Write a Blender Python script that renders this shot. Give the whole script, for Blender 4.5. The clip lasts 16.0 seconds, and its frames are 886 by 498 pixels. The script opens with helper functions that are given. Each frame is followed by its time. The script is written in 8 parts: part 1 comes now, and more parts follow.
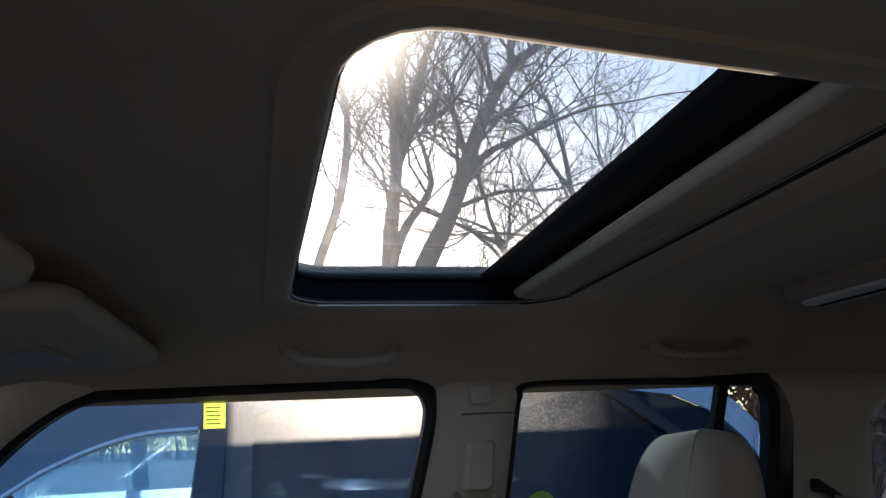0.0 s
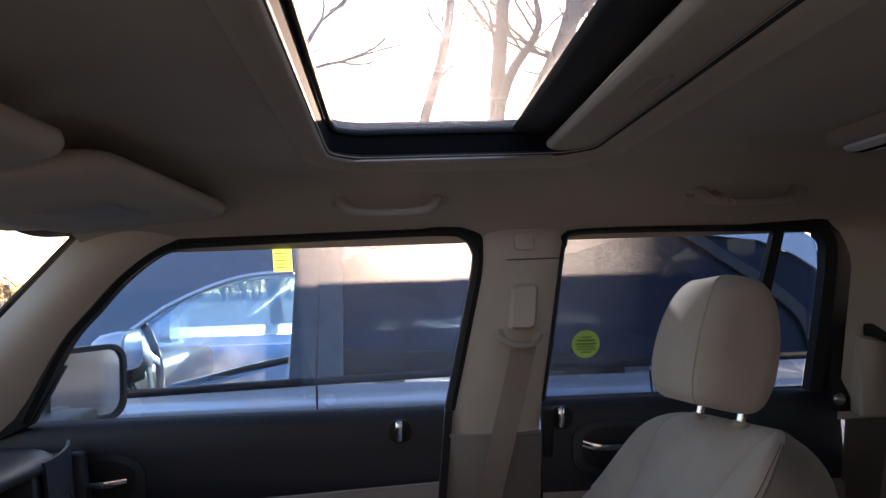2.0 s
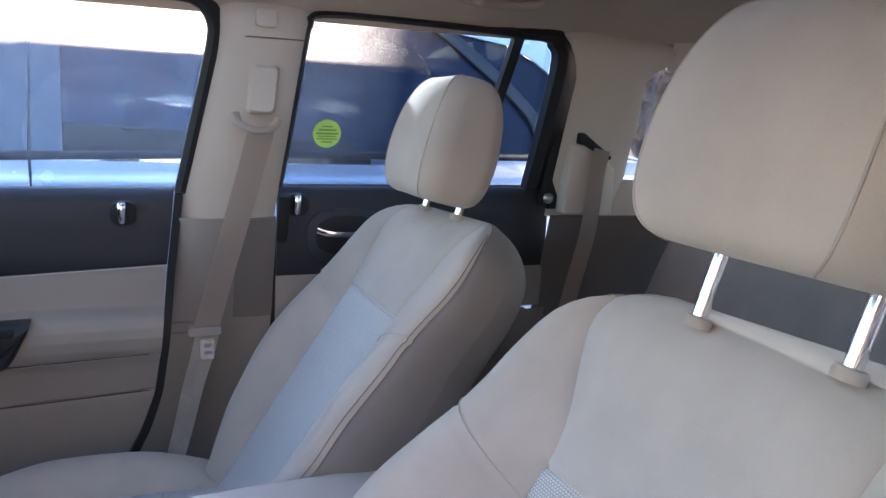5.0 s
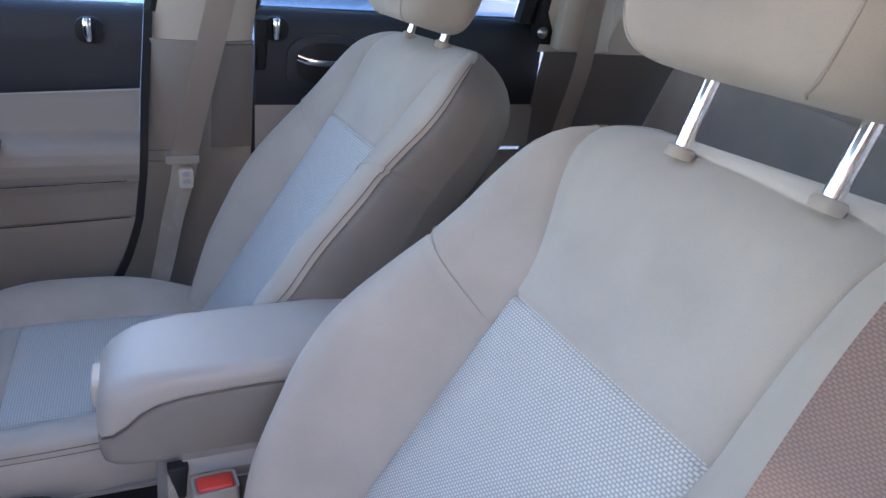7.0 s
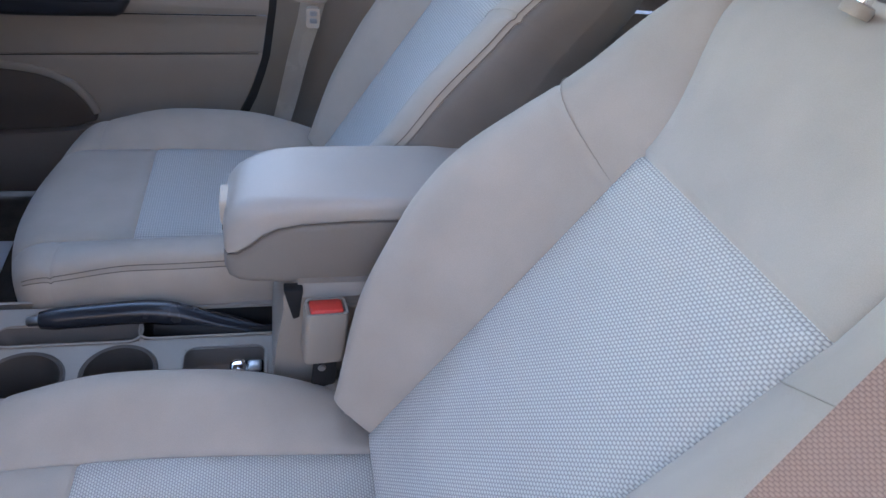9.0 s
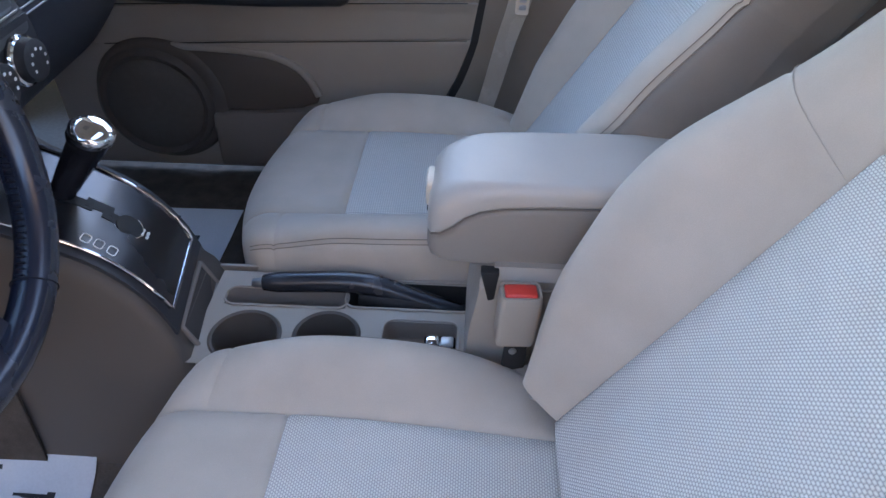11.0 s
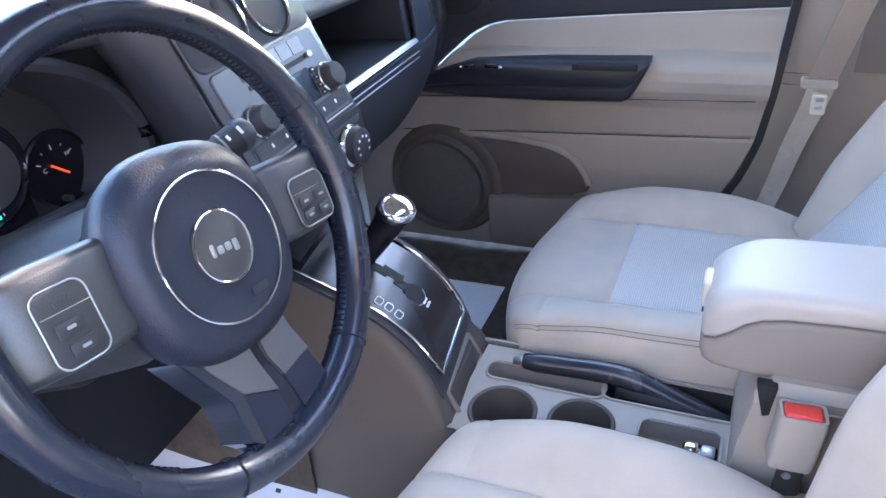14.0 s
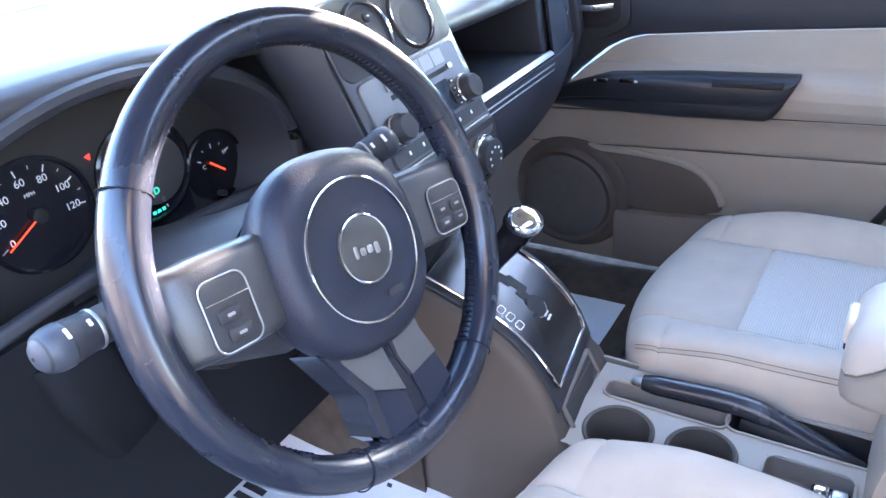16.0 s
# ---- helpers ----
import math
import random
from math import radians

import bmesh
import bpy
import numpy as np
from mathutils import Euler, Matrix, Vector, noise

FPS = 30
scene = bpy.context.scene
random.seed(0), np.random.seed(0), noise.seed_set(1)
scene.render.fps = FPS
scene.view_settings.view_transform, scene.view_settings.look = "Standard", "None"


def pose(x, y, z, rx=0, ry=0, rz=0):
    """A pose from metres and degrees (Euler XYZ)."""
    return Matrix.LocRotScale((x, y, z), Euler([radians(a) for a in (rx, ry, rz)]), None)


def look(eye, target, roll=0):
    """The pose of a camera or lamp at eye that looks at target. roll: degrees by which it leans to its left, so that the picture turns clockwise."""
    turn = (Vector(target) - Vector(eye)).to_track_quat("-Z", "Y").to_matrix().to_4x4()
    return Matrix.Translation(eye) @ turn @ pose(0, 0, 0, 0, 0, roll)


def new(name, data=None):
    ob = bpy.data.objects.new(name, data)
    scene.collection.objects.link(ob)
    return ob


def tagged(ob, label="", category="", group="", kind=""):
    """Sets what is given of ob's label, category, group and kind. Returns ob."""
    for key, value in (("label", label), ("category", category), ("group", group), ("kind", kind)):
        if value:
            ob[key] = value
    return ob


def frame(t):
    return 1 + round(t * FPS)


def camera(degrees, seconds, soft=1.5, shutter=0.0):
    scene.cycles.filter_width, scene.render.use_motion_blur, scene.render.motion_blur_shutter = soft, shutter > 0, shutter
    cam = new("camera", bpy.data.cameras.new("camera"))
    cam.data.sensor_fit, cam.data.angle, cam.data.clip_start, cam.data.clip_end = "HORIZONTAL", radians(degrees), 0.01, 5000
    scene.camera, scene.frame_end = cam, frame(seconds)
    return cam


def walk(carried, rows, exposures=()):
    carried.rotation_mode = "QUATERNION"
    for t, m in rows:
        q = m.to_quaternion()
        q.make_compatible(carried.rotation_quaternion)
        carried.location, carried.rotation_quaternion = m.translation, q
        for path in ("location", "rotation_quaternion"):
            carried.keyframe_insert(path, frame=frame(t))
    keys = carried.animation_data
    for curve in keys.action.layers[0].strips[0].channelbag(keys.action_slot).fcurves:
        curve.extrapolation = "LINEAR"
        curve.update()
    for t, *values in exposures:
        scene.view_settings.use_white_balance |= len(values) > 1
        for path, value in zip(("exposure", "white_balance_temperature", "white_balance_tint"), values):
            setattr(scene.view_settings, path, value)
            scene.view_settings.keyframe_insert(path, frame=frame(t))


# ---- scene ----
cam = camera(63.4, 16.0)
PATH = [
    (0, (-0.036, -0.637, 1.37), (0.384, 1.252, 1.874), -2.5),
    (0.5, (-0.027, -0.642, 1.384), (0.371, 1.267, 1.826), -3.8),
    (1, (0.011, -0.663, 1.381), (0.329, 1.275, 1.76), -4.5),
    (1.5, (0.039, -0.688, 1.374), (0.274, 1.281, 1.635), -3.8),
    (2, (0.079, -0.707, 1.367), (0.178, 1.289, 1.461), -2.0),
    (2.5, (0.098, -0.7, 1.373), (0.163, 1.298, 1.326), -0.9),
    (3, (0.097, -0.704, 1.362), (0.311, 1.277, 1.182), -0.1),
    (3.5, (0.104, -0.702, 1.393), (0.465, 1.242, 1.091), 0.6),
    (4, (0.106, -0.702, 1.384), (0.639, 1.194, 1.037), 2.2),
    (6.5, (0.141, -0.688, 1.347), (0.928, 0.982, 0.579), 5.6),
    (7, (0.142, -0.689, 1.339), (0.867, 0.96, 0.47), 6.2),
    (7.5, (0.141, -0.691, 1.328), (0.804, 0.925, 0.354), 7.4),
    (8, (0.14, -0.691, 1.322), (0.736, 0.894, 0.259), 8.0),
    (10.5, (0.117, -0.694, 1.309), (0.185, 0.833, 0.019), 3.5),
    (11, (0.117, -0.694, 1.313), (0.037, 0.862, 0.059), 0.6),
    (11.5, (0.116, -0.69, 1.321), (-0.059, 0.916, 0.142), -0.8),
    (12, (0.112, -0.694, 1.326), (-0.171, 0.947, 0.219), -2.3),
    (12.5, (0.108, -0.7, 1.333), (-0.316, 0.922, 0.242), -3.7),
    (13, (0.103, -0.707, 1.335), (-0.439, 0.902, 0.278), -4.2),
    (13.5, (0.095, -0.709, 1.334), (-0.536, 0.868, 0.277), -4.9),
    (14, (0.087, -0.718, 1.338), (-0.658, 0.817, 0.295), -6.4),
    (14.5, (0.082, -0.722, 1.342), (-0.755, 0.779, 0.319), -7.2),
    (15, (0.08, -0.725, 1.346), (-0.837, 0.743, 0.344), -7.6),
    (15.5, (0.079, -0.73, 1.348), (-0.902, 0.698, 0.348), -7.7),
    (16, (0.079, -0.733, 1.35), (-0.949, 0.666, 0.358), -7.9),
]
walk(cam, [(t, look(e, a, r)) for t, e, a, r in PATH], exposures=[(0, 1.12, 5900, 13), (1.0, 1.75, 6350, 22), (1.5, 1.95, 6700, 27), (2.0, 1.95, 6700, 28), (2.5, 2.75, 6850, 30), (3.0, 2.68, 6350, 20), (4.0, 3.43, 6120, 24), (6.5, 3.68, 5800, 22), (10.5, 3.78, 5930, 20), (12.5, 4.30, 5920, 19), (14, 4.82, 5870, 20), (16, 5.08, 5800, 20)])

# ---- world and light ----
SUN_DIR = Vector((0.085, 0.974, 0.2125)).normalized()
world = bpy.data.worlds.new("sky")
scene.world = world
world.use_nodes = True
wn = world.node_tree.nodes
sky = wn.new("ShaderNodeTexSky")
sky.sky_type = "NISHITA"
sky.sun_disc = False
sky.sun_elevation = radians(12.2)
sky.sun_rotation = math.atan2(SUN_DIR.x, SUN_DIR.y)
sky.air_density, sky.dust_density, sky.ozone_density = 1.0, 1.0, 1.0
wn["Background"].inputs["Strength"].default_value = 0.15
world.node_tree.links.new(sky.outputs["Color"], wn["Background"].inputs["Color"])
sun = new("sun", bpy.data.lights.new("sun", "SUN"))
sun.data.energy, sun.data.angle, sun.data.color = 5.0, radians(0.6), (1.0, 0.80, 0.58)
sun.matrix_world = look((SUN_DIR * 40)[:], (0, 0, 0))

# ---- materials ----
def rgb(c):
    return (c[0], c[1], c[2], 1.0)


def material(name, base, rough=0.6, metal=0.0, vary=0.12, scale=9.0, grain=900.0, bump=0.15, spec=0.5, sheen=0.0, coat=0.0, stain=None):
    m = bpy.data.materials.new(name)
    m.use_nodes = True
    n, l = m.node_tree.nodes, m.node_tree.links
    b = n["Principled BSDF"]
    b.inputs["Metallic"].default_value = metal
    b.inputs["Specular IOR Level"].default_value = spec
    b.inputs["Sheen Weight"].default_value = sheen
    b.inputs["Coat Weight"].default_value = coat
    geo = n.new("ShaderNodeNewGeometry")
    big = n.new("ShaderNodeTexNoise")
    big.inputs["Scale"].default_value, big.inputs["Detail"].default_value = scale, 5.0
    l.new(geo.outputs["Position"], big.inputs["Vector"])
    fine = n.new("ShaderNodeTexNoise")
    fine.inputs["Scale"].default_value, fine.inputs["Detail"].default_value = grain, 2.0
    l.new(geo.outputs["Position"], fine.inputs["Vector"])
    ramp = n.new("ShaderNodeMapRange")
    ramp.inputs["From Min"].default_value, ramp.inputs["From Max"].default_value = 0.3, 0.7
    ramp.inputs["To Min"].default_value, ramp.inputs["To Max"].default_value = 1 - vary, 1 + vary
    l.new(big.outputs["Fac"], ramp.inputs["Value"])
    r2 = n.new("ShaderNodeMapRange")
    r2.inputs["From Min"].default_value, r2.inputs["From Max"].default_value = 0.3, 0.7
    r2.inputs["To Min"].default_value, r2.inputs["To Max"].default_value = 1 - vary * 0.7, 1 + vary * 0.7
    l.new(fine.outputs["Fac"], r2.inputs["Value"])
    mul = n.new("ShaderNodeMath")
    mul.operation = "MULTIPLY"
    l.new(ramp.outputs[0], mul.inputs[0])
    l.new(r2.outputs[0], mul.inputs[1])
    mix = n.new("ShaderNodeVectorMath")
    mix.operation = "SCALE"
    mix.inputs[0].default_value = base
    l.new(mul.outputs[0], mix.inputs["Scale"])
    l.new(mix.outputs[0], b.inputs["Base Color"])
    rr = n.new("ShaderNodeMapRange")
    rr.inputs["To Min"].default_value, rr.inputs["To Max"].default_value = max(0.02, rough - 0.08), min(1, rough + 0.08)
    l.new(big.outputs["Fac"], rr.inputs["Value"])
    l.new(rr.outputs[0], b.inputs["Roughness"])
    if bump:
        bp = n.new("ShaderNodeBump")
        bp.inputs["Strength"].default_value, bp.inputs["Distance"].default_value = bump, 0.001
        l.new(fine.outputs["Fac"], bp.inputs["Height"])
        l.new(bp.outputs[0], b.inputs["Normal"])
    return m


def woven(name, base, dark, pitch_u, pitch_v, stagger=True, depth=0.0012, rough=0.85):
    """Fabric woven in small raised stitches, laid out by the mesh's UV in metres."""
    m = material(name, base, rough, vary=0.06, bump=0)
    n, l = m.node_tree.nodes, m.node_tree.links
    b = n["Principled BSDF"]
    uv = n.new("ShaderNodeUVMap")
    sep = n.new("ShaderNodeSeparateXYZ")
    l.new(uv.outputs[0], sep.inputs[0])

    def op(kind, a, c=None):
        k = n.new("ShaderNodeMath")
        k.operation = kind
        for i, v in enumerate((a, c)):
            if v is None:
                continue
            if isinstance(v, (int, float)):
                k.inputs[i].default_value = v
            else:
                l.new(v, k.inputs[i])
        return k.outputs[0]

    row = op("MULTIPLY", sep.outputs[1], math.pi / pitch_v)
    half = op("MULTIPLY", op("FLOOR", op("DIVIDE", sep.outputs[1], pitch_v)), pitch_u / 2 if stagger else 0.0)
    col = op("MULTIPLY", op("ADD", sep.outputs[0], half), math.pi / pitch_u)
    h = op("MULTIPLY", op("POWER", op("ABSOLUTE", op("SINE", row)), 0.7), op("POWER", op("ABSOLUTE", op("SINE", col)), 0.7))
    bp = n.new("ShaderNodeBump")
    bp.inputs["Strength"].default_value, bp.inputs["Distance"].default_value = 0.8, depth
    l.new(h, bp.inputs["Height"])
    l.new(bp.outputs[0], b.inputs["Normal"])
    mx = n.new("ShaderNodeMix")
    mx.data_type = "RGBA"
    mx.inputs[6].default_value, mx.inputs[7].default_value = rgb(dark), rgb(base)
    l.new(op("POWER", h, 0.6), mx.inputs[0])
    l.new(mx.outputs[2], b.inputs["Base Color"])
    return m


def glass(name, tint, dust=0.0, dust_scale=900.0, rough=0.0, band=None, mirror=0.04, film=None, haze=0.0, bend=1.25):
    """Thin pane: clear through, mirror-like at a slant, with a film of dust that catches the sun.
    film: a tinted coat (colour, share); haze: the share of light that the dirt throws forward."""
    m = bpy.data.materials.new(name)
    m.use_nodes = True
    n, l = m.node_tree.nodes, m.node_tree.links
    n.remove(n["Principled BSDF"])
    out = n["Material Output"]
    clear = n.new("ShaderNodeBsdfTransparent")
    clear.inputs[0].default_value = rgb(tint)
    gl = n.new("ShaderNodeBsdfGlossy")
    gl.inputs["Roughness"].default_value = rough
    lw = n.new("ShaderNodeLayerWeight")
    lw.inputs["Blend"].default_value = 0.5
    pw = n.new("ShaderNodeMath")
    pw.operation = "POWER"
    pw.inputs[1].default_value = 5.0
    l.new(lw.outputs["Facing"], pw.inputs[0])
    fr = n.new("ShaderNodeMapRange")
    fr.inputs["To Min"].default_value, fr.inputs["To Max"].default_value = mirror, 0.9
    l.new(pw.outputs[0], fr.inputs["Value"])
    s1 = n.new("ShaderNodeMixShader")
    l.new(fr.outputs[0], s1.inputs[0])
    l.new(clear.outputs[0], s1.inputs[1])
    l.new(gl.outputs[0], s1.inputs[2])
    last = s1.outputs[0]
    if film:
        coat = n.new("ShaderNodeBsdfDiffuse")
        coat.inputs[0].default_value = rgb(film[0])
        s3 = n.new("ShaderNodeMixShader")
        s3.inputs[0].default_value = film[1]
        l.new(last, s3.inputs[1])
        l.new(coat.outputs[0], s3.inputs[2])
        last = s3.outputs[0]
    along = None
    if band:
        # a dusty stretch of the pane, from x = band[0] to band[1]
        at, sep, along = n.new("ShaderNodeNewGeometry"), n.new("ShaderNodeSeparateXYZ"), n.new("ShaderNodeMapRange")
        l.new(at.outputs["Position"], sep.inputs[0])
        along.inputs["From Min"].default_value, along.inputs["From Max"].default_value = band[0], band[1]
        along.inputs["To Min"].default_value, along.inputs["To Max"].default_value = 0.06, 1.0
        l.new(sep.outputs[0], along.inputs["Value"])

    def banded(share, mix):
        """Lets a share of the light take the second shader, on the dusty stretch alone."""
        if not along:
            mix.inputs[0].default_value = share
            return
        mm = n.new("ShaderNodeMath")
        mm.operation = "MULTIPLY"
        mm.inputs[1].default_value = share
        l.new(along.outputs[0], mm.inputs[0])
        l.new(mm.outputs[0], mix.inputs[0])

    if haze:
        for share, wide in ((haze, 0.45), (haze * 0.5, 0.22)):
            fwd = n.new("ShaderNodeBsdfRefraction")
            fwd.inputs["IOR"].default_value, fwd.inputs["Roughness"].default_value = bend, wide
            s4 = n.new("ShaderNodeMixShader")
            banded(share, s4)
            l.new(last, s4.inputs[1])
            l.new(fwd.outputs[0], s4.inputs[2])
            last = s4.outputs[0]
    if dust:
        tr = n.new("ShaderNodeBsdfTranslucent")
        tr.inputs[0].default_value = (0.9, 0.88, 0.85, 1)
        geo = n.new("ShaderNodeNewGeometry")
        nz = n.new("ShaderNodeTexNoise")
        nz.inputs["Scale"].default_value, nz.inputs["Detail"].default_value = dust_scale, 3.0
        l.new(geo.outputs["Position"], nz.inputs["Vector"])
        mr = n.new("ShaderNodeMapRange")
        mr.inputs["From Min"].default_value, mr.inputs["From Max"].default_value = 0.42, 0.72
        mr.inputs["To Min"].default_value, mr.inputs["To Max"].default_value = dust * 0.5, dust * 2.3
        l.new(nz.outputs["Fac"], mr.inputs["Value"])
        fac = mr.outputs[0]
        if along:
            mm = n.new("ShaderNodeMath")
            mm.operation = "MULTIPLY"
            l.new(fac, mm.inputs[0])
            l.new(along.outputs[0], mm.inputs[1])
            fac = mm.outputs[0]
        s2 = n.new("ShaderNodeMixShader")
        l.new(fac, s2.inputs[0])
        l.new(last, s2.inputs[1])
        l.new(tr.outputs[0], s2.inputs[2])
        last = s2.outputs[0]
    l.new(last, out.inputs[0])
    return m


def glow(name, colour, strength):
    m = bpy.data.materials.new(name)
    m.use_nodes = True
    b = m.node_tree.nodes["Principled BSDF"]
    b.inputs["Base Color"].default_value = rgb(colour)
    b.inputs["Emission Color"].default_value = rgb(colour)
    b.inputs["Emission Strength"].default_value = strength
    return m


CLOTH = material("seat_cloth", (0.448, 0.388, 0.320), 0.9, vary=0.07, scale=14, grain=1500, bump=0.25, spec=0.25, sheen=0.2)
# Side and back vinyl, its colour lowered for the shade on it.
CLOTH_SIDE = material("shaded_side_vinyl", (0.205, 0.176, 0.148), 0.7, vary=0.07, scale=14, grain=1200, bump=0.2, spec=0.35)
SEAM = material("seam_thread", (0.17, 0.145, 0.12), 0.85, vary=0.2, grain=1500)
STITCH = material("stitch_thread", (0.40, 0.35, 0.29), 0.8, vary=0.1)
MESH_BACK = woven("seat_mesh_cloth", (0.76, 0.72, 0.66), (0.25, 0.23, 0.205), 0.0042, 0.0027)
MESH_RIB = woven("seat_rib_cloth", (0.66, 0.63, 0.58), (0.36, 0.335, 0.30), 0.0042, 0.0036, stagger=False)
LINER = material("headliner_cloth", (0.50, 0.425, 0.335), 0.95, vary=0.06, scale=6, grain=1400, bump=0.3, spec=0.15)
BEIGE = material("beige_plastic", (0.335, 0.295, 0.25), 0.55, vary=0.06, scale=5, grain=1300, bump=0.35, spec=0.4)
CREAM = material("cream_plastic", (0.62, 0.545, 0.45), 0.5, vary=0.05, scale=5, grain=1300, bump=0.25, spec=0.4)
# Console plastic darkened for shade on tower and pocket; also dark speaker trim.
TOWER = material("dark_and_shaded_taupe", (0.095, 0.079, 0.067), 0.55, vary=0.06, scale=5, grain=1300, bump=0.35, spec=0.4)
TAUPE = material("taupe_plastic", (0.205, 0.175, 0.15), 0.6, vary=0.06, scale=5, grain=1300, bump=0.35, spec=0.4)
DOOR_CLOTH = material("door_vinyl", (0.37, 0.325, 0.275), 0.65, vary=0.06, scale=6, grain=1400, bump=0.3, spec=0.35)
DARK = material("dark_plastic", (0.030, 0.031, 0.036), 0.48, vary=0.15, scale=6, grain=1500, bump=0.5, spec=0.5)
DOOR_DARK = material("door_dark_plastic", (0.023, 0.025, 0.031), 0.42, vary=0.15, scale=6, grain=1500, bump=0.5, spec=0.5)
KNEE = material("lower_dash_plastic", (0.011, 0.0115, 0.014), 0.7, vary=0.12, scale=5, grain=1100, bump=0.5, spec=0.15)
DASH = material("dash_plastic", (0.036, 0.038, 0.047), 0.46, vary=0.12, scale=5, grain=1100, bump=0.6, spec=0.5)
BLACK = material("black_rubber", (0.012, 0.012, 0.013), 0.7, vary=0.15, bump=0.2)
GLOSS = material("gloss_black", (0.012, 0.012, 0.016), 0.16, vary=0.1, bump=0.02)
LEATHER = material("wheel_leather", (0.014, 0.018, 0.032), 0.26, vary=0.03, scale=25, grain=700, bump=0.06, spec=0.7)
HUB = material("airbag_leather", (0.020, 0.024, 0.040), 0.42, vary=0.06, scale=12, grain=650, bump=0.35, spec=0.4)
THREAD = material("dark_thread", (0.014, 0.015, 0.020), 0.95, vary=0.1, bump=0.0, spec=0.08)
SILVER = material("satin_silver", (0.42, 0.42, 0.42), 0.36, metal=0.85, vary=0.06, bump=0.02)
PANEL = material("stack_silver", (0.125, 0.125, 0.133), 0.38, metal=0.5, vary=0.06, bump=0.03)
CHROME = material("chrome", (0.85, 0.85, 0.87), 0.07, metal=1.0, vary=0.02, bump=0)
STEEL = material("steel", (0.5, 0.5, 0.5), 0.3, metal=1.0, vary=0.05, bump=0)
CARPET = material("carpet", (0.085, 0.070, 0.058), 1.0, vary=0.25, scale=30, grain=700, bump=1.0, spec=0.05)
PAPER = material("paper_mat", (0.56, 0.575, 0.60), 0.8, vary=0.05, scale=8, grain=300, bump=0.15)
INK = material("ink", (0.02, 0.02, 0.022), 0.7)
RED = material("red_button", (0.62, 0.045, 0.03), 0.35, vary=0.1, bump=0.02)
WHITE = material("white_marking", (0.8, 0.8, 0.78), 0.6, vary=0.04)
GREY_MARK = material("grey_marking", (0.3, 0.3, 0.3), 0.6, vary=0.04)
LIME = material("lime_sticker", (0.55, 0.74, 0.12), 0.6, vary=0.05)
# thin paper: daylight from behind shines through it
lt = LIME.node_tree
thru, both = lt.nodes.new("ShaderNodeBsdfTranslucent"), lt.nodes.new("ShaderNodeMixShader")
thru.inputs[0].default_value, both.inputs[0].default_value = (0.60, 0.80, 0.14, 1), 0.5
lt.links.new(lt.nodes["Principled BSDF"].outputs[0], both.inputs[1])
lt.links.new(thru.outputs[0], both.inputs[2])
lt.links.new(both.outputs[0], lt.nodes["Material Output"].inputs[0])
WEB = woven("belt_webbing", (0.60, 0.50, 0.41), (0.40, 0.32, 0.255), 0.0036, 0.0021, depth=0.0003)
NAVY = material("dark_gloss_trim", (0.016, 0.020, 0.032), 0.14, vary=0.05, bump=0, coat=0.5)
# Same belt cloth, darkened for the shade on the driver's strap.
WEB_NEAR = woven("shaded_belt_webbing", (0.42, 0.31, 0.25), (0.24, 0.17, 0.135), 0.0024, 0.0013, depth=0.0003)
PAINT = material("car_paint", (0.55, 0.67, 0.84), 0.25, metal=0.2, vary=0.03, bump=0, coat=1.0)
ASPHALT = material("asphalt", (0.055, 0.054, 0.053), 0.9, vary=0.25, scale=1.5, grain=90, bump=0.6)
BARK = material("bark", (0.14, 0.105, 0.075), 0.95, vary=0.3, scale=3, grain=40, bump=0.8)
NEEDLE = glow("needle_orange", (1.0, 0.07, 0.02), 0.07)
WARN = glow("warning_red", (1.0, 0.03, 0.015), 0.10)
GREEN = glow("display_green", (0.05, 0.85, 0.5), 0.045)
PLATE = material("gear_plate_metal", (0.070, 0.070, 0.076), 0.28, metal=0.9, vary=0.06, scale=4, grain=900, bump=0.05)
GRIP = material("brake_grip", (0.022, 0.024, 0.030), 0.25, vary=0.15, bump=0.1)
SPOKE = material("spoke_satin", (0.095, 0.096, 0.102), 0.38, metal=0.6, vary=0.08, grain=900, bump=0.25)
INSERT = material("spoke_insert_satin", (0.17, 0.17, 0.175), 0.40, metal=0.6, vary=0.08, grain=900, bump=0.25)
PANE = glass("side_pane", (0.80, 0.91, 0.99), dust=0.03, dust_scale=420, band=(-0.135, -0.120), haze=0.014, bend=1.9)
PANE_REAR = glass("rear_side_pane", (0.42, 0.50, 0.58), dust=0.04, dust_scale=300, band=(0.56, 0.42), haze=0.003, bend=1.9)
PANE_ROOF = glass("roof_pane", (0.92, 0.94, 0.95), dust=0.03, dust_scale=140, haze=0.05)
PANE_FRONT = glass("windscreen_pane", (0.70, 0.76, 0.76), dust=0.015)
PANE_CAR = glass("parked_car_pane", (0.62, 0.83, 1.0), dust=0.045, dust_scale=9, mirror=0.10)
PANE_DRIVER = glass("driver_rear_pane", (0.42, 0.50, 0.58), dust=0.02)
PANE_TINT = glass("parked_car_tinted_pane", (0.012, 0.018, 0.03), mirror=0.05, film=((0.055, 0.085, 0.16), 0.55))
WRAP = glass("clear_film", (0.30, 0.30, 0.32), dust=0.05, dust_scale=60, rough=0.15)

# ---- mesh helpers ----
def thing(name, at, label, category, group="", kind=""):
    ob = new(name)
    ob.empty_display_size = 0.05
    ob.location = at
    return tagged(ob, label, category, group, kind)


def smooth(me, angle=40):
    me.polygons.foreach_set("use_smooth", [True] * len(me.polygons))
    me.set_sharp_from_angle(angle=radians(angle))


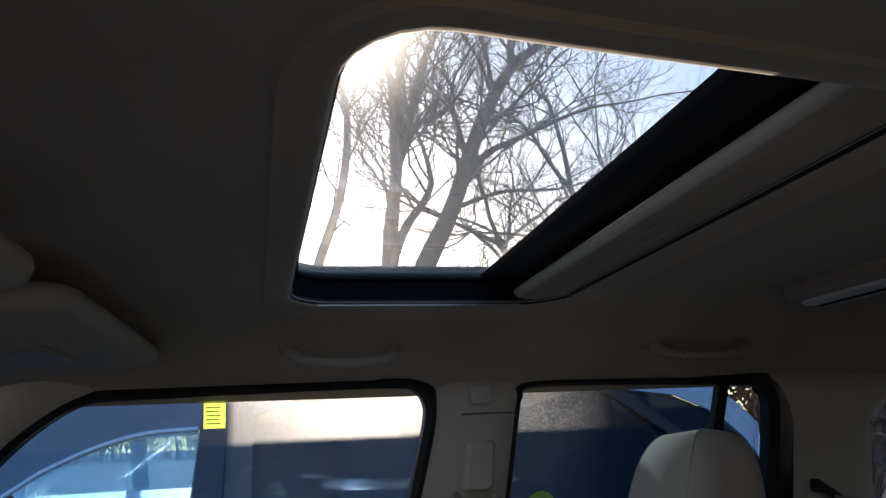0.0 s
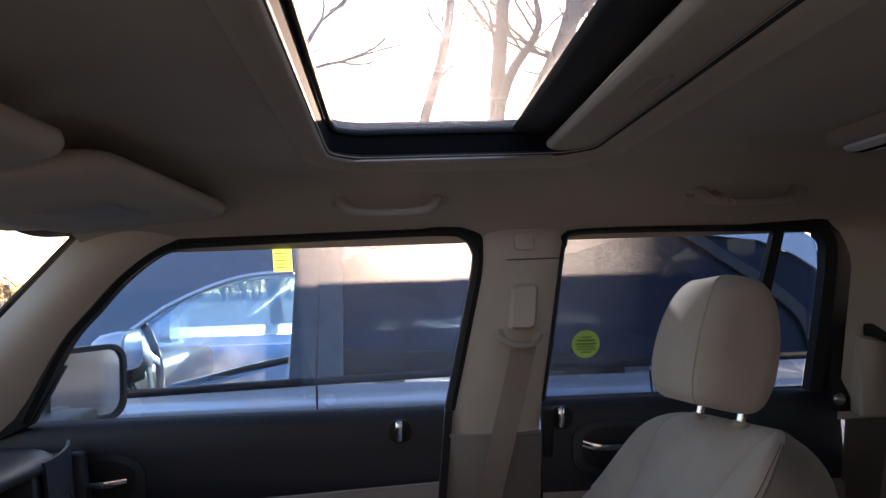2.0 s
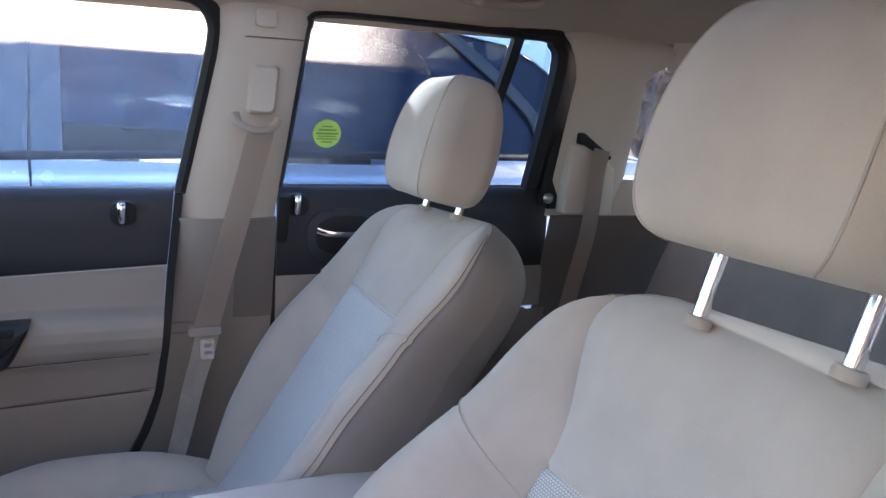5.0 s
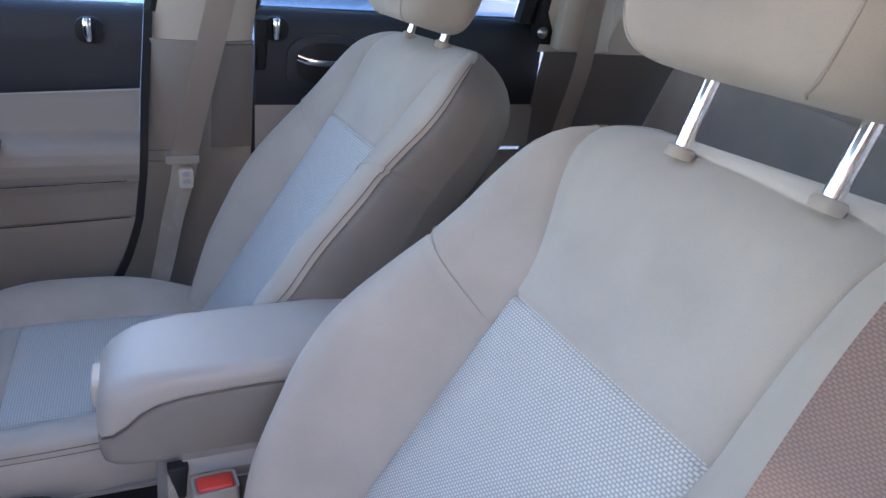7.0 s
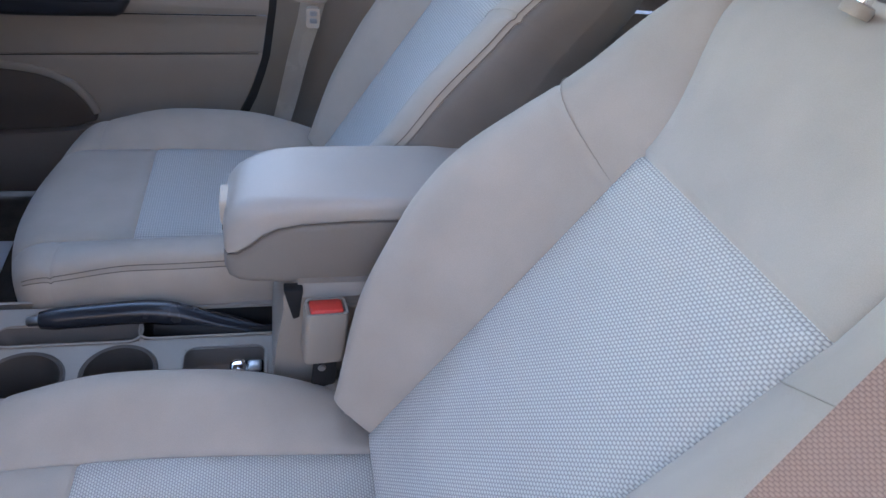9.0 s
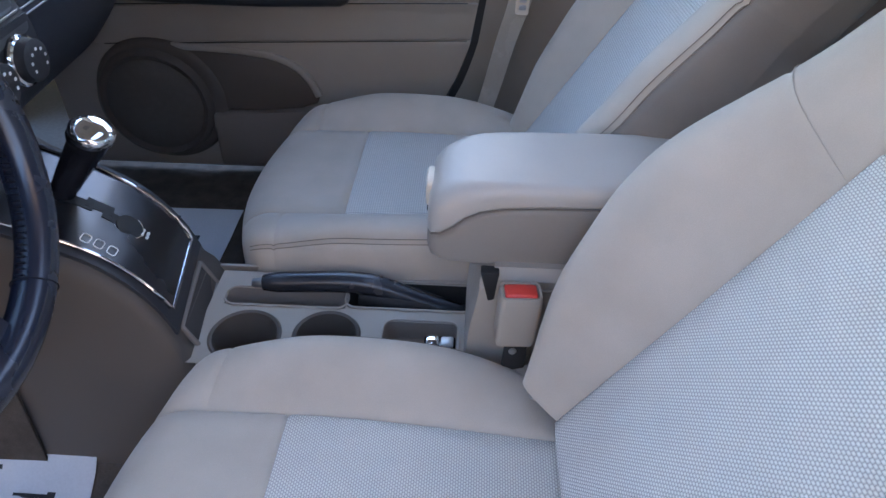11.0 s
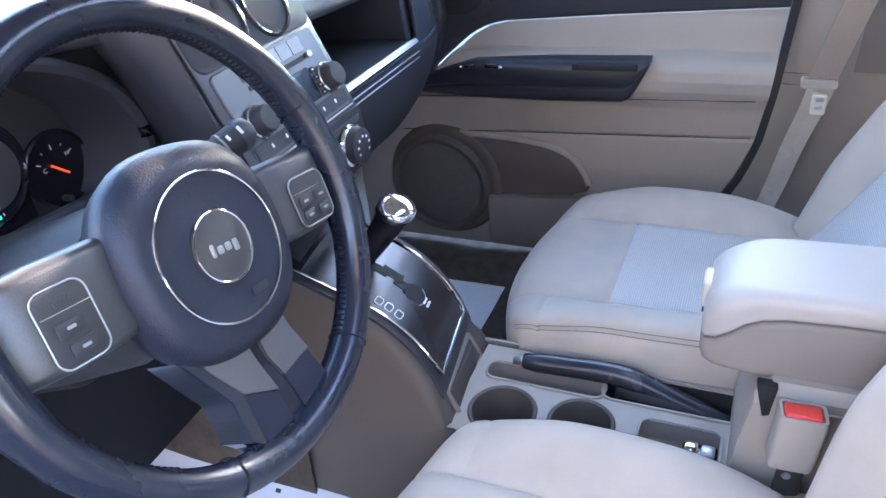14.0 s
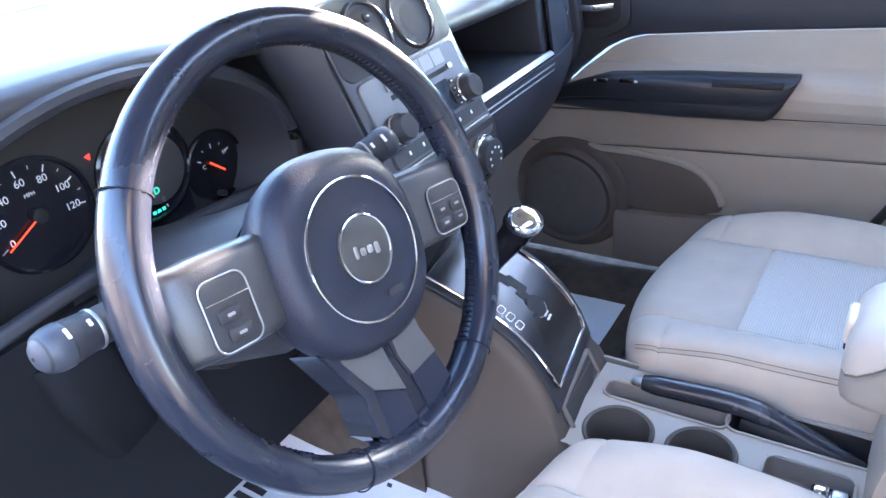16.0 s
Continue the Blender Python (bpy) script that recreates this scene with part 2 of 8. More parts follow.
def finish(name, bm, mat, parent=None, label="", angle=40):
    bmesh.ops.recalc_face_normals(bm, faces=bm.faces)
    me = bpy.data.meshes.new(name)
    bm.to_mesh(me)
    bm.free()
    me.materials.append(mat)
    smooth(me, angle)
    ob = new(name, me)
    if parent is not None:
        ob.parent = parent
        if parent.parent is None:
            ob.matrix_parent_inverse = Matrix.Translation(-parent.location)
    if label:
        tagged(ob, label)
    return ob


def part(name, bm, mat, parent, label="", angle=40):
    return finish(name, bm, mat, parent, label, angle)


def box(lo, hi, bevel=0.004, seg=2, bm=None, rot=None):
    bm = bm or bmesh.new()
    lo, hi = Vector(lo), Vector(hi)
    c, s = (lo + hi) / 2, hi - lo
    m = Matrix.Translation(c) @ (rot.to_4x4() if rot else Matrix.Identity(4)) @ Matrix.Diagonal((s.x, s.y, s.z, 1))
    v = bmesh.ops.create_cube(bm, size=1, matrix=m)["verts"]
    if bevel:
        e = list({x for k in v for x in k.link_edges})
        bmesh.ops.bevel(bm, geom=e, offset=bevel, segments=seg, affect="EDGES", profile=0.5)
    return bm


def loft(rings, closed=True, caps=True, bm=None):
    """Skin through rings of points of equal count."""
    bm = bm or bmesh.new()
    rows = [[bm.verts.new(p) for p in r] for r in rings]
    n = len(rows[0])
    for a, b in zip(rows, rows[1:]):
        for i in range(n if closed else n - 1):
            j = (i + 1) % n
            bm.faces.new((a[i], a[j], b[j], b[i]))
    if caps and closed:
        bm.faces.new(rows[0])
        bm.faces.new(rows[-1])
    return bm


def prism(pts, axis, lo, hi, bevel=0.003, seg=2, bm=None):
    """A polygon pushed along an axis. pts are the two other coordinates, in the order x, y, z."""
    bm = bm or bmesh.new()

    def at(p, k):
        q = list(p)
        q.insert("xyz".index(axis), k)
        return q

    a = [bm.verts.new(at(p, lo)) for p in pts]
    b = [bm.verts.new(at(p, hi)) for p in pts]
    f = [bm.faces.new(a), bm.faces.new(b)]
    for i in range(len(pts)):
        j = (i + 1) % len(pts)
        f.append(bm.faces.new((a[i], a[j], b[j], b[i])))
    if bevel:
        e = list({x for k in f for x in k.edges})
        bmesh.ops.bevel(bm, geom=e, offset=bevel, segments=seg, affect="EDGES", profile=0.5)
    return bm


def curve(pts, n=8):
    """Points along a smooth line through pts."""
    p = [Vector(q) for q in pts]
    p = [p[0] * 2 - p[1]] + p + [p[-1] * 2 - p[-2]]
    out = []
    for a, b, c, d in zip(p, p[1:], p[2:], p[3:]):
        for k in range(n):
            t = k / n
            out.append(0.5 * ((2 * b) + (c - a) * t + (2 * a - 5 * b + 4 * c - d) * t * t + (3 * b - a - 3 * c + d) * t ** 3))
    out.append(p[-2])
    return out


def sweep(path, section, up=(0, 0, 1), closed=False, caps=True, bm=None, sizes=None):
    """A section (list of (side, up)) carried along a path."""
    path = [Vector(q) for q in path]
    rings = []
    n = len(path)
    for i, p in enumerate(path):
        a = path[(i - 1) % n] if closed or i else path[0]
        b = path[(i + 1) % n] if closed or i < n - 1 else path[-1]
        t = (b - a).normalized()
        s = t.cross(Vector(up))
        s = s.normalized() if s.length > 1e-6 else Vector((1, 0, 0))
        u = s.cross(t)
        k = sizes[i] if sizes else 1.0
        rings.append([p + (s * q[0] + u * q[1]) * k for q in section])
    if closed:
        rings.append(rings[0])
    bm = loft(rings, True, caps and not closed, bm)
    if closed:
        bmesh.ops.remove_doubles(bm, verts=bm.verts, dist=1e-6)
    return bm


def disc(r, n=10):
    return [(r * math.cos(k * 2 * math.pi / n), r * math.sin(k * 2 * math.pi / n)) for k in range(n)]


def rrect(w, h, r, n=4):
    """A rounded rectangle, w wide and h high."""
    out = []
    for cx, cy, a in ((w / 2 - r, h / 2 - r, 0), (-w / 2 + r, h / 2 - r, 90), (-w / 2 + r, -h / 2 + r, 180), (w / 2 - r, -h / 2 + r, 270)):
        for k in range(n + 1):
            t = radians(a + 90 * k / n)
            out.append((cx + r * math.cos(t), cy + r * math.sin(t)))
    return out


def spin(profile, at, axis, n=32, bm=None, hollow=False):
    """A profile of (radius, along) turned about an axis."""
    z = Vector(axis).normalized()
    x = z.orthogonal().normalized()
    y = z.cross(x)
    at = Vector(at)
    rings = [[at + z * h + (x * math.cos(2 * math.pi * k / n) + y * math.sin(2 * math.pi * k / n)) * max(r, 1e-4) for k in range(n)] for r, h in profile]
    return loft(rings, True, not hollow, bm)


def sheet(f, us, vs, thick=0.0, bm=None, uv=None):
    """A surface f(u, v), with a thickness if given."""
    bm = bm or bmesh.new()
    rows = [[bm.verts.new(f(u, v)) for u in us] for v in vs]
    lay = bm.loops.layers.uv.verify() if uv else None
    fs = []
    for j in range(len(vs) - 1):
        for i in range(len(us) - 1):
            fc = bm.faces.new((rows[j][i], rows[j][i + 1], rows[j + 1][i + 1], rows[j + 1][i]))
            fs.append(fc)
            if uv:
                for lp, (a, b) in zip(fc.loops, ((i, j), (i + 1, j), (i + 1, j + 1), (i, j + 1))):
                    lp[lay].uv = uv(us[a], vs[b])
    if thick:
        bmesh.ops.recalc_face_normals(bm, faces=bm.faces)
        bmesh.ops.solidify(bm, geom=bm.faces[:], thickness=thick)
    return bm


def lerp_keys(keys, t):
    """A smooth line through (place, value) keys, with no overshoot."""
    if t <= keys[0][0]:
        return keys[0][1]
    if t >= keys[-1][0]:
        return keys[-1][1]
    k = max(i for i in range(len(keys) - 1) if keys[i][0] <= t)

    def slope(i):
        a = (keys[i][1] - keys[i - 1][1]) / (keys[i][0] - keys[i - 1][0]) if i > 0 else None
        b = (keys[i + 1][1] - keys[i][1]) / (keys[i + 1][0] - keys[i][0]) if i < len(keys) - 1 else None
        if a is None or b is None:
            return a if b is None else b
        return 0.0 if a * b <= 0 else 2 * a * b / (a + b)

    (a, p), (b, q) = keys[k], keys[k + 1]
    w = b - a
    u = (t - a) / w
    return p * (1 + 2 * u) * (1 - u) ** 2 + slope(k) * w * u * (1 - u) ** 2 + q * u * u * (3 - 2 * u) + slope(k + 1) * w * u * u * (u - 1)


def line_keys(keys, t):
    if t <= keys[0][0]:
        return keys[0][1]
    for (a, p), (b, q) in zip(keys, keys[1:]):
        if t <= b:
            return p + (q - p) * (t - a) / (b - a)
    return keys[-1][1]


def steps(a, b, n):
    return [a + (b - a) * k / n for k in range(n + 1)]


def letters(words, size, at, right, up, mat, parent, name="lettering", lift=0.0006):
    """Words in the built-in font, as a thin mesh lying on a surface."""
    cu = bpy.data.curves.new(name, "FONT")
    cu.body, cu.size, cu.align_x, cu.align_y, cu.extrude = words, size, "CENTER", "CENTER", 0.0002
    tmp = bpy.data.objects.new(name, cu)
    scene.collection.objects.link(tmp)
    me = bpy.data.meshes.new_from_object(tmp)
    bpy.data.objects.remove(tmp)
    r, u = Vector(right).normalized(), Vector(up).normalized()
    nrm = r.cross(u).normalized()
    u = nrm.cross(r)
    m = Matrix((r, u, nrm)).transposed().to_4x4()
    m.translation = Vector(at) + nrm * lift
    me.transform(m)
    bm = bmesh.new()
    bm.from_mesh(me)
    bpy.data.meshes.remove(me)
    return part(name, bm, mat, parent)

# ---- setting: ground, floor, roof, side of the cabin ----
def glass_y(z):
    """The lean of the passenger side: the pane's place at a height."""
    return 0.705 - 0.24 * (z - 1.12)


ground = tagged(finish("ground", sheet(lambda u, v: (u, v, 0), steps(-400, 400, 8), steps(-400, 400, 8)), ASPHALT), "grey asphalt car park ground reaching the horizon", "ground", kind="structure")


def floor_z(x, y):
    z = 0.40
    z += 0.16 * max(0.0, min(1.0, (-0.80 - x) / 0.22)) ** 1.5
    z += 0.10 * math.exp(-((y - 0.015) / 0.13) ** 4)
    z += 0.004 * noise.noise((x * 9, y * 9, 0))
    return z


tagged(finish("floor", sheet(lambda u, v: (u, v, floor_z(u, v)), steps(-1.10, 2.0, 60), steps(-0.72, 0.72, 36), thick=0.02), CARPET), "taupe carpeted car floor with raised tunnel", "floor", kind="structure")
tagged(finish("wall_front", sheet(lambda u, v: (-1.10 + 0.04 * v, u, v), steps(-0.74, 0.74, 6), steps(0.38, 1.05, 6), thick=0.02), DARK), "dark firewall behind the dashboard", "wall", kind="structure")
tagged(finish("wall_rear", sheet(lambda u, v: (2.02, u, v), steps(-0.74, 0.74, 6), steps(0.38, 1.06, 6), thick=0.02), BEIGE), "beige trimmed tailgate closing the cabin", "wall", kind="structure")
tagged(finish("window_rear", sheet(lambda u, v: (2.01, u, v), steps(-0.66, 0.66, 6), steps(1.05, 1.47, 4)), PANE_DRIVER), "tinted tailgate window", "window", kind="structure")
tagged(finish("trim_rear_header", box((1.99, -0.72, 1.46), (2.03, 0.72, 1.58), 0.01), BEIGE), "beige trim above the tailgate window", "trim", kind="structure")


def outline(x0, x1, y0, y1, r, side=14, arc=6):
    pts = []
    c = [(x1 - r, y1 - r, 0), (x0 + r, y1 - r, 90), (x0 + r, y0 + r, 180), (x1 - r, y0 + r, 270)]
    for k, (cx, cy, a) in enumerate(c):
        arcp = [(cx + r * math.cos(radians(a + 90 * i / arc)), cy + r * math.sin(radians(a + 90 * i / arc))) for i in range(arc + 1)]
        pts += arcp
        nx, ny, na = c[(k + 1) % 4]
        end = (nx + r * math.cos(radians(na)), ny + r * math.sin(radians(na)))
        s = arcp[-1]
        pts += [(s[0] + (end[0] - s[0]) * i / side, s[1] + (end[1] - s[1]) * i / side) for i in range(1, side)]
    return pts


def bowed(pts):
    """The front edge of the roof opening draws back towards the driver."""
    out = []
    for x, y in pts:
        k = max(0.0, min(1.0, (0.30 - y) / 0.66)) * max(0.0, min(1.0, (0.12 - x) / 0.157))
        near = max(0.0, min(1.0, (-0.20 - y) / 0.12)) * max(0.0, x + 0.02)
        out.append((x + 0.026 * k, y + 0.095 * near))
    return out


OPEN = (-0.034, 0.372, -0.340, 0.403)


def liner_z(x, y):
    t = max(0.0, (abs(y - 0.005) - 0.38) / 0.245)
    z = 1.556 - 0.104 * t ** 1.7
    z -= 0.055 * max(0.0, (-0.18 - x) / 0.42) ** 1.6 * max(0.0, 1 - t)
    z -= 0.03 * max(0.0, (x - 0.9) / 1.1) ** 2 + 0.022 / (1 + math.exp(-(x - 0.96) / 0.012))
    return z


def liner_rings():
    rings = []
    for off, dz in ((-0.003, 0.0100), (0.0, 0.0040), (0.004, 0.0020), (0.012, 0.0005), (0.026, 0.0), (0.030, -0.0030), (0.033, -0.0040), (0.036, 0.0), (0.080, 0.0)):
        o = bowed(outline(OPEN[0] - off, OPEN[1] + off, OPEN[2] - off, OPEN[3] + off, 0.062 + off))
        rings.append([(x, y, liner_z(x, y) + dz) for x, y in o])
    a = bowed(outline(OPEN[0] - 0.080, OPEN[1] + 0.080, OPEN[2] - 0.080, OPEN[3] + 0.080, 0.142))
    b = outline(-0.51, 2.02, -0.63, 0.632, 0.03)
    for k in range(1, 13):
        t = k / 12
        row = [(p[0] + (q[0] - p[0]) * t, p[1] + (q[1] - p[1]) * t) for p, q in zip(a, b)]
        rings.append([(x, y, liner_z(x, y)) for x, y in row])
    return rings


tagged(finish("ceiling", loft(liner_rings(), True, False), LINER), "beige cloth headliner moulded round the sunroof opening", "ceiling", kind="structure")
ring_in = bowed(outline(-0.034, 0.60, -0.364, 0.410, 0.055))
ring_out = outline(-0.66, 2.06, -0.70, 0.70, 0.05)
tagged(finish("roof", loft([[(x, y, 1.612) for x, y in ring_in], [(x, y, 1.622) for x, y in ring_in], [(x, y, 1.622 - 0.10 * (abs(y) / 0.7) ** 4) for x, y in ring_out], [(x, y, 1.56 - 0.08 * (abs(y) / 0.7) ** 4) for x, y in ring_out]], True, False), DARK), "outer roof panel of the car", "roof", kind="structure")

# ---- sunroof ----
roof_hatch = thing("sunroof", (0.2, 0, 1.6), "tinted glass sunroof with its beige sunshade slid partly back", "sunroof")
part("glass_pane", box((-0.055, -0.385, 1.606), (0.62, 0.415, 1.611), 0.001, 1), PANE_ROOF, roof_hatch, "dusty roof glass").visible_shadow = False
wall_low = bowed(outline(OPEN[0] + 0.003, 0.60, OPEN[2] - 0.004, OPEN[3] + 0.002, 0.060))
wall_top = bowed(outline(-0.032, 0.60, -0.370, 0.408, 0.055))
part("side_wall", loft([[(x, y, 1.5670) for x, y in wall_low], [(x, y, 1.585) for x, y in wall_low], [(x, y, 1.604) for x, y in wall_top]], True, False), material("roof_lining", (0.010, 0.010, 0.011), 1.0, vary=0.1, bump=0.1, spec=0.03), roof_hatch, "black rubber lining of the opening")
part("seal", sweep([(x, y, 1.6035) for x, y in bowed(outline(-0.027, 0.59, -0.356, 0.404, 0.050))], disc(0.0045, 8), closed=True), BLACK, roof_hatch)
# Added black strip that hides the sunlit inner face of the lip.
part("lip_cover", sweep([(x, y, liner_z(x, y) + 0.0095) for x, y in bowed(outline(OPEN[0] - 0.001, OPEN[1] + 0.001, OPEN[2] - 0.001, OPEN[3] + 0.001, 0.062))], rrect(0.007, 0.009, 0.003, 3), closed=True), BLACK, roof_hatch, "black strip added over the sunlit lip of the opening")
for dy, dz in ((0.000, 0.0), (0.007, -0.004)):
    part("trim_rail", sweep([(x, 0.3985 + dy * 1.2, 1.5595 + dz * 0.5) for x in (-0.012, 0.16, 0.31)], [(-0.0012, -0.0014), (0.0012, -0.0014), (0.0012, 0.0014), (-0.0012, 0.0014)]), SILVER, roof_hatch, "thin bright guide rail")
part("frame_bar", prism([(0.247, 1.604), (0.255, 1.598), (0.275, 1.594), (0.60, 1.592), (0.60, 1.604)], "y", -0.368, 0.396, 0.002), BLACK, roof_hatch, "black printed rear band of the glass")
part("sunshade", prism([(0.300, 1.580), (0.301, 1.574), (0.307, 1.5690), (0.320, 1.567), (0.36, 1.567), (0.60, 1.571), (0.60, 1.583), (0.313, 1.586), (0.303, 1.584)], "y", -0.362, 0.394, 0.002), LINER, roof_hatch, "beige cloth sunshade", angle=60)
grip_cut = lambda q, z: [(0.340 + a * q, 0.035 + b * q, z) for a, b in rrect(0.024, 0.085, 0.010, 4)]
part("shade_grip", loft([grip_cut(1.12, 1.5680), grip_cut(1.06, 1.5645), grip_cut(0.90, 1.5645), grip_cut(0.82, 1.5672), grip_cut(0.6, 1.5674)], True, True), LINER, roof_hatch, "recessed grip in the sunshade", angle=50)

# ---- side trim on the passenger side ----
def side_panel(name, left, right, z0, z1, inset, mat, label, nu=10, nv=18, crown=0.018, kind="structure", category="trim", top_turn=0.0):
    def f(u, v):
        a, b = line_keys(left, v), line_keys(right, v)
        y = glass_y(v) - inset + crown * abs(2 * u - 1) ** 3
        y -= top_turn * max(0.0, (v - 1.42) / 0.06) ** 2
        return (a + (b - a) * u, y, v)

    return tagged(finish(name, sheet(f, steps(0, 1, nu), steps(z0, z1, nv), thick=0.004), mat), label, category, kind=kind)


side_panel("trim_b_pillar_upper", [(1.07, 0.146), (1.118, 0.156), (1.371, 0.214), (1.44, 0.220), (1.5, 0.212)], [(1.07, 0.322), (1.41, 0.362), (1.5, 0.38)], 1.074, 1.480, 0.036, CREAM, "cream plastic upper door pillar trim", top_turn=-0.05)
side_panel("trim_b_pillar_lower", [(0.42, 0.03), (0.587, 0.052), (0.733, 0.098), (0.838, 0.115), (0.975, 0.13), (1.08, 0.146)], [(0.42, 0.320), (0.9, 0.320), (1.08, 0.322)], 0.42, 1.078, 0.052, BEIGE, "beige plastic lower door pillar trim")
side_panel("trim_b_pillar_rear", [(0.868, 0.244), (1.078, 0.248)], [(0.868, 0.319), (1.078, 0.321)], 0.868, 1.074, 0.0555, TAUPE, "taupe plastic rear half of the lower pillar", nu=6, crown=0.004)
tagged(finish("trim_pillar_gap", sweep([(0.2425, glass_y(z) - 0.0535, z) for z in steps(0.862, 1.076, 8)], rrect(0.003, 0.003, 0.001, 1), up=(0, 1, 0)), BLACK), "dark joint down the pillar trim", "trim", kind="structure")
tagged(finish("trim_door_seal", sweep([(0.332 + 0.02 * (z - 0.8), glass_y(z) - 0.030, z) for z in steps(0.44, 1.12, 10)], rrect(0.022, 0.022, 0.005, 3), up=(0, 1, 0)), BLACK), "black rubber seal of the rear door", "seal", kind="structure")
for z0 in (0.862, 0.838, 0.752):
    tagged(finish("trim_pillar_seam", sweep([(0.10 + 0.218 * k / 10, glass_y(z0) - 0.0535 + 0.018 * abs(k / 5 - 1) ** 3, z0 + 0.04 * (k / 10 - 0.4) * 0.24) for k in range(11)], disc(0.0012, 6), up=(0, 1, 0)), SEAM), "moulded joint across the pillar trim", "trim", kind="structure")
side_panel("trim_c_pillar", [(1.07, 0.912), (1.38, 0.915), (1.5, 0.86)], [(1.07, 1.075), (1.16, 1.095), (1.385, 1.085), (1.41, 1.14), (1.5, 1.2)], 1.072, 1.485, 0.055, CREAM, "cream plastic rear pillar trim with belt slot", top_turn=-0.06)
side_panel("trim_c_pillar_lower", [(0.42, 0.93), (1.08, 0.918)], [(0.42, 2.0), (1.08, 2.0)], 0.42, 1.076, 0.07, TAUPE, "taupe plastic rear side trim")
side_panel("trim_quarter", [(1.40, 1.13), (1.5, 1.13)], [(1.40, 2.0), (1.5, 2.0)], 1.40, 1.50, 0.05, CREAM, "cream plastic trim above the rear quarter pane")
side_panel("trim_quarter_rear", [(1.07, 1.50), (1.42, 1.50)], [(1.07, 2.0), (1.42, 2.0)], 1.07, 1.42, 0.05, CREAM, "cream plastic rear quarter trim")
side_panel("trim_quarter_sill", [(1.07, 1.07), (1.16, 1.09)], [(1.07, 1.52), (1.16, 1.52)], 1.07, 1.158, 0.052, CREAM, "cream plastic sill under the rear quarter pane")
rail = [(0.640, 1.440), (0.622, 1.452), (0.603, 1.470), (0.585, 1.4845)]
tagged(finish("trim_roof_rail", sheet(lambda u, v: (u, curve([(p[0], p[1], 0) for p in rail], 4)[int(v)][0], curve([(p[0], p[1], 0) for p in rail], 4)[int(v)][1]), steps(-0.42, 2.0, 40), range(13)), LINER), "beige cloth edge of the headliner above the doors", "trim", kind="structure")

tagged(finish("trim_pillar_joint", sweep([(x, glass_y(1.405) - 0.0365 + 0.018 * abs(2 * u - 1) ** 3 - 0.002, 1.405) for u, x in [(k / 10, 0.236 + 0.126 * k / 10) for k in range(11)]], disc(0.0012, 6), up=(0, 1, 0)), SEAM), "joint below the pillar cap", "trim", kind="structure")
tagged(finish("trim_pillar_plug", prism([(0.292 + a, 1.437 + b) for a, b in rrect(0.036, 0.030, 0.007, 4)], "y", glass_y(1.437) - 0.042, glass_y(1.437) - 0.03, 0.002), CREAM), "small square plug in the pillar trim", "trim", kind="structure")

# A pillar between the windscreen and the door pane
def a_pillar(u, v):
    low = Vector((-0.50 + (v - 1.488) * 1.032, 0.62 + 0.10 * (1.488 - v), v))
    high = Vector((-0.335 - 0.62 * max(0, 1.447 - v) ** 0.72 * 1.25, glass_y(v) - 0.012, v))
    p = low.lerp(high, u)
    p.y -= 0.028 * math.sin(math.pi * u)
    return p


tagged(finish("trim_a_pillar", sheet(a_pillar, steps(0, 1, 10), steps(1.10, 1.505, 16), thick=0.004), CREAM), "cream plastic windscreen pillar trim", "trim", kind="structure")
tagged(finish("window_frame_header", box((-0.66, -0.63, 1.488), (-0.50, 0.64, 1.56), 0.012, 3), LINER), "cloth-covered windscreen header", "trim", kind="structure")
tagged(finish("window_windscreen", sheet(lambda u, v: (-0.62 - 0.62 * v - 0.06 * (1 - (u / 0.66) ** 2), u, 1.50 - 0.44 * v), steps(-0.66, 0.66, 10), steps(0, 1, 6)), PANE_FRONT), "clear raked windscreen", "window", kind="structure")
tagged(finish("windscreen_seal", sweep([(-0.50 + (z - 1.488) * 1.032 - 0.012, 0.632 + 0.10 * (1.488 - z), z) for z in steps(1.09, 1.50, 10)], disc(0.008, 6)), BLACK), "black windscreen edge seal", "seal", kind="structure")

# ---- driver's side: open doorway with its pillar ----
tagged(finish("trim_driver_pillar", prism([(0.40, 0.40), (0.56, 0.40), (0.53, 1.50), (0.38, 1.50)], "y", -0.72, -0.615, 0.012), CREAM), "cream plastic pillar trim beside the driver's seat", "trim", kind="structure")
tagged(finish("window_driver_rear", sheet(lambda u, v: (u, -0.73 + 0.24 * (v - 1.12), v), steps(0.50, 2.02, 8), steps(1.06, 1.50, 4)), PANE_DRIVER), "tinted rear side window", "window", kind="structure")
tagged(finish("wall_driver_rear", box((0.50, -0.76, 0.38), (2.0, -0.72, 1.08), 0.01), BEIGE), "beige rear side of the cabin", "wall", kind="structure")
tagged(finish("trim_sill", box((-0.80, -0.80, 0.30), (0.62, -0.70, 0.44), 0.02, 3), TAUPE), "taupe plastic door sill", "trim", kind="structure")

# Added wall out of view; keeps low sky light out of the cabin.
tagged(finish("wall_light_block", box((-4.5, -3.2, 0.0), (4.5, -3.1, 2.7), 0.01), material("plain_wall", (0.10, 0.10, 0.105), 0.9)), "plain grey wall added unseen behind the doorway to block low sky light", "wall", kind="structure")

open_door = thing("driver_door", (-0.75, -0.80, 0.4), "driver's door standing wide open", "car door")
door_m = Matrix.Translation((-0.78, -0.80, 0)) @ Matrix.Rotation(radians(-62), 4, "Z")


def door_box(name, lo, hi, mat, label=""):
    bm = box(lo, hi, 0.02, 3)
    bm.transform(door_m)
    part(name, bm, mat, open_door, label)


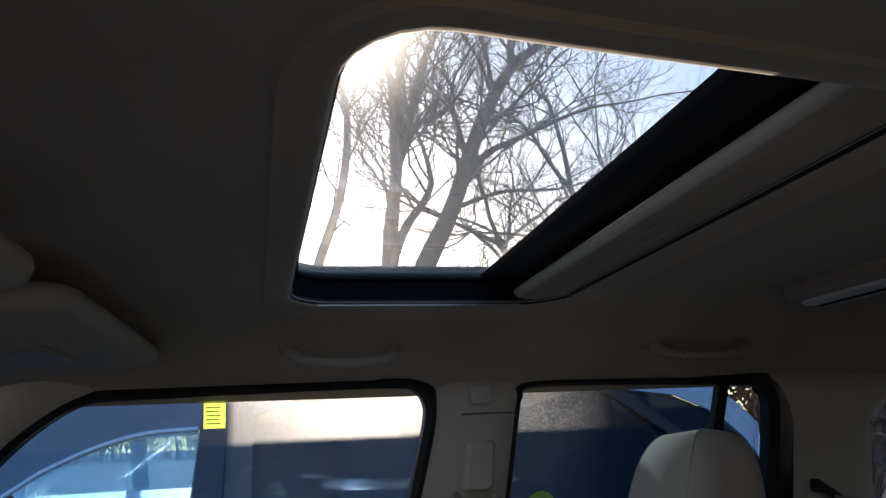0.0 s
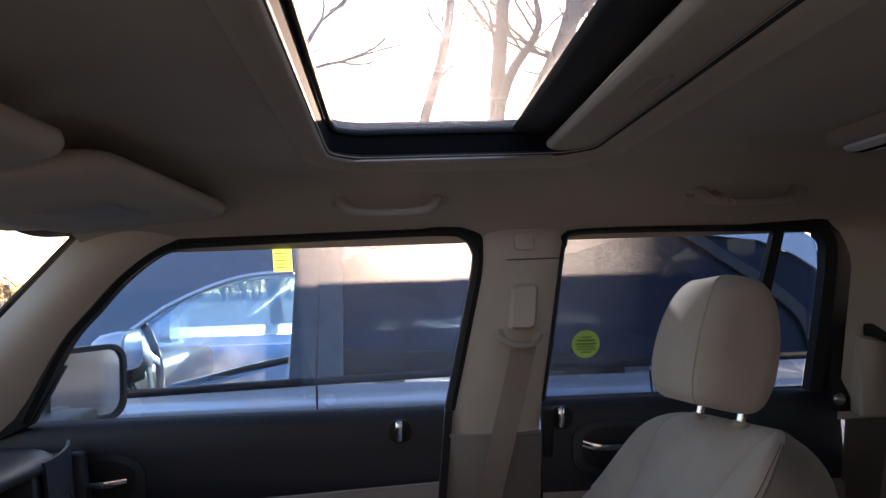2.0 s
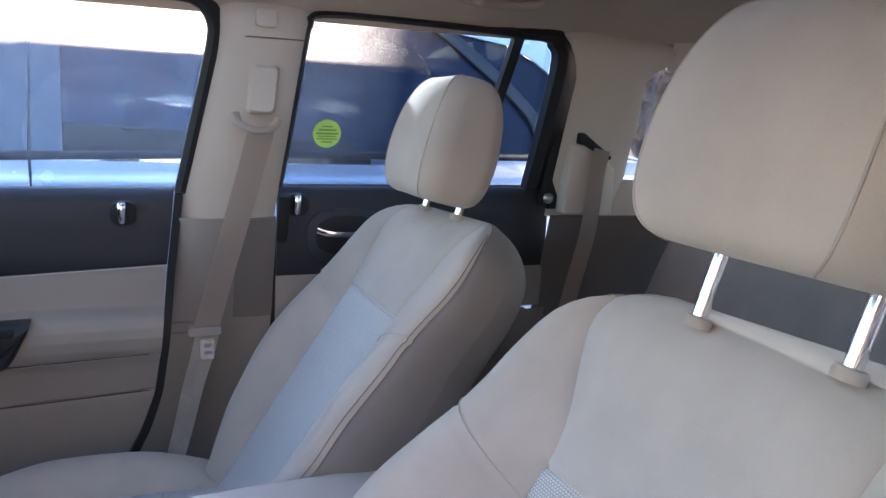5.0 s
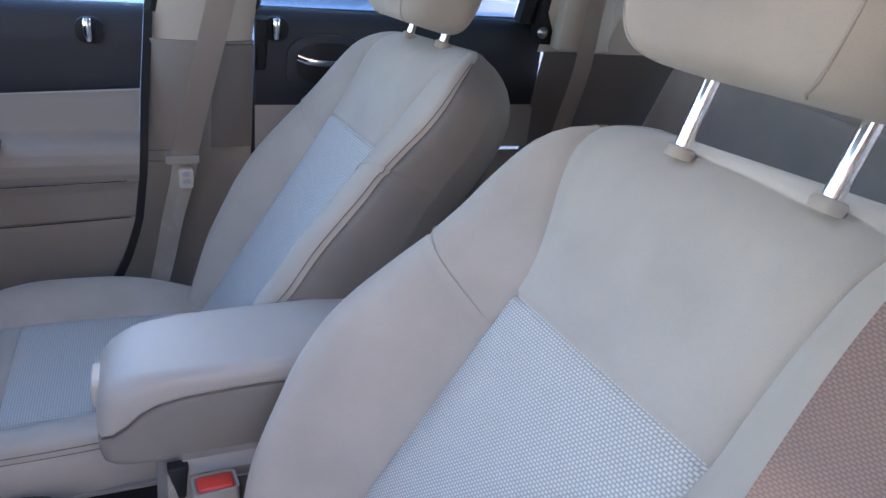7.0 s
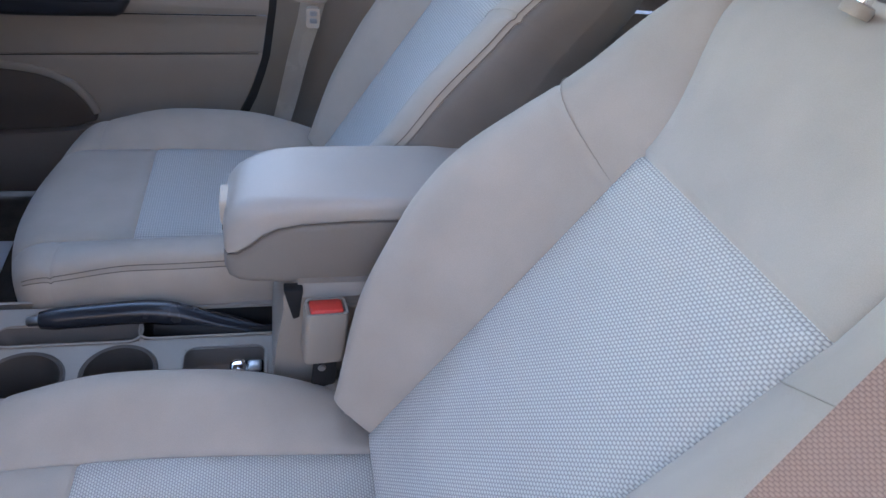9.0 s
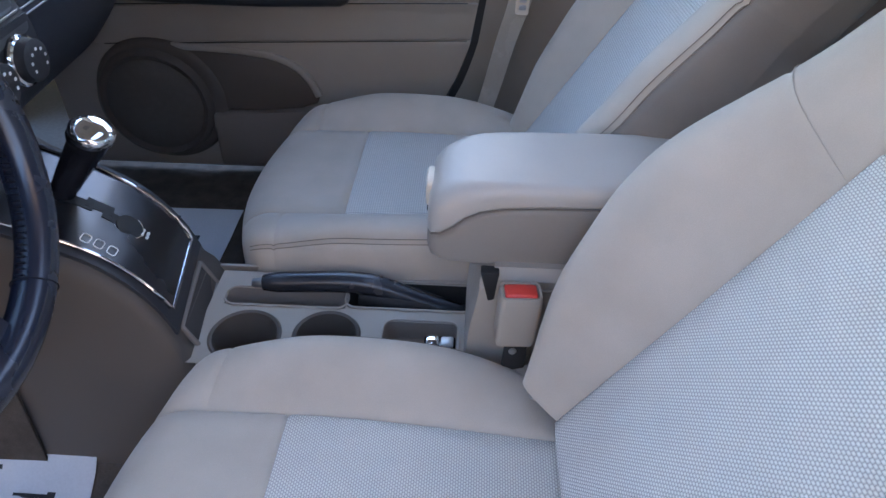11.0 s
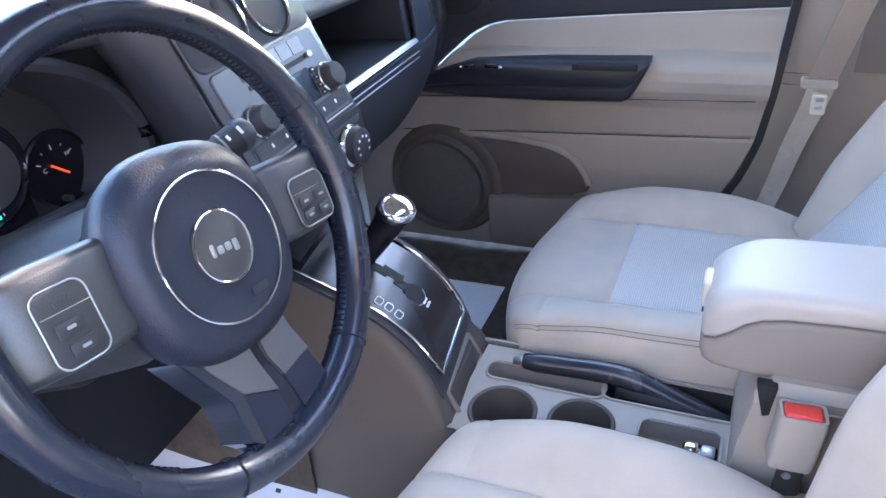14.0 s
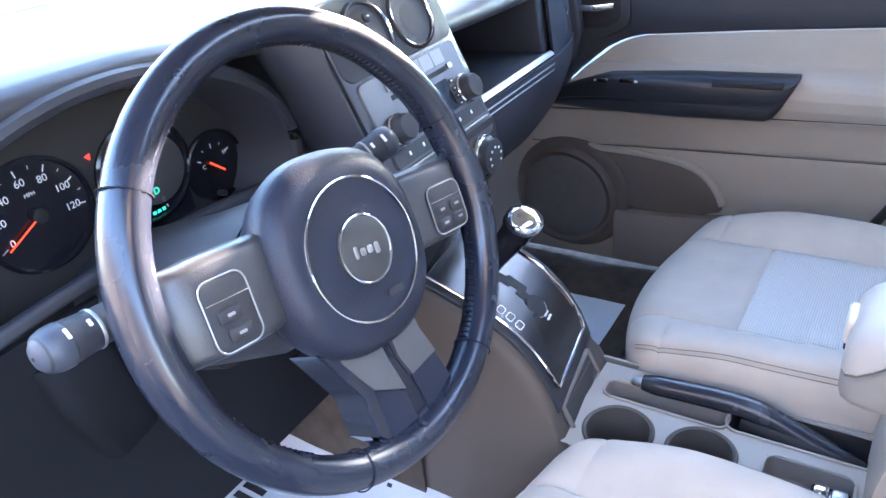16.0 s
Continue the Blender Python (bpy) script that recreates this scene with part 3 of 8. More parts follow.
door_box("inner_panel", (0.0, -0.06, 0.40), (1.0, 0.0, 1.10), BEIGE, "beige inner panel")
door_box("outer_skin", (-0.02, -0.14, 0.35), (1.02, -0.06, 1.10), PAINT, "silver outer skin")
door_box("window_post", (0.92, -0.11, 1.10), (0.98, -0.05, 1.48), BLACK, "black window post")
door_box("window_rail", (0.22, -0.11, 1.45), (0.98, -0.05, 1.49), BLACK, "black window rail")

# ---- panes and doors of the passenger side ----
FRONT_WIN = [(-0.640, 1.128), (-0.552, 1.271), (-0.493, 1.333), (-0.436, 1.389), (-0.378, 1.430), (-0.335, 1.444), (-0.26, 1.447), (-0.154, 1.449), (0.048, 1.453), (0.151, 1.453), (0.180, 1.447), (0.196, 1.428), (0.1975, 1.392), (0.1705, 1.26), (0.1415, 1.124)]
REAR_WIN = [(0.336, 1.132), (0.353, 1.26), (0.369, 1.395), (0.376, 1.430), (0.398, 1.447), (0.58, 1.448), (0.825, 1.441), (0.858, 1.430), (0.874, 1.396), (0.870, 1.26), (0.862, 1.130)]


def on_pane(pts, out=0.0):
    return [Vector((x, glass_y(z) + out, z)) for x, z in pts]


def dense(pts, n=4):
    return [tuple(p[:2]) for p in curve([(x, z, 0) for x, z in pts], n)]


def pane_mesh(pts, out):
    bm = bmesh.new()
    a = [bm.verts.new(p) for p in on_pane(pts, out)]
    bm.faces.new(a)
    bmesh.ops.solidify(bm, geom=bm.faces[:], thickness=0.004)
    return bm


def ribbon(pts, width, depth, out=0.0, inner=0.0):
    """A flat seal that borders a pane on its outer side."""
    p = on_pane(pts, out)
    rings = []
    for i, q in enumerate(p):
        a, b = p[max(i - 1, 0)], p[min(i + 1, len(p) - 1)]
        t = (b - a).normalized()
        side = Vector((-t.z, 0, t.x))
        w = width(i / (len(p) - 1)) if callable(width) else width
        y = Vector((0, 1, 0))
        rings.append([q - side * inner, q - side * inner - y * depth, q + side * w * 0.35 - y * (depth + 0.008), q + side * w - y * depth * 0.6, q + side * w + y * 0.01, q + y * 0.01])
    return loft(rings, True, True)


front_door = thing("front_passenger_door", (-0.2, 0.72, 0.4), "closed front passenger door with beige panel and dark upper trim", "car door")
w = part("window_pane", pane_mesh(dense(FRONT_WIN), 0.012), PANE, front_door, "dusty door window pane")
w.visible_shadow = False
part("window_seal", ribbon(dense(FRONT_WIN), lambda t: 0.030 if t > 0.62 else 0.016 + 0.012 * (1 - t), 0.018), BLACK, front_door, "black rubber window surround")


def rear_edge(z):
    return line_keys([(0.42, 0.00), (0.50, 0.012), (0.587, 0.036), (0.66, 0.072), (0.733, 0.096), (0.838, 0.112), (0.975, 0.124), (1.13, 0.142)], z)


def door_y(x, z):
    """The inner face of the door panel."""
    return line_keys([(0.40, 0.700), (0.60, 0.700), (0.705, 0.690), (0.74, 0.682), (0.80, 0.668), (0.825, 0.655), (0.838, 0.648), (0.86, 0.643), (0.878, 0.645), (0.889, 0.651), (0.897, 0.661), (0.902, 0.674), (0.906, 0.690), (0.97, 0.697), (1.00, 0.692), (1.07, 0.694), (1.11, 0.702), (1.13, 0.722)], z)


def door_strip(name, x0, x1, lo, hi, mat, label="", lift=0.0, nx=36, nz=10, edge=0.004):
    def f(u, v):
        a = lo(u) if callable(lo) else lo
        b = hi(u) if callable(hi) else hi
        z = a + (b - a) * v
        xe = x0 + (min(x1, rear_edge(z)) - x0) * (u - x0) / (x1 - x0)
        k = min(v, 1 - v)
        y = door_y(xe, z) - lift + edge * max(0.0, 1 - k / 0.04) ** 2
        return (xe, y, z)

    return part(name, sheet(f, steps(x0, x1, nx), [0, 0.015, 0.03, 0.06] + steps(0.12, 0.88, nz) + [0.94, 0.97, 0.985, 1], thick=0.004), mat, front_door, label)


CUT = [(-0.80, 0.835), (-0.56, 0.845), (-0.535, 0.872), (-0.50, 0.905), (-0.465, 0.932), (-0.43, 0.949), (-0.39, 0.958), (-0.18, 0.970), (0.15, 0.985)]
SEAM1 = [(-0.80, 0.792), (-0.59, 0.798), (0.15, 0.825)]
SEAM2 = [(-0.80, 0.702), (-0.66, 0.706), (0.15, 0.742)]
cut, seam1, seam2 = (lambda x: line_keys(CUT, x)), (lambda x: line_keys(SEAM1, x)), (lambda x: line_keys(SEAM2, x))
door_strip("upper_trim", -0.80, 0.145, cut, 1.128, DOOR_DARK, "dark grained upper door trim", lift=0.004, nx=60)
door_strip("insert", -0.50, 0.135, lambda x: min(0.900, cut(x) - 0.006), cut, DOOR_CLOTH, "beige padded door insert", nx=70, nz=16)
door_strip("armrest_ledge", -0.80, 0.13, seam1, lambda x: min(0.906, cut(x)), DOOR_CLOTH, "beige moulded armrest", nx=70, nz=30)
door_strip("middle_panel", -0.80, 0.12, seam2, seam1, BEIGE)
door_strip("lower_panel", -0.80, 0.12, 0.415, seam2, BEIGE, "beige lower door panel")

def armrest_cover():
    n = 40
    rings = []
    for k in range(n + 1):
        x = -0.60 + 0.50 * k / n
        top = line_keys([(-0.60, 0.846), (-0.53, 0.872), (-0.455, 0.893), (-0.30, 0.899), (-0.10, 0.901)], x)
        bot = line_keys([(-0.60, 0.815), (-0.30, 0.812), (-0.142, 0.817), (-0.128, 0.835), (-0.10, 0.893)], x)
        h = top - bot
        prof = [(0.690, 0.0), (0.640, 0.0), (0.633, 0.03), (0.628, 0.09), (0.6245, 0.18), (0.6225, 0.30), (0.623, 0.36), (0.6265, 0.39), (0.6265, 0.43), (0.624, 0.47), (0.6225, 0.60), (0.6235, 0.75), (0.626, 0.87), (0.631, 0.95), (0.640, 1.0), (0.690, 1.0)]
        rings.append([(x, y + 0.012 * max(0, (-0.45 - x) / 0.15), bot + h * t) for y, t in prof])
    return loft(rings, True, True)


cover = part("armrest_cover", armrest_cover(), material("satin_black", (0.018, 0.019, 0.024), 0.33, vary=0.05, scale=6, bump=0.0, spec=0.5), front_door, "dark satin armrest cover with pull pocket", angle=30)
part("pull_pocket", box((-0.245, 0.618, 0.884), (-0.122, 0.632, 0.897), 0.003), BLACK, cover, "recessed pull pocket")
part("window_switch", box((-0.425, 0.620, 0.8805), (-0.398, 0.632, 0.889), 0.003), GLOSS, cover, "black window switch")
part("lock_switch", box((-0.470, 0.620, 0.878), (-0.448, 0.632, 0.886), 0.003), GLOSS, cover, "black lock switch")
part("switch_mark", box((-0.3935, 0.6185, 0.883), (-0.3865, 0.6205, 0.888), 0.0008, 1), WHITE, cover)
part("switch_mark", box((-0.478, 0.6185, 0.882), (-0.473, 0.6205, 0.886), 0.0008, 1), WHITE, cover)
spk = Vector((-0.578, 0.683, 0.578))
part("speaker_housing", spin([(0.144, 0.015), (0.143, 0.006), (0.139, -0.001), (0.132, -0.004), (0.120, -0.004)], spk + Vector((0.012, 0, 0.006)), (0, 1, 0), 48), TOWER, front_door, "dark taupe speaker housing")
bm = spin([(0.122, 0.012), (0.128, 0.0), (0.124, -0.012), (0.116, -0.017), (0.110, -0.014), (0.106, -0.010), (0.06, -0.012), (0.0, -0.013)], spk, (0, 1, 0), 48)
speaker = part("speaker_ring", bm, TOWER, front_door, "round taupe speaker surround")
bm = spin([(0.104, -0.0118), (0.100, -0.0150), (0.05, -0.0175), (0.0, -0.018)], spk, (0, 1, 0), 48)
part("speaker_grille", bm, material("speaker_mesh", (0.105, 0.092, 0.08), 0.85, vary=0.08, scale=60, grain=900, bump=0.6), speaker, "dark perforated speaker grille")
POCKET_TOP = [(-0.58, 0.706), (-0.50, 0.706), (-0.42, 0.703), (-0.36, 0.698), (-0.305, 0.688), (-0.262, 0.666), (-0.236, 0.634), (-0.222, 0.603)]
pocket = [(-0.58, 0.562)] + POCKET_TOP + [(-0.226, 0.586), (-0.26, 0.577), (-0.35, 0.568)]
# Proud plate, coloured dark for the shade inside the pocket.
part("map_pocket", prism(pocket, "y", 0.6850, 0.71, 0.006, 3), TOWER, front_door, "map pocket plate coloured dark for recess shade")
part("pocket_rim", sweep([(x, 0.687, z + 0.002) for x, z in dense(POCKET_TOP, 4)], rrect(0.016, 0.012, 0.005, 3), up=(0, 1, 0)), BEIGE, front_door, "moulded edge over the map pocket", angle=60)
part("pocket_lip", prism([(-0.46, 0.43), (-0.46, 0.561), (-0.35, 0.565), (-0.16, 0.583), (-0.02, 0.592), (-0.02, 0.43)], "y", 0.672, 0.70, 0.008, 3), TAUPE, front_door, "taupe pocket wall")
bez = part("handle_bezel", prism([(x * 0.092 - 0.513, z * 0.058 + 1.010) for x, z in rrect(1.9, 2.0, 0.75, 6)], "y", 0.684, 0.70, 0.004), DOOR_DARK, front_door, "dark oval handle surround")
part("handle_cup", prism([(x * 0.076 - 0.513, z * 0.044 + 1.014) for x, z in rrect(1.8, 1.9, 0.7, 6)], "y", 0.6825, 0.69, 0.003), BLACK, bez, "black handle recess")
part("lever", sweep(curve([(-0.572, 0.680, 1.026), (-0.54, 0.668, 1.019), (-0.50, 0.666, 1.016), (-0.458, 0.678, 1.018)], 6), [(0.004, -0.006), (0.006, 0.0), (0.004, 0.006), (-0.004, 0.006), (-0.005, 0), (-0.004, -0.006)]), CHROME, bez, "chrome door lever")


def lock(parent, x, z, y=0.683):
    b = part("lock_recess", prism([(q[0] * 0.023 + x, q[1] * 0.023 + z) for q in rrect(1.9, 1.9, 0.7, 5)], "y", y, y + 0.02, 0.003), BLACK, parent, "black lock recess")
    part("lock_button", spin([(0.006, -0.004), (0.008, 0.004), (0.008, 0.03), (0.005, 0.034)], (x - 0.002, y - 0.004, z - 0.012), (0, -0.1, 1), 12), CHROME, b, "chrome lock button")


lock(front_door, 0.054, 1.085)
for z0, sl in ((0.806, 0.036), (0.716, 0.043)):
    part("panel_joint", sweep([(x, door_y(x, z0 + sl * (x + 0.59)) - 0.0012, z0 + sl * (x + 0.59) - 0.005) for x in steps(-0.66, 0.09, 20)], disc(0.0010, 6), up=(0, 1, 0)), BLACK, front_door)
part("rear_edge_seal", sweep([(rear_edge(z) + 0.008, 0.688, z) for z in steps(0.42, 1.12, 24)], [(-0.007, -0.02), (0.007, -0.02), (0.007, 0.012), (-0.007, 0.012)], up=(0, -1, 0)), BLACK, front_door, "black rubber door seal")
part("sail_cover", prism([(-0.70, 1.10), (-0.635, 1.128), (-0.575, 1.235), (-0.60, 1.245), (-0.71, 1.14)], "y", 0.688, 0.71, 0.004), BLACK, front_door, "black mirror corner cover")

mirror = thing("door_mirror", (-0.62, 0.85, 1.1), "black outside door mirror on the passenger side", "mirror")
mc = Vector((-0.640, 0.93, 1.168))
axis = Vector((0.885, -0.466, 0.0)).normalized()
side = Vector((0.466, 0.885, 0)).normalized()


def mirror_ring(w, h, r, d):
    return [mc + axis * d + side * a + Vector((0, 0, b)) for a, b in rrect(w, h, r, 5)]


part("housing", loft([mirror_ring(0.10, 0.09, 0.04, -0.085), mirror_ring(0.17, 0.14, 0.05, -0.06), mirror_ring(0.205, 0.172, 0.045, -0.01), mirror_ring(0.205, 0.172, 0.045, 0.008), mirror_ring(0.185, 0.152, 0.038, 0.008), mirror_ring(0.182, 0.150, 0.036, -0.002)], True, True), DARK, mirror, "black mirror housing")
part("mirror_glass", loft([mirror_ring(0.178, 0.146, 0.034, -0.0015), mirror_ring(0.178, 0.146, 0.034, 0.001)], True, True), CHROME, mirror, "mirror glass")
part("arm", box((-0.70, 0.72, 1.09), (-0.60, 0.90, 1.125), 0.012, 3), DARK, mirror)

# rear passenger door
rear_door = thing("rear_passenger_door", (0.6, 0.72, 0.4), "closed rear passenger door with dark upper trim", "car door")
DIV = [(0.735, 1.132), (0.788, 1.445)]
w = part("window_pane", pane_mesh(dense(REAR_WIN), 0.012), PANE_REAR, rear_door, "tinted dusty door window pane")
part("window_seal", ribbon(dense(REAR_WIN), lambda t: 0.012 + 0.045 * max(0, min(1, (t - 0.55) / 0.15)), 0.018), BLACK, rear_door, "black rubber window surround")
part("divider_bar", sweep(on_pane(DIV, 0.004), [(-0.010, -0.012), (0.010, -0.012), (0.010, 0.008), (-0.010, 0.008)], up=(0, -1, 0)), BLACK, rear_door, "black upright window bar")


def rear_panel(name, z0, z1, mat, label, ys, x0=0.325, x1=0.925):
    part(name, sheet(lambda u, v: (u + 0.012 * (v - 0.9) * (1 if u < 0.5 else 0), line_keys(ys, v), v), steps(x0, x1, 24), steps(z0, z1, 14), thick=0.004), mat, rear_door, label)


rear_panel("upper_trim", 0.955, 1.134, DOOR_DARK, "dark grained upper door trim", [(0.955, 0.69), (1.0, 0.686), (1.08, 0.69), (1.115, 0.70), (1.134, 0.72)])
rear_panel("insert", 0.86, 0.955, DOOR_CLOTH, "beige padded insert", [(0.86, 0.692), (0.955, 0.694)])
rear_panel("lower_panel", 0.42, 0.86, BEIGE, "beige lower panel", [(0.42, 0.70), (0.70, 0.69), (0.80, 0.66), (0.86, 0.668)])
bez2 = part("handle_bezel", prism([(a * 0.085 + 0.465, b * 0.055 + 1.035) for a, b in rrect(1.9, 2.0, 0.7, 6)], "y", 0.680, 0.70, 0.004), DOOR_DARK, rear_door, "dark oval handle surround")
part("handle_cup", prism([(a * 0.070 + 0.465, b * 0.042 + 1.037) for a, b in rrect(1.8, 1.9, 0.7, 6)], "y", 0.6785, 0.69, 0.003), BLACK, bez2)
part("lever", sweep(curve([(0.405, 0.676, 1.050), (0.43, 0.664, 1.044), (0.47, 0.662, 1.042), (0.51, 0.674, 1.043)], 6), [(0.004, -0.006), (0.006, 0), (0.004, 0.006), (-0.004, 0.006), (-0.005, 0), (-0.004, -0.006)]), CHROME, bez2, "chrome door lever")
lock(rear_door, 0.366, 1.098)
part("rear_edge_trim", prism([(0.905, 1.09), (0.975, 1.09), (0.985, 1.36), (0.975, 1.44), (0.912, 1.450), (0.900, 1.40), (0.895, 1.13)], "y", 0.66, 0.70, 0.004), BLACK, rear_door, "black rubber door edge")
part("striker_bolt", spin([(0.010, 0.0), (0.012, -0.006), (0.008, -0.012), (0.003, -0.014)], (0.905, 0.662, 1.115), (0, 1, 0), 16), STEEL, rear_door, "small steel bolt head")
round_sticker = thing("window_sticker", (0.422, 0.675, 1.24), "round lime green paper sticker on the rear door pane", "sticker")
bm = bmesh.new()
cpt = Vector((0.420, 0, 1.238))
loop = [bm.verts.new((cpt.x + 0.0275 * math.cos(t), glass_y(cpt.z + 0.0275 * math.sin(t)) + 0.007, cpt.z + 0.0275 * math.sin(t))) for t in [k * math.pi / 16 for k in range(32)]]
bm.faces.new(loop)
part("paper", bm, LIME, round_sticker)
for k, (wd, dz) in enumerate(((0.020, 0.014), (0.034, 0.008), (0.042, 0.001), (0.036, -0.005), (0.040, -0.010), (0.022, -0.016))):
    z = cpt.z + dz
    part("print_bar", box((cpt.x - wd / 2, glass_y(z) + 0.0052, z - 0.0012 - (0.0012 if k in (1, 2) else 0)), (cpt.x + wd / 2, glass_y(z) + 0.0058, z + 0.0012), 0), material("sticker_print", (0.25, 0.36, 0.06), 0.7) if k == 0 else bpy.data.materials["sticker_print"], round_sticker)

square_sticker = thing("window_sticker", (-0.153, 0.64, 1.42), "lime green paper sticker on the front door pane", "sticker")
bm = sheet(lambda u, v: (u, glass_y(v) + 0.007, v), steps(-0.171, -0.136, 2), steps(1.398, 1.4395, 2))
part("paper", bm, LIME, square_sticker)
for k in range(5):
    z = 1.405 + 0.0065 * k
    part("print_bar", box((-0.167, glass_y(z) + 0.0050, z), (-0.144 - 0.003 * (k % 2), glass_y(z) + 0.0058, z + 0.0018), 0), bpy.data.materials["sticker_print"], square_sticker)

# rear quarter pane with protective film
quarter = [(1.090, 1.158), (1.080, 1.30), (1.085, 1.375), (1.115, 1.402), (1.30, 1.404), (1.48, 1.39), (1.50, 1.158)]
tagged(part("window_quarter", pane_mesh(quarter, 0.012), WRAP, None), "rear quarter window under crinkled clear film", "window", kind="structure")

# ---- grab handles, visors, dome lamp ----
HANDLE = material("handle_plastic", (0.40, 0.34, 0.275), 0.55, vary=0.06, scale=5, grain=1300, bump=0.25, spec=0.35)


def grab(name, x0, x1, hook):
    g = thing(name, ((x0 + x1) / 2, 0.53, 1.5), "beige plastic grab handle over the door" + (" with coat hook" if hook else ""), "grab handle", "grab handles over the doors")
    pts = [(x0, 0.540, 1.522), (x0 + 0.012, 0.520, 1.502), (x0 + 0.030, 0.512, 1.492), ((x0 + x1) / 2, 0.510, 1.488), (x1 - 0.030, 0.512, 1.492), (x1 - 0.012, 0.520, 1.502), (x1, 0.540, 1.522)]
    c = curve(pts, 6)
    k = [1.15 - 0.35 * math.sin(math.pi * i / (len(c) - 1)) for i in range(len(c))]
    part("grip", sweep(c, [(a * 0.9, b) for a, b in rrect(0.022, 0.022, 0.008, 3)], up=(0, -1, 0), sizes=k), HANDLE, g, angle=60)
    for x in (x0, x1):
        part("mount", box((x - 0.014, 0.525, 1.505), (x + 0.014, 0.556, 1.535), 0.006, 3), HANDLE, g)
    if hook:
        part("coat_hook", sweep(curve([(x0 + 0.035, 0.535, 1.510), (x0 + 0.042, 0.508, 1.496), (x0 + 0.050, 0.498, 1.486), (x0 + 0.052, 0.492, 1.494)], 5), disc(0.006, 8)), HANDLE, g)


grab("grab_handle", -0.036, 0.138, False)
grab("grab_handle", 0.590, 0.778, True)


def visor(name, y0, y1):
    v = thing(name, (-0.35, (y0 + y1) / 2, 1.5), "beige cloth sun visor folded up against the headliner", "sun visor", "sun visors")
    def ring(k, t):
        c = ((-0.335, (y0 + y1) / 2))
        o = outline(-0.500 + k, -0.222 - k, y0 + k, y1 - k, max(0.05 - k, 0.012), 8, 6)
        return [(x, y, 1.522 + (x + 0.19) * 0.085 + t) for x, y in o]
    part("pad", loft([ring(0.012, 0.0), ring(0.002, -0.005), ring(0.0, -0.013), ring(0.003, -0.021), ring(0.014, -0.026), ring(0.06, -0.028)], True, True), LINER, v, angle=60)
    part("mirror_cover", box((-0.40, (y0 + y1) / 2 - 0.06, 1.4765), (-0.30, (y0 + y1) / 2 + 0.09, 1.4850), 0.003, 2, rot=Euler((0, radians(-4.8), 0)).to_matrix()), BEIGE, v, "vanity mirror flap")
    part("hinge_rod", sweep([(-0.478, y0 - 0.03, 1.484), (-0.478, y1 + 0.05, 1.484)], disc(0.006, 8)), BEIGE, v)


visor("sun_visor", 0.02, 0.545)
visor("sun_visor", -0.545, -0.02)
dome = thing("dome_lamp", (0.71, 0.15, 1.55), "beige oval dome lamp housing on the headliner", "ceiling lamp")
o = lambda k, z: [(x, y, z) for x, y in outline(0.662 + k, 0.760 - k, 0.055 + k, 0.285 - k, 0.045 - k * 0.6, 4, 6)]
part("bezel", loft([o(0, 1.556), o(0.001, 1.543), o(0.010, 1.535), o(0.016, 1.535)], True, True), HANDLE, dome)
part("lens", loft([o(0.018, 1.536), o(0.020, 1.531), o(0.030, 1.528)], True, True), WHITE, dome, "off white lamp lens")

# ---- seat belts ----
def strap(name, pts, width, normal, mat, parent, label="", n=10):
    c = curve(pts, n)
    bm = bmesh.new()
    lay = bm.loops.layers.uv.verify()
    rows, run, dist = [], 0.0, []
    for i, p in enumerate(c):
        t = (c[min(i + 1, len(c) - 1)] - c[max(i - 1, 0)]).normalized()
        nrm = normal(i / (len(c) - 1)) if callable(normal) else Vector(normal)
        s = t.cross(nrm).normalized()
        if i:
            run += (p - c[i - 1]).length
        dist.append(run)
        rows.append([bm.verts.new(p + s * width * k) for k in (-0.5, -0.25, 0, 0.25, 0.5)])
    for i in range(len(rows) - 1):
        for j in range(4):
            f = bm.faces.new((rows[i][j], rows[i][j + 1], rows[i + 1][j + 1], rows[i + 1][j]))
            for lp, (a, b) in zip(f.loops, ((i, j), (i, j + 1), (i + 1, j + 1), (i + 1, j))):
                lp[lay].uv = (b * width / 4, dist[a])
    bmesh.ops.solidify(bm, geom=bm.faces[:], thickness=0.0016)
    return part(name, bm, mat, parent, label)


belt = thing("front_passenger_belt", (0.25, 0.62, 0.5), "beige seat belt hanging beside the front passenger seat", "seat belt", "seat belts")
part("anchor_cover", loft([[Vector((0.290, 0.612 + d, 1.318)) + Vector((a + 0.10 * b, 0, b)) for a, b in rrect(w, h, r, 4)] for w, h, r, d in ((0.050, 0.085, 0.010, 0.03), (0.050, 0.085, 0.010, 0.0), (0.040, 0.074, 0.009, -0.008))], True, True), CREAM, belt, "cream plastic height adjuster cover")
part("guide_loop", sweep(curve([(0.240, 0.600, 1.276), (0.247, 0.592, 1.260), (0.272, 0.588, 1.250), (0.300, 0.592, 1.252), (0.315, 0.600, 1.268)], 6), rrect(0.016, 0.012, 0.004, 3)), HANDLE, belt, "cream belt guide", angle=60)
strap("webbing", [(0.285, 0.590, 1.252), (0.262, 0.600, 1.157), (0.238, 0.613, 1.062), (0.213, 0.624, 0.966), (0.189, 0.632, 0.87)], 0.046, (0.1, -1, -0.15), WEB, belt, "ribbed beige belt webbing")
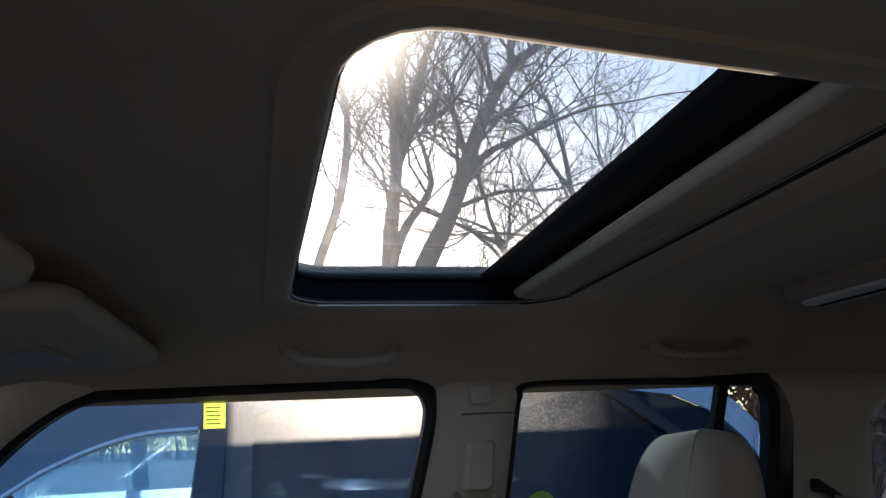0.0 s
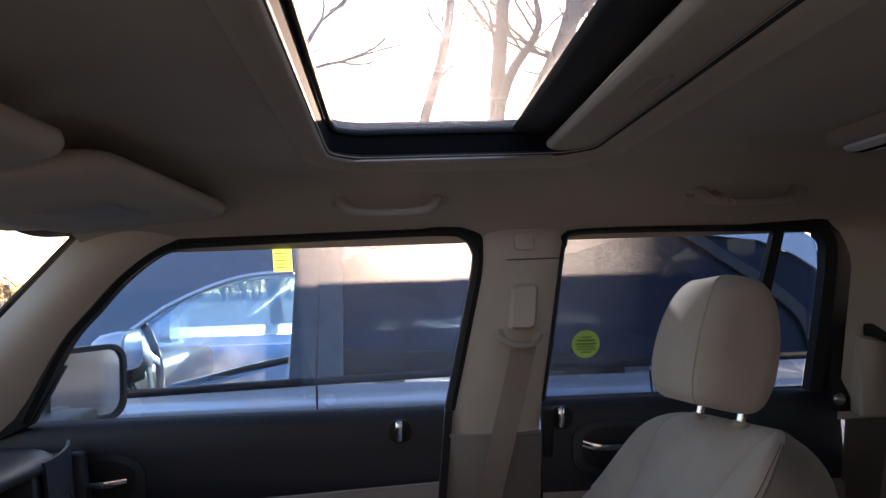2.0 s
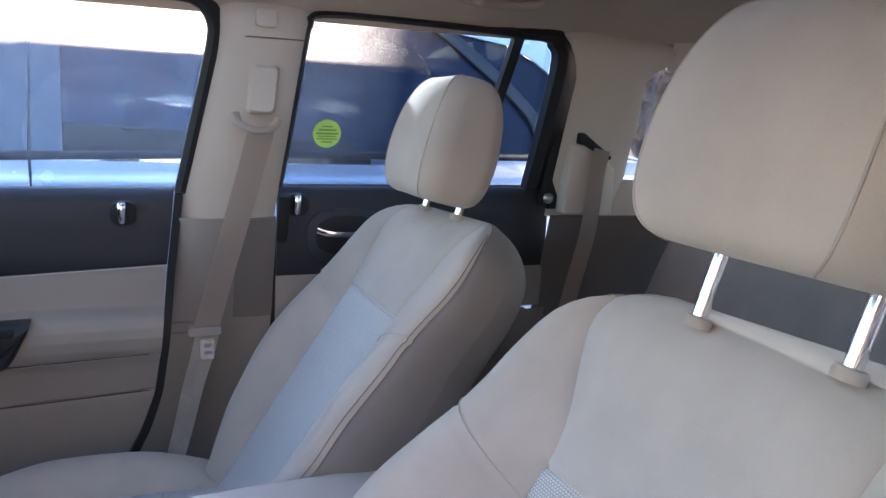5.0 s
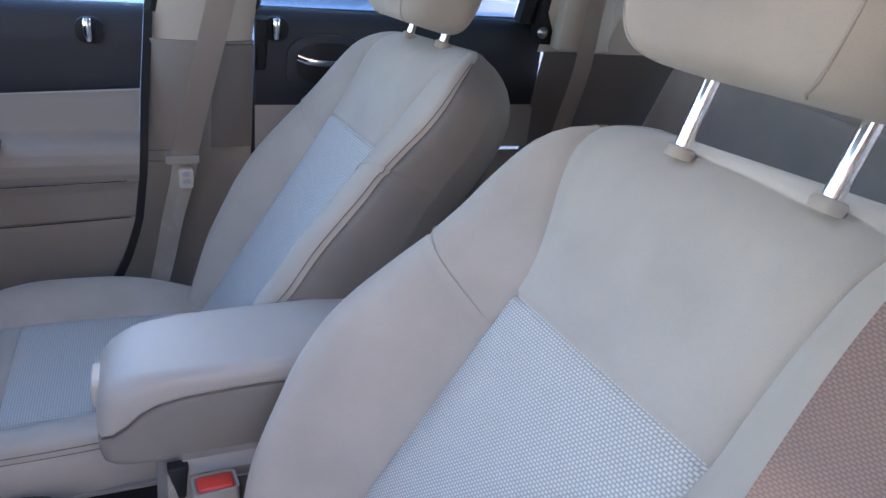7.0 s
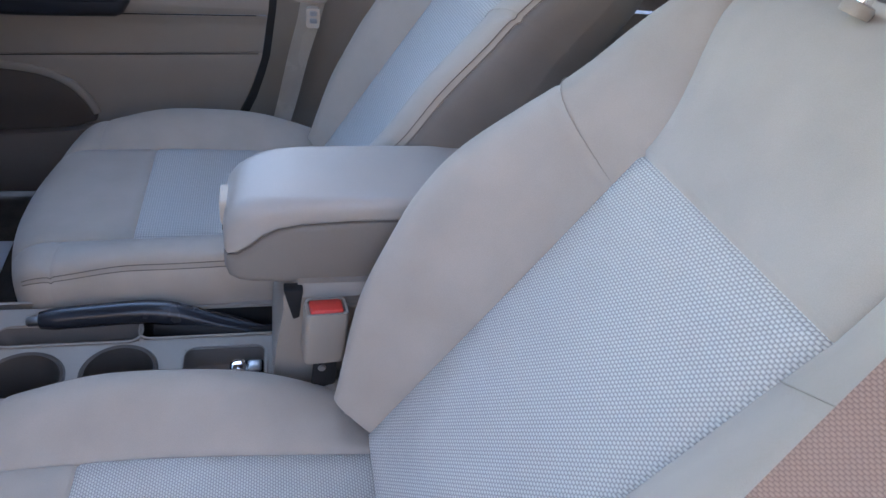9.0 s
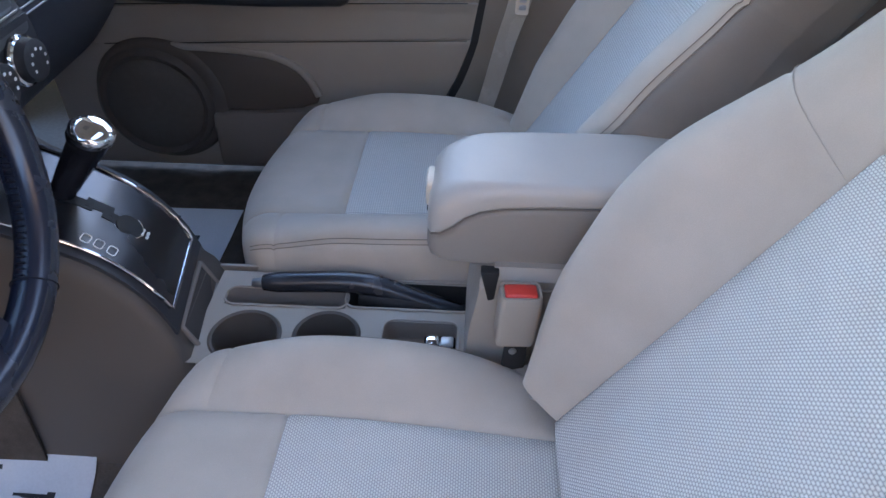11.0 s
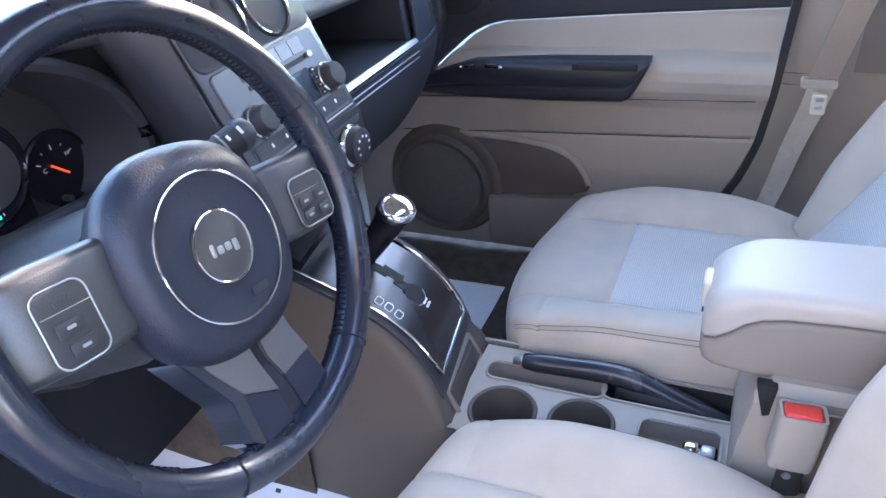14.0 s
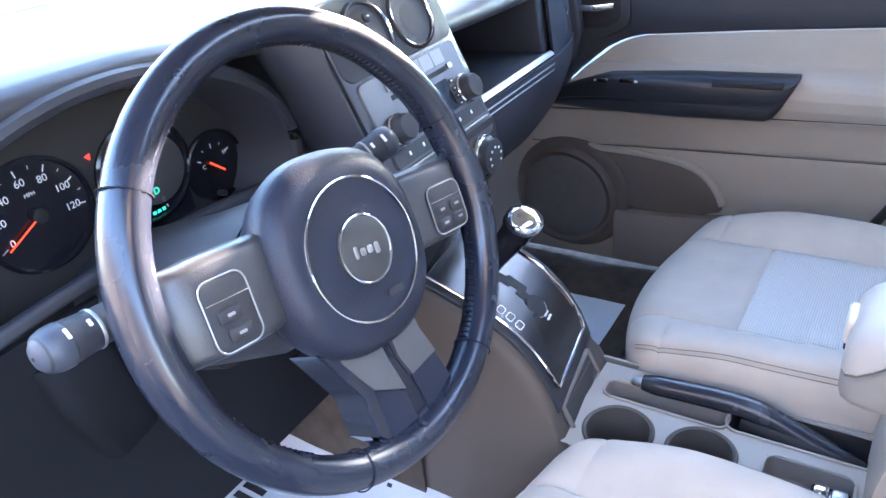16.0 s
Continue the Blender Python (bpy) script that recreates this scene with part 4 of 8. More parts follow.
# Lap strap coloured paler to carry the sheen on it.
strap("webbing", [(0.192, 0.630, 0.868), (0.183, 0.640, 0.82), (0.165, 0.650, 0.75), (0.140, 0.640, 0.65), (0.115, 0.628, 0.575), (0.085, 0.612, 0.555)], 0.044, lambda t: (0.1 + 0.75 * t, -1, -0.1), material("sheen_webbing", (0.72, 0.66, 0.58), 0.28, vary=0.1, grain=700, bump=0.2), belt, "folded lap webbing")
part("stop_collar", loft([[Vector((0.187, 0.634, 0.872)) + Vector((a, d, b)) for a, b in rrect(0.058, 0.016, 0.005, 3)] for d in (-0.010, 0.010)], True, True), BEIGE, belt, "beige belt stop")
tg = part("tongue", loft([[Vector((0.191, 0.622, 0.838)) + Vector((a, d, b)) for a, b in rrect(0.024, 0.036, 0.004, 3)] for d in (-0.006, 0.006)], True, True), CREAM, belt, "cream belt tongue")
for dz in (0.008, -0.006):
    part("tongue_slot", box((0.185, 0.6150, 0.835 + dz), (0.198, 0.6165, 0.844 + dz), 0.0015, 1), STEEL, tg)
rbelt = thing("rear_seat_belt", (0.98, 0.62, 0.6), "beige rear seat belt emerging from the pillar slot", "seat belt", "seat belts")
part("slot_cover", prism([(0.940, 1.262), (0.956, 1.262), (1.030, 1.212), (1.026, 1.204), (0.965, 1.235), (0.942, 1.238)], "y", 0.616, 0.650, 0.004), BLACK, rbelt, "dark belt slot")
part("slot_frame", prism([(0.930, 1.240), (0.99, 1.225), (1.045, 1.185), (1.050, 1.082), (0.925, 1.085)], "y", 0.622, 0.660, 0.006, 3), CREAM, rbelt, "cream belt guide panel")
strap("webbing", [(1.000, 0.613, 1.228), (0.990, 0.609, 1.17), (0.975, 0.596, 1.05), (0.945, 0.590, 0.92), (0.920, 0.585, 0.78), (0.90, 0.57, 0.62)], 0.044, (0.1, -1, 0), WEB, rbelt, "ribbed beige belt webbing")
dbelt = thing("driver_seat_belt", (0.5, -0.6, 0.6), "brown driver's seat belt hanging beside the seat, darkened for shade", "seat belt", "seat belts")
strap("webbing", [(0.415, -0.578, 1.33), (0.389, -0.574, 1.262), (0.358, -0.573, 1.200), (0.303, -0.589, 1.118), (0.252, -0.605, 1.02), (0.212, -0.625, 0.90), (0.19, -0.645, 0.70)], 0.046, (-0.62, -0.62, 0.45), WEB_NEAR, dbelt, "ribbed brown belt webbing darkened for shade", n=14)
part("anchor_cover", box((0.375, -0.625, 1.30), (0.425, -0.565, 1.39), 0.008, 3), CREAM, dbelt)

# ---- front seats ----
OUTER = [0.0, 0.02, 0.1, 0.2, 0.3, 0.4, 0.5, 0.6, 0.68, 0.74, 0.79, 0.83, 0.86, 0.89, 0.92, 0.95, 0.975, 0.99, 1.0]


def seat_body(parent, cy, dz, prefix, axis_p, axis_d, axis_n, length, width, bulge, thick, half, ins_end, seam_at, round_end, parts_mat, uv_mat, back_mat, ins_start=0.0, roll=0.0, edge_groove=False, slant=0.0, side_mat=None, bow=0.0, shift=0.0):
    """A padded seat part: rings across its width, carried along its length, split along the seams."""
    P, D, N = Vector(axis_p), Vector(axis_d).normalized(), Vector(axis_n).normalized()
    g = 0.0035
    inner = [-1 + k / 7 for k in range(15)]
    outer = OUTER
    side_at = outer.index(0.86)
    vs = sorted(set([round(k / 44, 4) for k in range(45)] + [round(q + s * 0.007, 4) for q in (ins_end, seam_at, ins_start) if 0 < q < 1 for s in (-1, 0, 1)] + [0.97, 0.985, 0.995, 1.0, 0.003, 0.01] + ([round(seam_at - 0.05 + 0.005 * k, 4) for k in range(23)] if slant else [])))

    def aside(v):
        k = max(0.0, min(1.0, (v - ins_end) / 0.26))
        return shift * k * k * (3 - 2 * k)

    def face(y, v, w, ih):
        c = aside(v)
        w += -c if y > c else c
        ay = abs(y - c)
        b = bulge(v)
        f = 0.0
        if ay > ih:
            t = (ay - ih) / max(w - ih, 0.01)
            f = b * math.sin(min(t / 0.62, 1.0) * math.pi / 2) ** 1.3
            if t > 0.62:
                k = min((t - 0.62) / 0.38, 1.0)
                f -= (thick * 0.5 + b * 0.75) * (1 - max(0.0, 1 - k ** 2.4) ** (1 / 2.4))
            if edge_groove:
                f -= 0.004 * math.exp(-((t - 0.86) * (w - ih) / 0.004) ** 2)
        f -= 0.0045 * math.exp(-((ay - ih) / 0.003) ** 2)
        if ay <= ih:
            f -= 0.004 * math.exp(-((v - ins_end) * length / 0.003) ** 2)
            if ins_start > 0:
                f -= 0.004 * math.exp(-((v - ins_start) * length / 0.003) ** 2)
        else:
            tt = (ay - ih) / max(w - ih, 0.01)
            f -= 0.0028 * math.exp(-((v - seam_at - slant * (tt - 0.4)) * length / 0.003) ** 2)
        return f

    def ring(v):
        w, ih = width(v), half(v)
        fall = 0.0
        for k, q in zip(round_end, (v, 1 - v)):
            if k and q < k:
                fall = max(fall, 1 - math.sqrt(max(0.0, 1 - (1 - q / k) ** 2)))
        c = aside(v)
        ys = [c - (ih + (w + c - ih) * q) for q in reversed(outer)] + [c + q * (ih - g) for q in inner] + [c + ih + (w - c - ih) * q for q in outer]
        mid = -0.55 * thick
        pts = [(y, face(y, v, w, ih) * (1 - fall) + mid * fall) for y in ys]
        for q in (0.985, 0.94, 0.85, 0.7, 0.4, 0.0, -0.4, -0.7, -0.85, -0.94, -0.985):
            k = max(0.0, (abs(q) - 0.7) / 0.3)
            pts.append((w * q, (-thick + thick * 0.42 * (1 - math.sqrt(max(0, 1 - k * k)))) * (1 - fall) + mid * fall))
        base = P + D * (v * length)
        front = max(0.0, 1 - v / 0.4) ** 2 * bow
        return [base + Vector((0, cy + y, dz - roll * y)) + N * d + D * (front * ((y / w) ** 2 - 0.42)) for y, d in pts]

    rings = [ring(v) for v in vs]
    nf = 2 * len(outer) + len(inner)
    nall = len(rings[0])
    i0, i1 = len(outer) - 1, len(outer) + len(inner)

    def region(i, j):
        v = (vs[j] + vs[j + 1]) / 2
        if i >= nf - 1:
            return "shell"
        if edge_groove and (i < len(outer) - 1 - side_at or i >= nf - len(outer) + side_at):
            return "side_panel" if i < i0 else "side_panel_far"
        if i0 <= i < i1:
            return "insert" if ins_start < v < ins_end else ("front_panel" if v < ins_start else "upper_panel")
        return "bolster" if i < i0 else "bolster_far"

    for name in ("shell", "insert", "front_panel", "upper_panel", "bolster", "bolster_far", "side_panel", "side_panel_far"):
        bm = bmesh.new()
        lay = bm.loops.layers.uv.verify()
        vert = {}

        def get(j, i):
            if (j, i) not in vert:
                vert[(j, i)] = bm.verts.new(rings[j][i])
            return vert[(j, i)]

        for j in range(len(vs) - 1):
            for i in range(nall):
                if region(i, j) != name:
                    continue
                k = (i + 1) % nall
                f = bm.faces.new((get(j, i), get(j, k), get(j + 1, k), get(j + 1, i)))
                for lp, (a, c) in zip(f.loops, ((j, i), (j, k), (j + 1, k), (j + 1, i))):
                    lp[lay].uv = (rings[a][c].y, vs[a] * length)
        if name == "shell":
            for j in (0, len(vs) - 1):
                bm.faces.new([get(j, i) for i in range(nall)])
        if not bm.faces:
            bm.free()
            continue
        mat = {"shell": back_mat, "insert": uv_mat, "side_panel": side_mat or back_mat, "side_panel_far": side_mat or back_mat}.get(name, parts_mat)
        part(prefix + name.replace("_far", ""), bm, mat, parent, {"insert": "pale woven mesh insert", "side_panel": "beige vinyl side panel", "side_panel_far": "beige vinyl side panel"}.get(name, ""), angle=60)
    return rings, vs, len(outer), nf, side_at


def headrest(parent, cx, cy, cz, wide=0.258):
    rings = []
    lean = Vector((0.24, 0, 0.97)).normalized()
    fwd = Vector((-0.97, 0, 0.24)).normalized()
    n = 30
    for k in range(n + 1):
        a = math.pi * k / n
        t = 0.5 - 0.5 * math.cos(a)
        s = max(0.0, math.sin(a)) ** (0.42 if t < 0.5 else 0.55)
        w = (wide - 0.030 * t) * (0.50 + 0.50 * s)
        th = 0.112 * (0.14 + 0.86 * s) * (1.06 - 0.20 * t)
        p = Vector((cx, cy, cz)) + lean * ((t - 0.5) * 0.190)
        rings.append([p + Vector((0, c, -0.065 * c)) + fwd * (b + 0.014 * (1 - (2 * c / w) ** 2) * s * (1 if b > 0 else -0.4)) for c, b in rrect(w, th, min(0.030, th * 0.46), 8)])
    hr = part("headrest", loft(rings), CLOTH, parent, "padded beige headrest", angle=70)
    for idx in (7, 10):
        part("seam", sweep([r[idx] for r in rings[1:-1]], disc(0.0011, 6), up=(0, 1, 0)), STITCH, hr)
    return rings


ROLL = 0.095


def front_seat(name, cy, dz, raise_rest, label, swell=1.0, group="front seats", up=0.0, cloth=None, ins_end=0.688, wide=0.258, shift=0.0):
    s = thing(name, (0.1, cy, 0.40), label, "car seat", group)
    Wb = [(0, 0.178), (0.12, 0.212), (0.20, 0.240), (0.28, 0.262), (0.38, 0.284), (0.5, 0.282), (0.60, 0.275), (0.66, 0.267), (0.72, 0.267), (0.78, 0.270), (0.83, 0.265), (0.87, 0.255), (0.91, 0.237), (0.95, 0.205), (0.98, 0.163), (1, 0.110)]
    Bb = [(0.0, 0.040), (0.22, 0.082), (0.43, 0.088), (0.62, 0.060), (0.8, 0.026), (0.95, 0.006), (1.0, 0.0)]
    Hb = [(0.0, 0.122), (0.70, 0.128), (0.95, 0.160), (1.0, 0.120)]
    wb, bb, hb = (lambda v: lerp_keys(Wb, v)), (lambda v: lerp_keys(Bb, v) * swell), (lambda v: lerp_keys(Hb, v))
    D0, N0, LEN = Vector((0.535, 0, 0.845)), Vector((-0.845, 0, 0.535)), 0.610
    P0 = Vector((0.196, 0, 0.665)) + D0 * up
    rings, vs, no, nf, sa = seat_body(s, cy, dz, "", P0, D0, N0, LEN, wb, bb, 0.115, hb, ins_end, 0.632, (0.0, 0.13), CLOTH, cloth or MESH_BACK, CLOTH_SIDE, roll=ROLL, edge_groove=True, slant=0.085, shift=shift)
    Wc = [(0.0, 0.196), (0.04, 0.226), (0.12, 0.248), (0.28, 0.257), (0.45, 0.260), (0.7, 0.252), (0.9, 0.225), (1.0, 0.200)]
    Bc = [(0.0, 0.002), (0.15, 0.014), (0.40, 0.036), (0.6, 0.034), (0.85, 0.010), (1.0, -0.02)]
    crings, cvs, cno, cnf, csa = seat_body(s, cy, dz, "cushion_", (-0.262, 0, 0.650), (1.0, 0, 0.02), (-0.02, 0, 1.0), 0.515, lambda v: lerp_keys(Wc, v), lambda v: lerp_keys(Bc, v), 0.125, lambda v: lerp_keys([(0, 0.138), (0.345, 0.138), (1, 0.112)], v), 0.96, 0.16, (0.135, 0.0), CLOTH, cloth or MESH_BACK, CLOTH_SIDE, ins_start=0.345, roll=0.03, edge_groove=True, side_mat=CLOTH, bow=0.042)
    for edge in (cno - 1 - csa, cnf - cno + csa):
        for step in (0, 1 if edge < cnf // 2 else -1):
            part("cushion_stitching", sweep([crings[j][edge + step] + Vector((0, 0, 0.0006)) for j, v in enumerate(cvs) if 0.06 < v < 0.97], disc(0.0007, 5), up=(0, 1, 0)), SEAM, s)
    part("base_frame", box((-0.20, cy - 0.20, 0.44), (0.20, cy + 0.20, 0.545), 0.015, 3), DARK, s, "dark seat frame")
    for sg in (-1, 1):
        part("rail", box((-0.24, cy + sg * 0.19 - 0.022, 0.41), (0.24, cy + sg * 0.19 + 0.022, 0.445), 0.006), DARK, s, "seat slide rail")
        y = cy + sg * 0.247
        part("side_valance", loft([[(x, y + sg * q, z) for q, z in ((-0.02, 0.49), (0.004, 0.492), (0.010, 0.51), (0.010, 0.555 + r), (0.004, 0.578 + r), (-0.01, 0.585 + r), (-0.02, 0.58 + r))] for x, r in ((-0.165, -0.05), (-0.15, -0.025), (-0.11, -0.008), (0.0, 0.0), (0.22, 0.006), (0.30, -0.01))], True, True), TAUPE, s, "taupe plastic seat side cover", angle=50)
    part("towel_bar", sweep(curve([(-0.215, cy - 0.17, 0.47), (-0.27, cy - 0.165, 0.475), (-0.285, cy - 0.13, 0.478), (-0.285, cy + 0.13, 0.478), (-0.27, cy + 0.165, 0.475), (-0.215, cy + 0.17, 0.47)], 5), disc(0.008, 8)), BLACK, s, "black adjuster bar")
    for sg in (-1, 1):
        yy = cy + sg * 0.071
        base = Vector((0.531, yy, 1.158 + dz + 0.8 * up - ROLL * sg * 0.074))
        dirn = Vector((0.25, 0, 0.97)).normalized()
        part("headrest_post", sweep([base - dirn * 0.001, base + dirn * (0.075 + raise_rest)], disc(0.0068, 14), up=(0, 1, 0)), CHROME, s, "chrome headrest post")
        part("post_collar", spin([(0.0115, -0.007), (0.0120, -0.001), (0.0105, 0.0020), (0.0075, 0.0028)], base, dirn, 20), HANDLE, s, "beige plastic post collar")
    headrest(s, 0.531 + 0.10 * raise_rest, cy, 1.266 + dz + raise_rest, wide)
    # seams: the bolster edges, the cross seams and the seams down the front
    lift = lambda p: p + N0 * 0.0012
    js = [j for j, v in enumerate(vs) if 0.05 < v < 0.965]
    for edge in (no - 1 - sa, nf - no + sa):
        inward = 1 if edge < nf // 2 else -1
        part("edge_seam", sweep([lift(rings[j][edge]) for j in js], disc(0.0008, 6), up=(0, 1, 0)), SEAM, s)
        part("stitching", sweep([lift(rings[j][edge + inward]) for j in js], disc(0.0006, 5), up=(0, 1, 0)), SEAM, s)
    outer_at = [0.0, 0.1, 0.2, 0.3, 0.4, 0.5, 0.6, 0.68, 0.74, 0.79, 0.83, 0.86]
    for sg in (-1, 1):
        pts = []
        for q in outer_at:
            v = 0.632 + 0.085 * (q - 0.4) + 0.012
            j = max(k for k in range(len(vs)) if vs[k] <= v)
            i = (nf - no if sg > 0 else no - 1) + sg * OUTER.index(q)
            pts.append(lift(rings[j][i].lerp(rings[j + 1][i], (v - vs[j]) / (vs[j + 1] - vs[j]))))
        part("stitching", sweep(pts, disc(0.0005, 5), up=N0), STITCH, s)
    return s


front_seat("bucket_seat", -0.322, 0.004, 0.069, "beige cloth driver's seat with woven insert and raised headrest", up=0.032, ins_end=0.670, shift=0.036)
front_seat("bucket_seat", 0.345, -0.006, 0.004, "beige cloth front passenger seat with woven insert", swell=0.55, cloth=MESH_RIB, wide=0.230)

# rear bench
bench = thing("bench_seat", (1.2, 0, 0.4), "beige cloth rear bench seat", "car seat")
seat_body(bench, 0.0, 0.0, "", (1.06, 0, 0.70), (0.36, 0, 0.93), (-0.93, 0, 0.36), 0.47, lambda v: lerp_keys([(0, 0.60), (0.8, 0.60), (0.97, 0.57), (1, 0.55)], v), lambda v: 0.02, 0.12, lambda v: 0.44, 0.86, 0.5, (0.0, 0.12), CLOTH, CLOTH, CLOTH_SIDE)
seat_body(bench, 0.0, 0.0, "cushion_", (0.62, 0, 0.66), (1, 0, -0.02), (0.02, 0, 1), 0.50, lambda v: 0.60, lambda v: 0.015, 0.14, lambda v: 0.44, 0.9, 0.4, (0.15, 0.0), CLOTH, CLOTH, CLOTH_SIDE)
part("base", box((0.68, -0.60, 0.40), (1.10, 0.60, 0.54), 0.02), TAUPE, bench)

# ---- centre console ----
CY = 0.013
console = thing("centre_console", (0.0, CY, 0.42), "beige plastic centre console with cup holders and switch tray", "car console")


def tub(poly, z_top, depth, mat, parent, name, label="", taper=0.90):
    """A sunk tray: walls and a floor below a rim."""
    cx = sum(p[0] for p in poly) / len(poly)
    cy = sum(p[1] for p in poly) / len(poly)
    r = lambda k, z: [(cx + (x - cx) * k, cy + (y - cy) * k, z) for x, y in poly]
    bm = loft([r(1.0, z_top), r(0.985, z_top - 0.003), r((1 + taper) / 2, z_top - depth * 0.5), r(taper, z_top - depth + 0.004), r(taper - 0.05, z_top - depth)], True, False)
    vs_ = [v for v in bm.verts if abs(v.co.z - (z_top - depth)) < 1e-5]
    bm.faces.new(sorted(vs_, key=lambda v: math.atan2(v.co.y - cy, v.co.x - cx)))
    return part(name, bm, mat, parent, label)


def box_poly(x0, x1, y0, y1, r):
    return outline(x0, x1, y0, y1, r, 2, 4)


# top plate with real openings: rows of strips round each opening
HOLES = [("c", -0.180, -0.038, 0.045), ("c", -0.072, -0.030, 0.042), ("r", 0.004, 0.103, -0.062, 0.002), ("r", -0.226, -0.055, 0.022, 0.056), ("r", -0.055, 0.122, 0.026, 0.080)]
TOP_Z = 0.622


def plate_with_holes():
    """The flat top, cut by a fine grid so that the openings stay open."""
    bm = bmesh.new()
    n, m = 150, 70
    x0, x1, y0, y1 = -0.246, 0.135, -0.090, 0.092

    def inside(x, y):
        for h in HOLES:
            if h[0] == "c" and (x - h[1]) ** 2 + (y - h[2]) ** 2 < (h[3] + 0.0005) ** 2:
                return True
            if h[0] == "r" and h[1] < x < h[2] and h[3] < y < h[4]:
                return True
        return False

    vert = {}

    def get(i, j):
        if (i, j) not in vert:
            vert[(i, j)] = bm.verts.new((x0 + (x1 - x0) * i / n, y0 + (y1 - y0) * j / m, TOP_Z))
        return vert[(i, j)]

    for i in range(n):
        for j in range(m):
            if not inside(x0 + (x1 - x0) * (i + 0.5) / n, y0 + (y1 - y0) * (j + 0.5) / m):
                bm.faces.new((get(i, j), get(i + 1, j), get(i + 1, j + 1), get(i, j + 1)))
    return bm


part("top_plate", plate_with_holes(), BEIGE, console, "beige console top")
for k, h in enumerate(HOLES[:2]):
    cup = part("cup_holder", spin([(h[3] + 0.004, 0.0005), (h[3] + 0.0015, 0.003), (h[3] - 0.002, 0.001), (h[3] - 0.003, -0.01), (h[3] - 0.007, -0.055), (h[3] - 0.009, -0.056), (0.001, -0.056)], (h[1], h[2], TOP_Z), (0, 0, 1), 40, hollow=True), TOWER, console, "round cup holder")
    part("rubber_mat", spin([(h[3] - 0.010, -0.0545), (h[3] - 0.011, -0.053), (0.001, -0.053)], (h[1], h[2], TOP_Z), (0, 0, 1), 32), BLACK, cup, "black rubber cup mat")
for name, h, d, mat in (("switch_tray", HOLES[2], 0.030, TAUPE), ("coin_tray", HOLES[3], 0.030, TAUPE), ("brake_slot", HOLES[4], 0.045, BLACK)):
    tub(box_poly(h[1] - 0.003, h[2] + 0.003, h[3] - 0.003, h[4] + 0.003, 0.014), TOP_Z + 0.0012, d, mat, console, name)
rim = lambda h, k: [(x, y, TOP_Z + 0.0015) for x, y in box_poly(h[1] - k, h[2] + k, h[3] - k, h[4] + k, 0.016)]
for h in HOLES[2:]:
    part("rim", sweep(rim(h, 0.002), disc(0.0018, 8), closed=True), BEIGE, console)
sw = part("switch_block", box((0.058, -0.058, 0.598), (0.101, -0.012, 0.612), 0.003), GLOSS, console, "chrome window switch block")
part("switch_key", box((0.061, -0.055, 0.612), (0.078, -0.036, 0.619), 0.003), CHROME, sw)
part("switch_key", box((0.061, -0.034, 0.612), (0.078, -0.015, 0.619), 0.003), CHROME, sw)
part("switch_key", box((0.081, -0.034, 0.612), (0.098, -0.015, 0.616), 0.003), SILVER, sw)
part("switch_key", box((0.081, -0.055, 0.612), (0.098, -0.036, 0.616), 0.002), GLOSS, sw)
part("key_mark", box((0.086, -0.049, 0.6165), (0.094, -0.042, 0.6169), 0), WHITE, sw)
for sg in (-1, 1):
    y = CY + sg * 0.098
    part("side_wall", sheet(lambda u, v: (u, CY + sg * (0.094 + 0.014 * (1 - v) + 0.004 * math.sin(v * 3.1)), 0.40 + (0.622 - 0.40) * v), steps(-0.256, 0.47, 20), steps(0, 1, 8), thick=0.004), BEIGE, console, "beige console side")
# rear box below the armrest
part("rear_box", loft([[(x, CY + s * q, z) for s, q, z in ((-1, 0.088, 0.50), (-1, 0.084, zt - 0.012), (-1, 0.074, zt), (1, 0.074, zt), (1, 0.084, zt - 0.012), (1, 0.088, 0.50))] for x, zt in ((0.112, 0.626), (0.118, 0.70), (0.128, 0.762), (0.145, 0.780), (0.46, 0.780), (0.475, 0.76))], True, True), BEIGE, console, "beige storage box", angle=35)
part("box_latch", prism([(0.128, 0.779), (0.150, 0.779), (0.146, 0.738), (0.138, 0.735)], "y", CY - 0.085, CY - 0.070, 0.002), BLACK, console, "black hinge stop")
part("box_ledge", box((0.165, CY - 0.0865, 0.752), (0.46, CY - 0.078, 0.757), 0.002), BEIGE, console)

# gear panel rising towards the dash
def panel_z(x):
    x -= 0.011 * max(0.0, min(1.0, (x + 0.45) / 0.10))
    return line_keys([(-0.60, 0.868), (-0.50, 0.835), (-0.44, 0.812), (-0.385, 0.787), (-0.363, 0.775), (-0.345, 0.763), (-0.330, 0.750), (-0.317, 0.737), (-0.305, 0.721), (-0.296, 0.707), (-0.289, 0.694), (-0.280, 0.672), (-0.274, 0.650)], x)


SKEW = 0.17


def tower_ring(x):
    z = panel_z(x)
    side = [(0.135, 0.40), (0.122, 0.52), (0.111, z - 0.055), (0.106, z - 0.024), (0.102, z - 0.010), (0.094, z - 0.001)]
    k = 0.0 if x < -0.55 else SKEW
    return [(x + k * q, CY - q, h) for q, h in side] + [(x - k * q, CY + q, h) for q, h in reversed(side)]


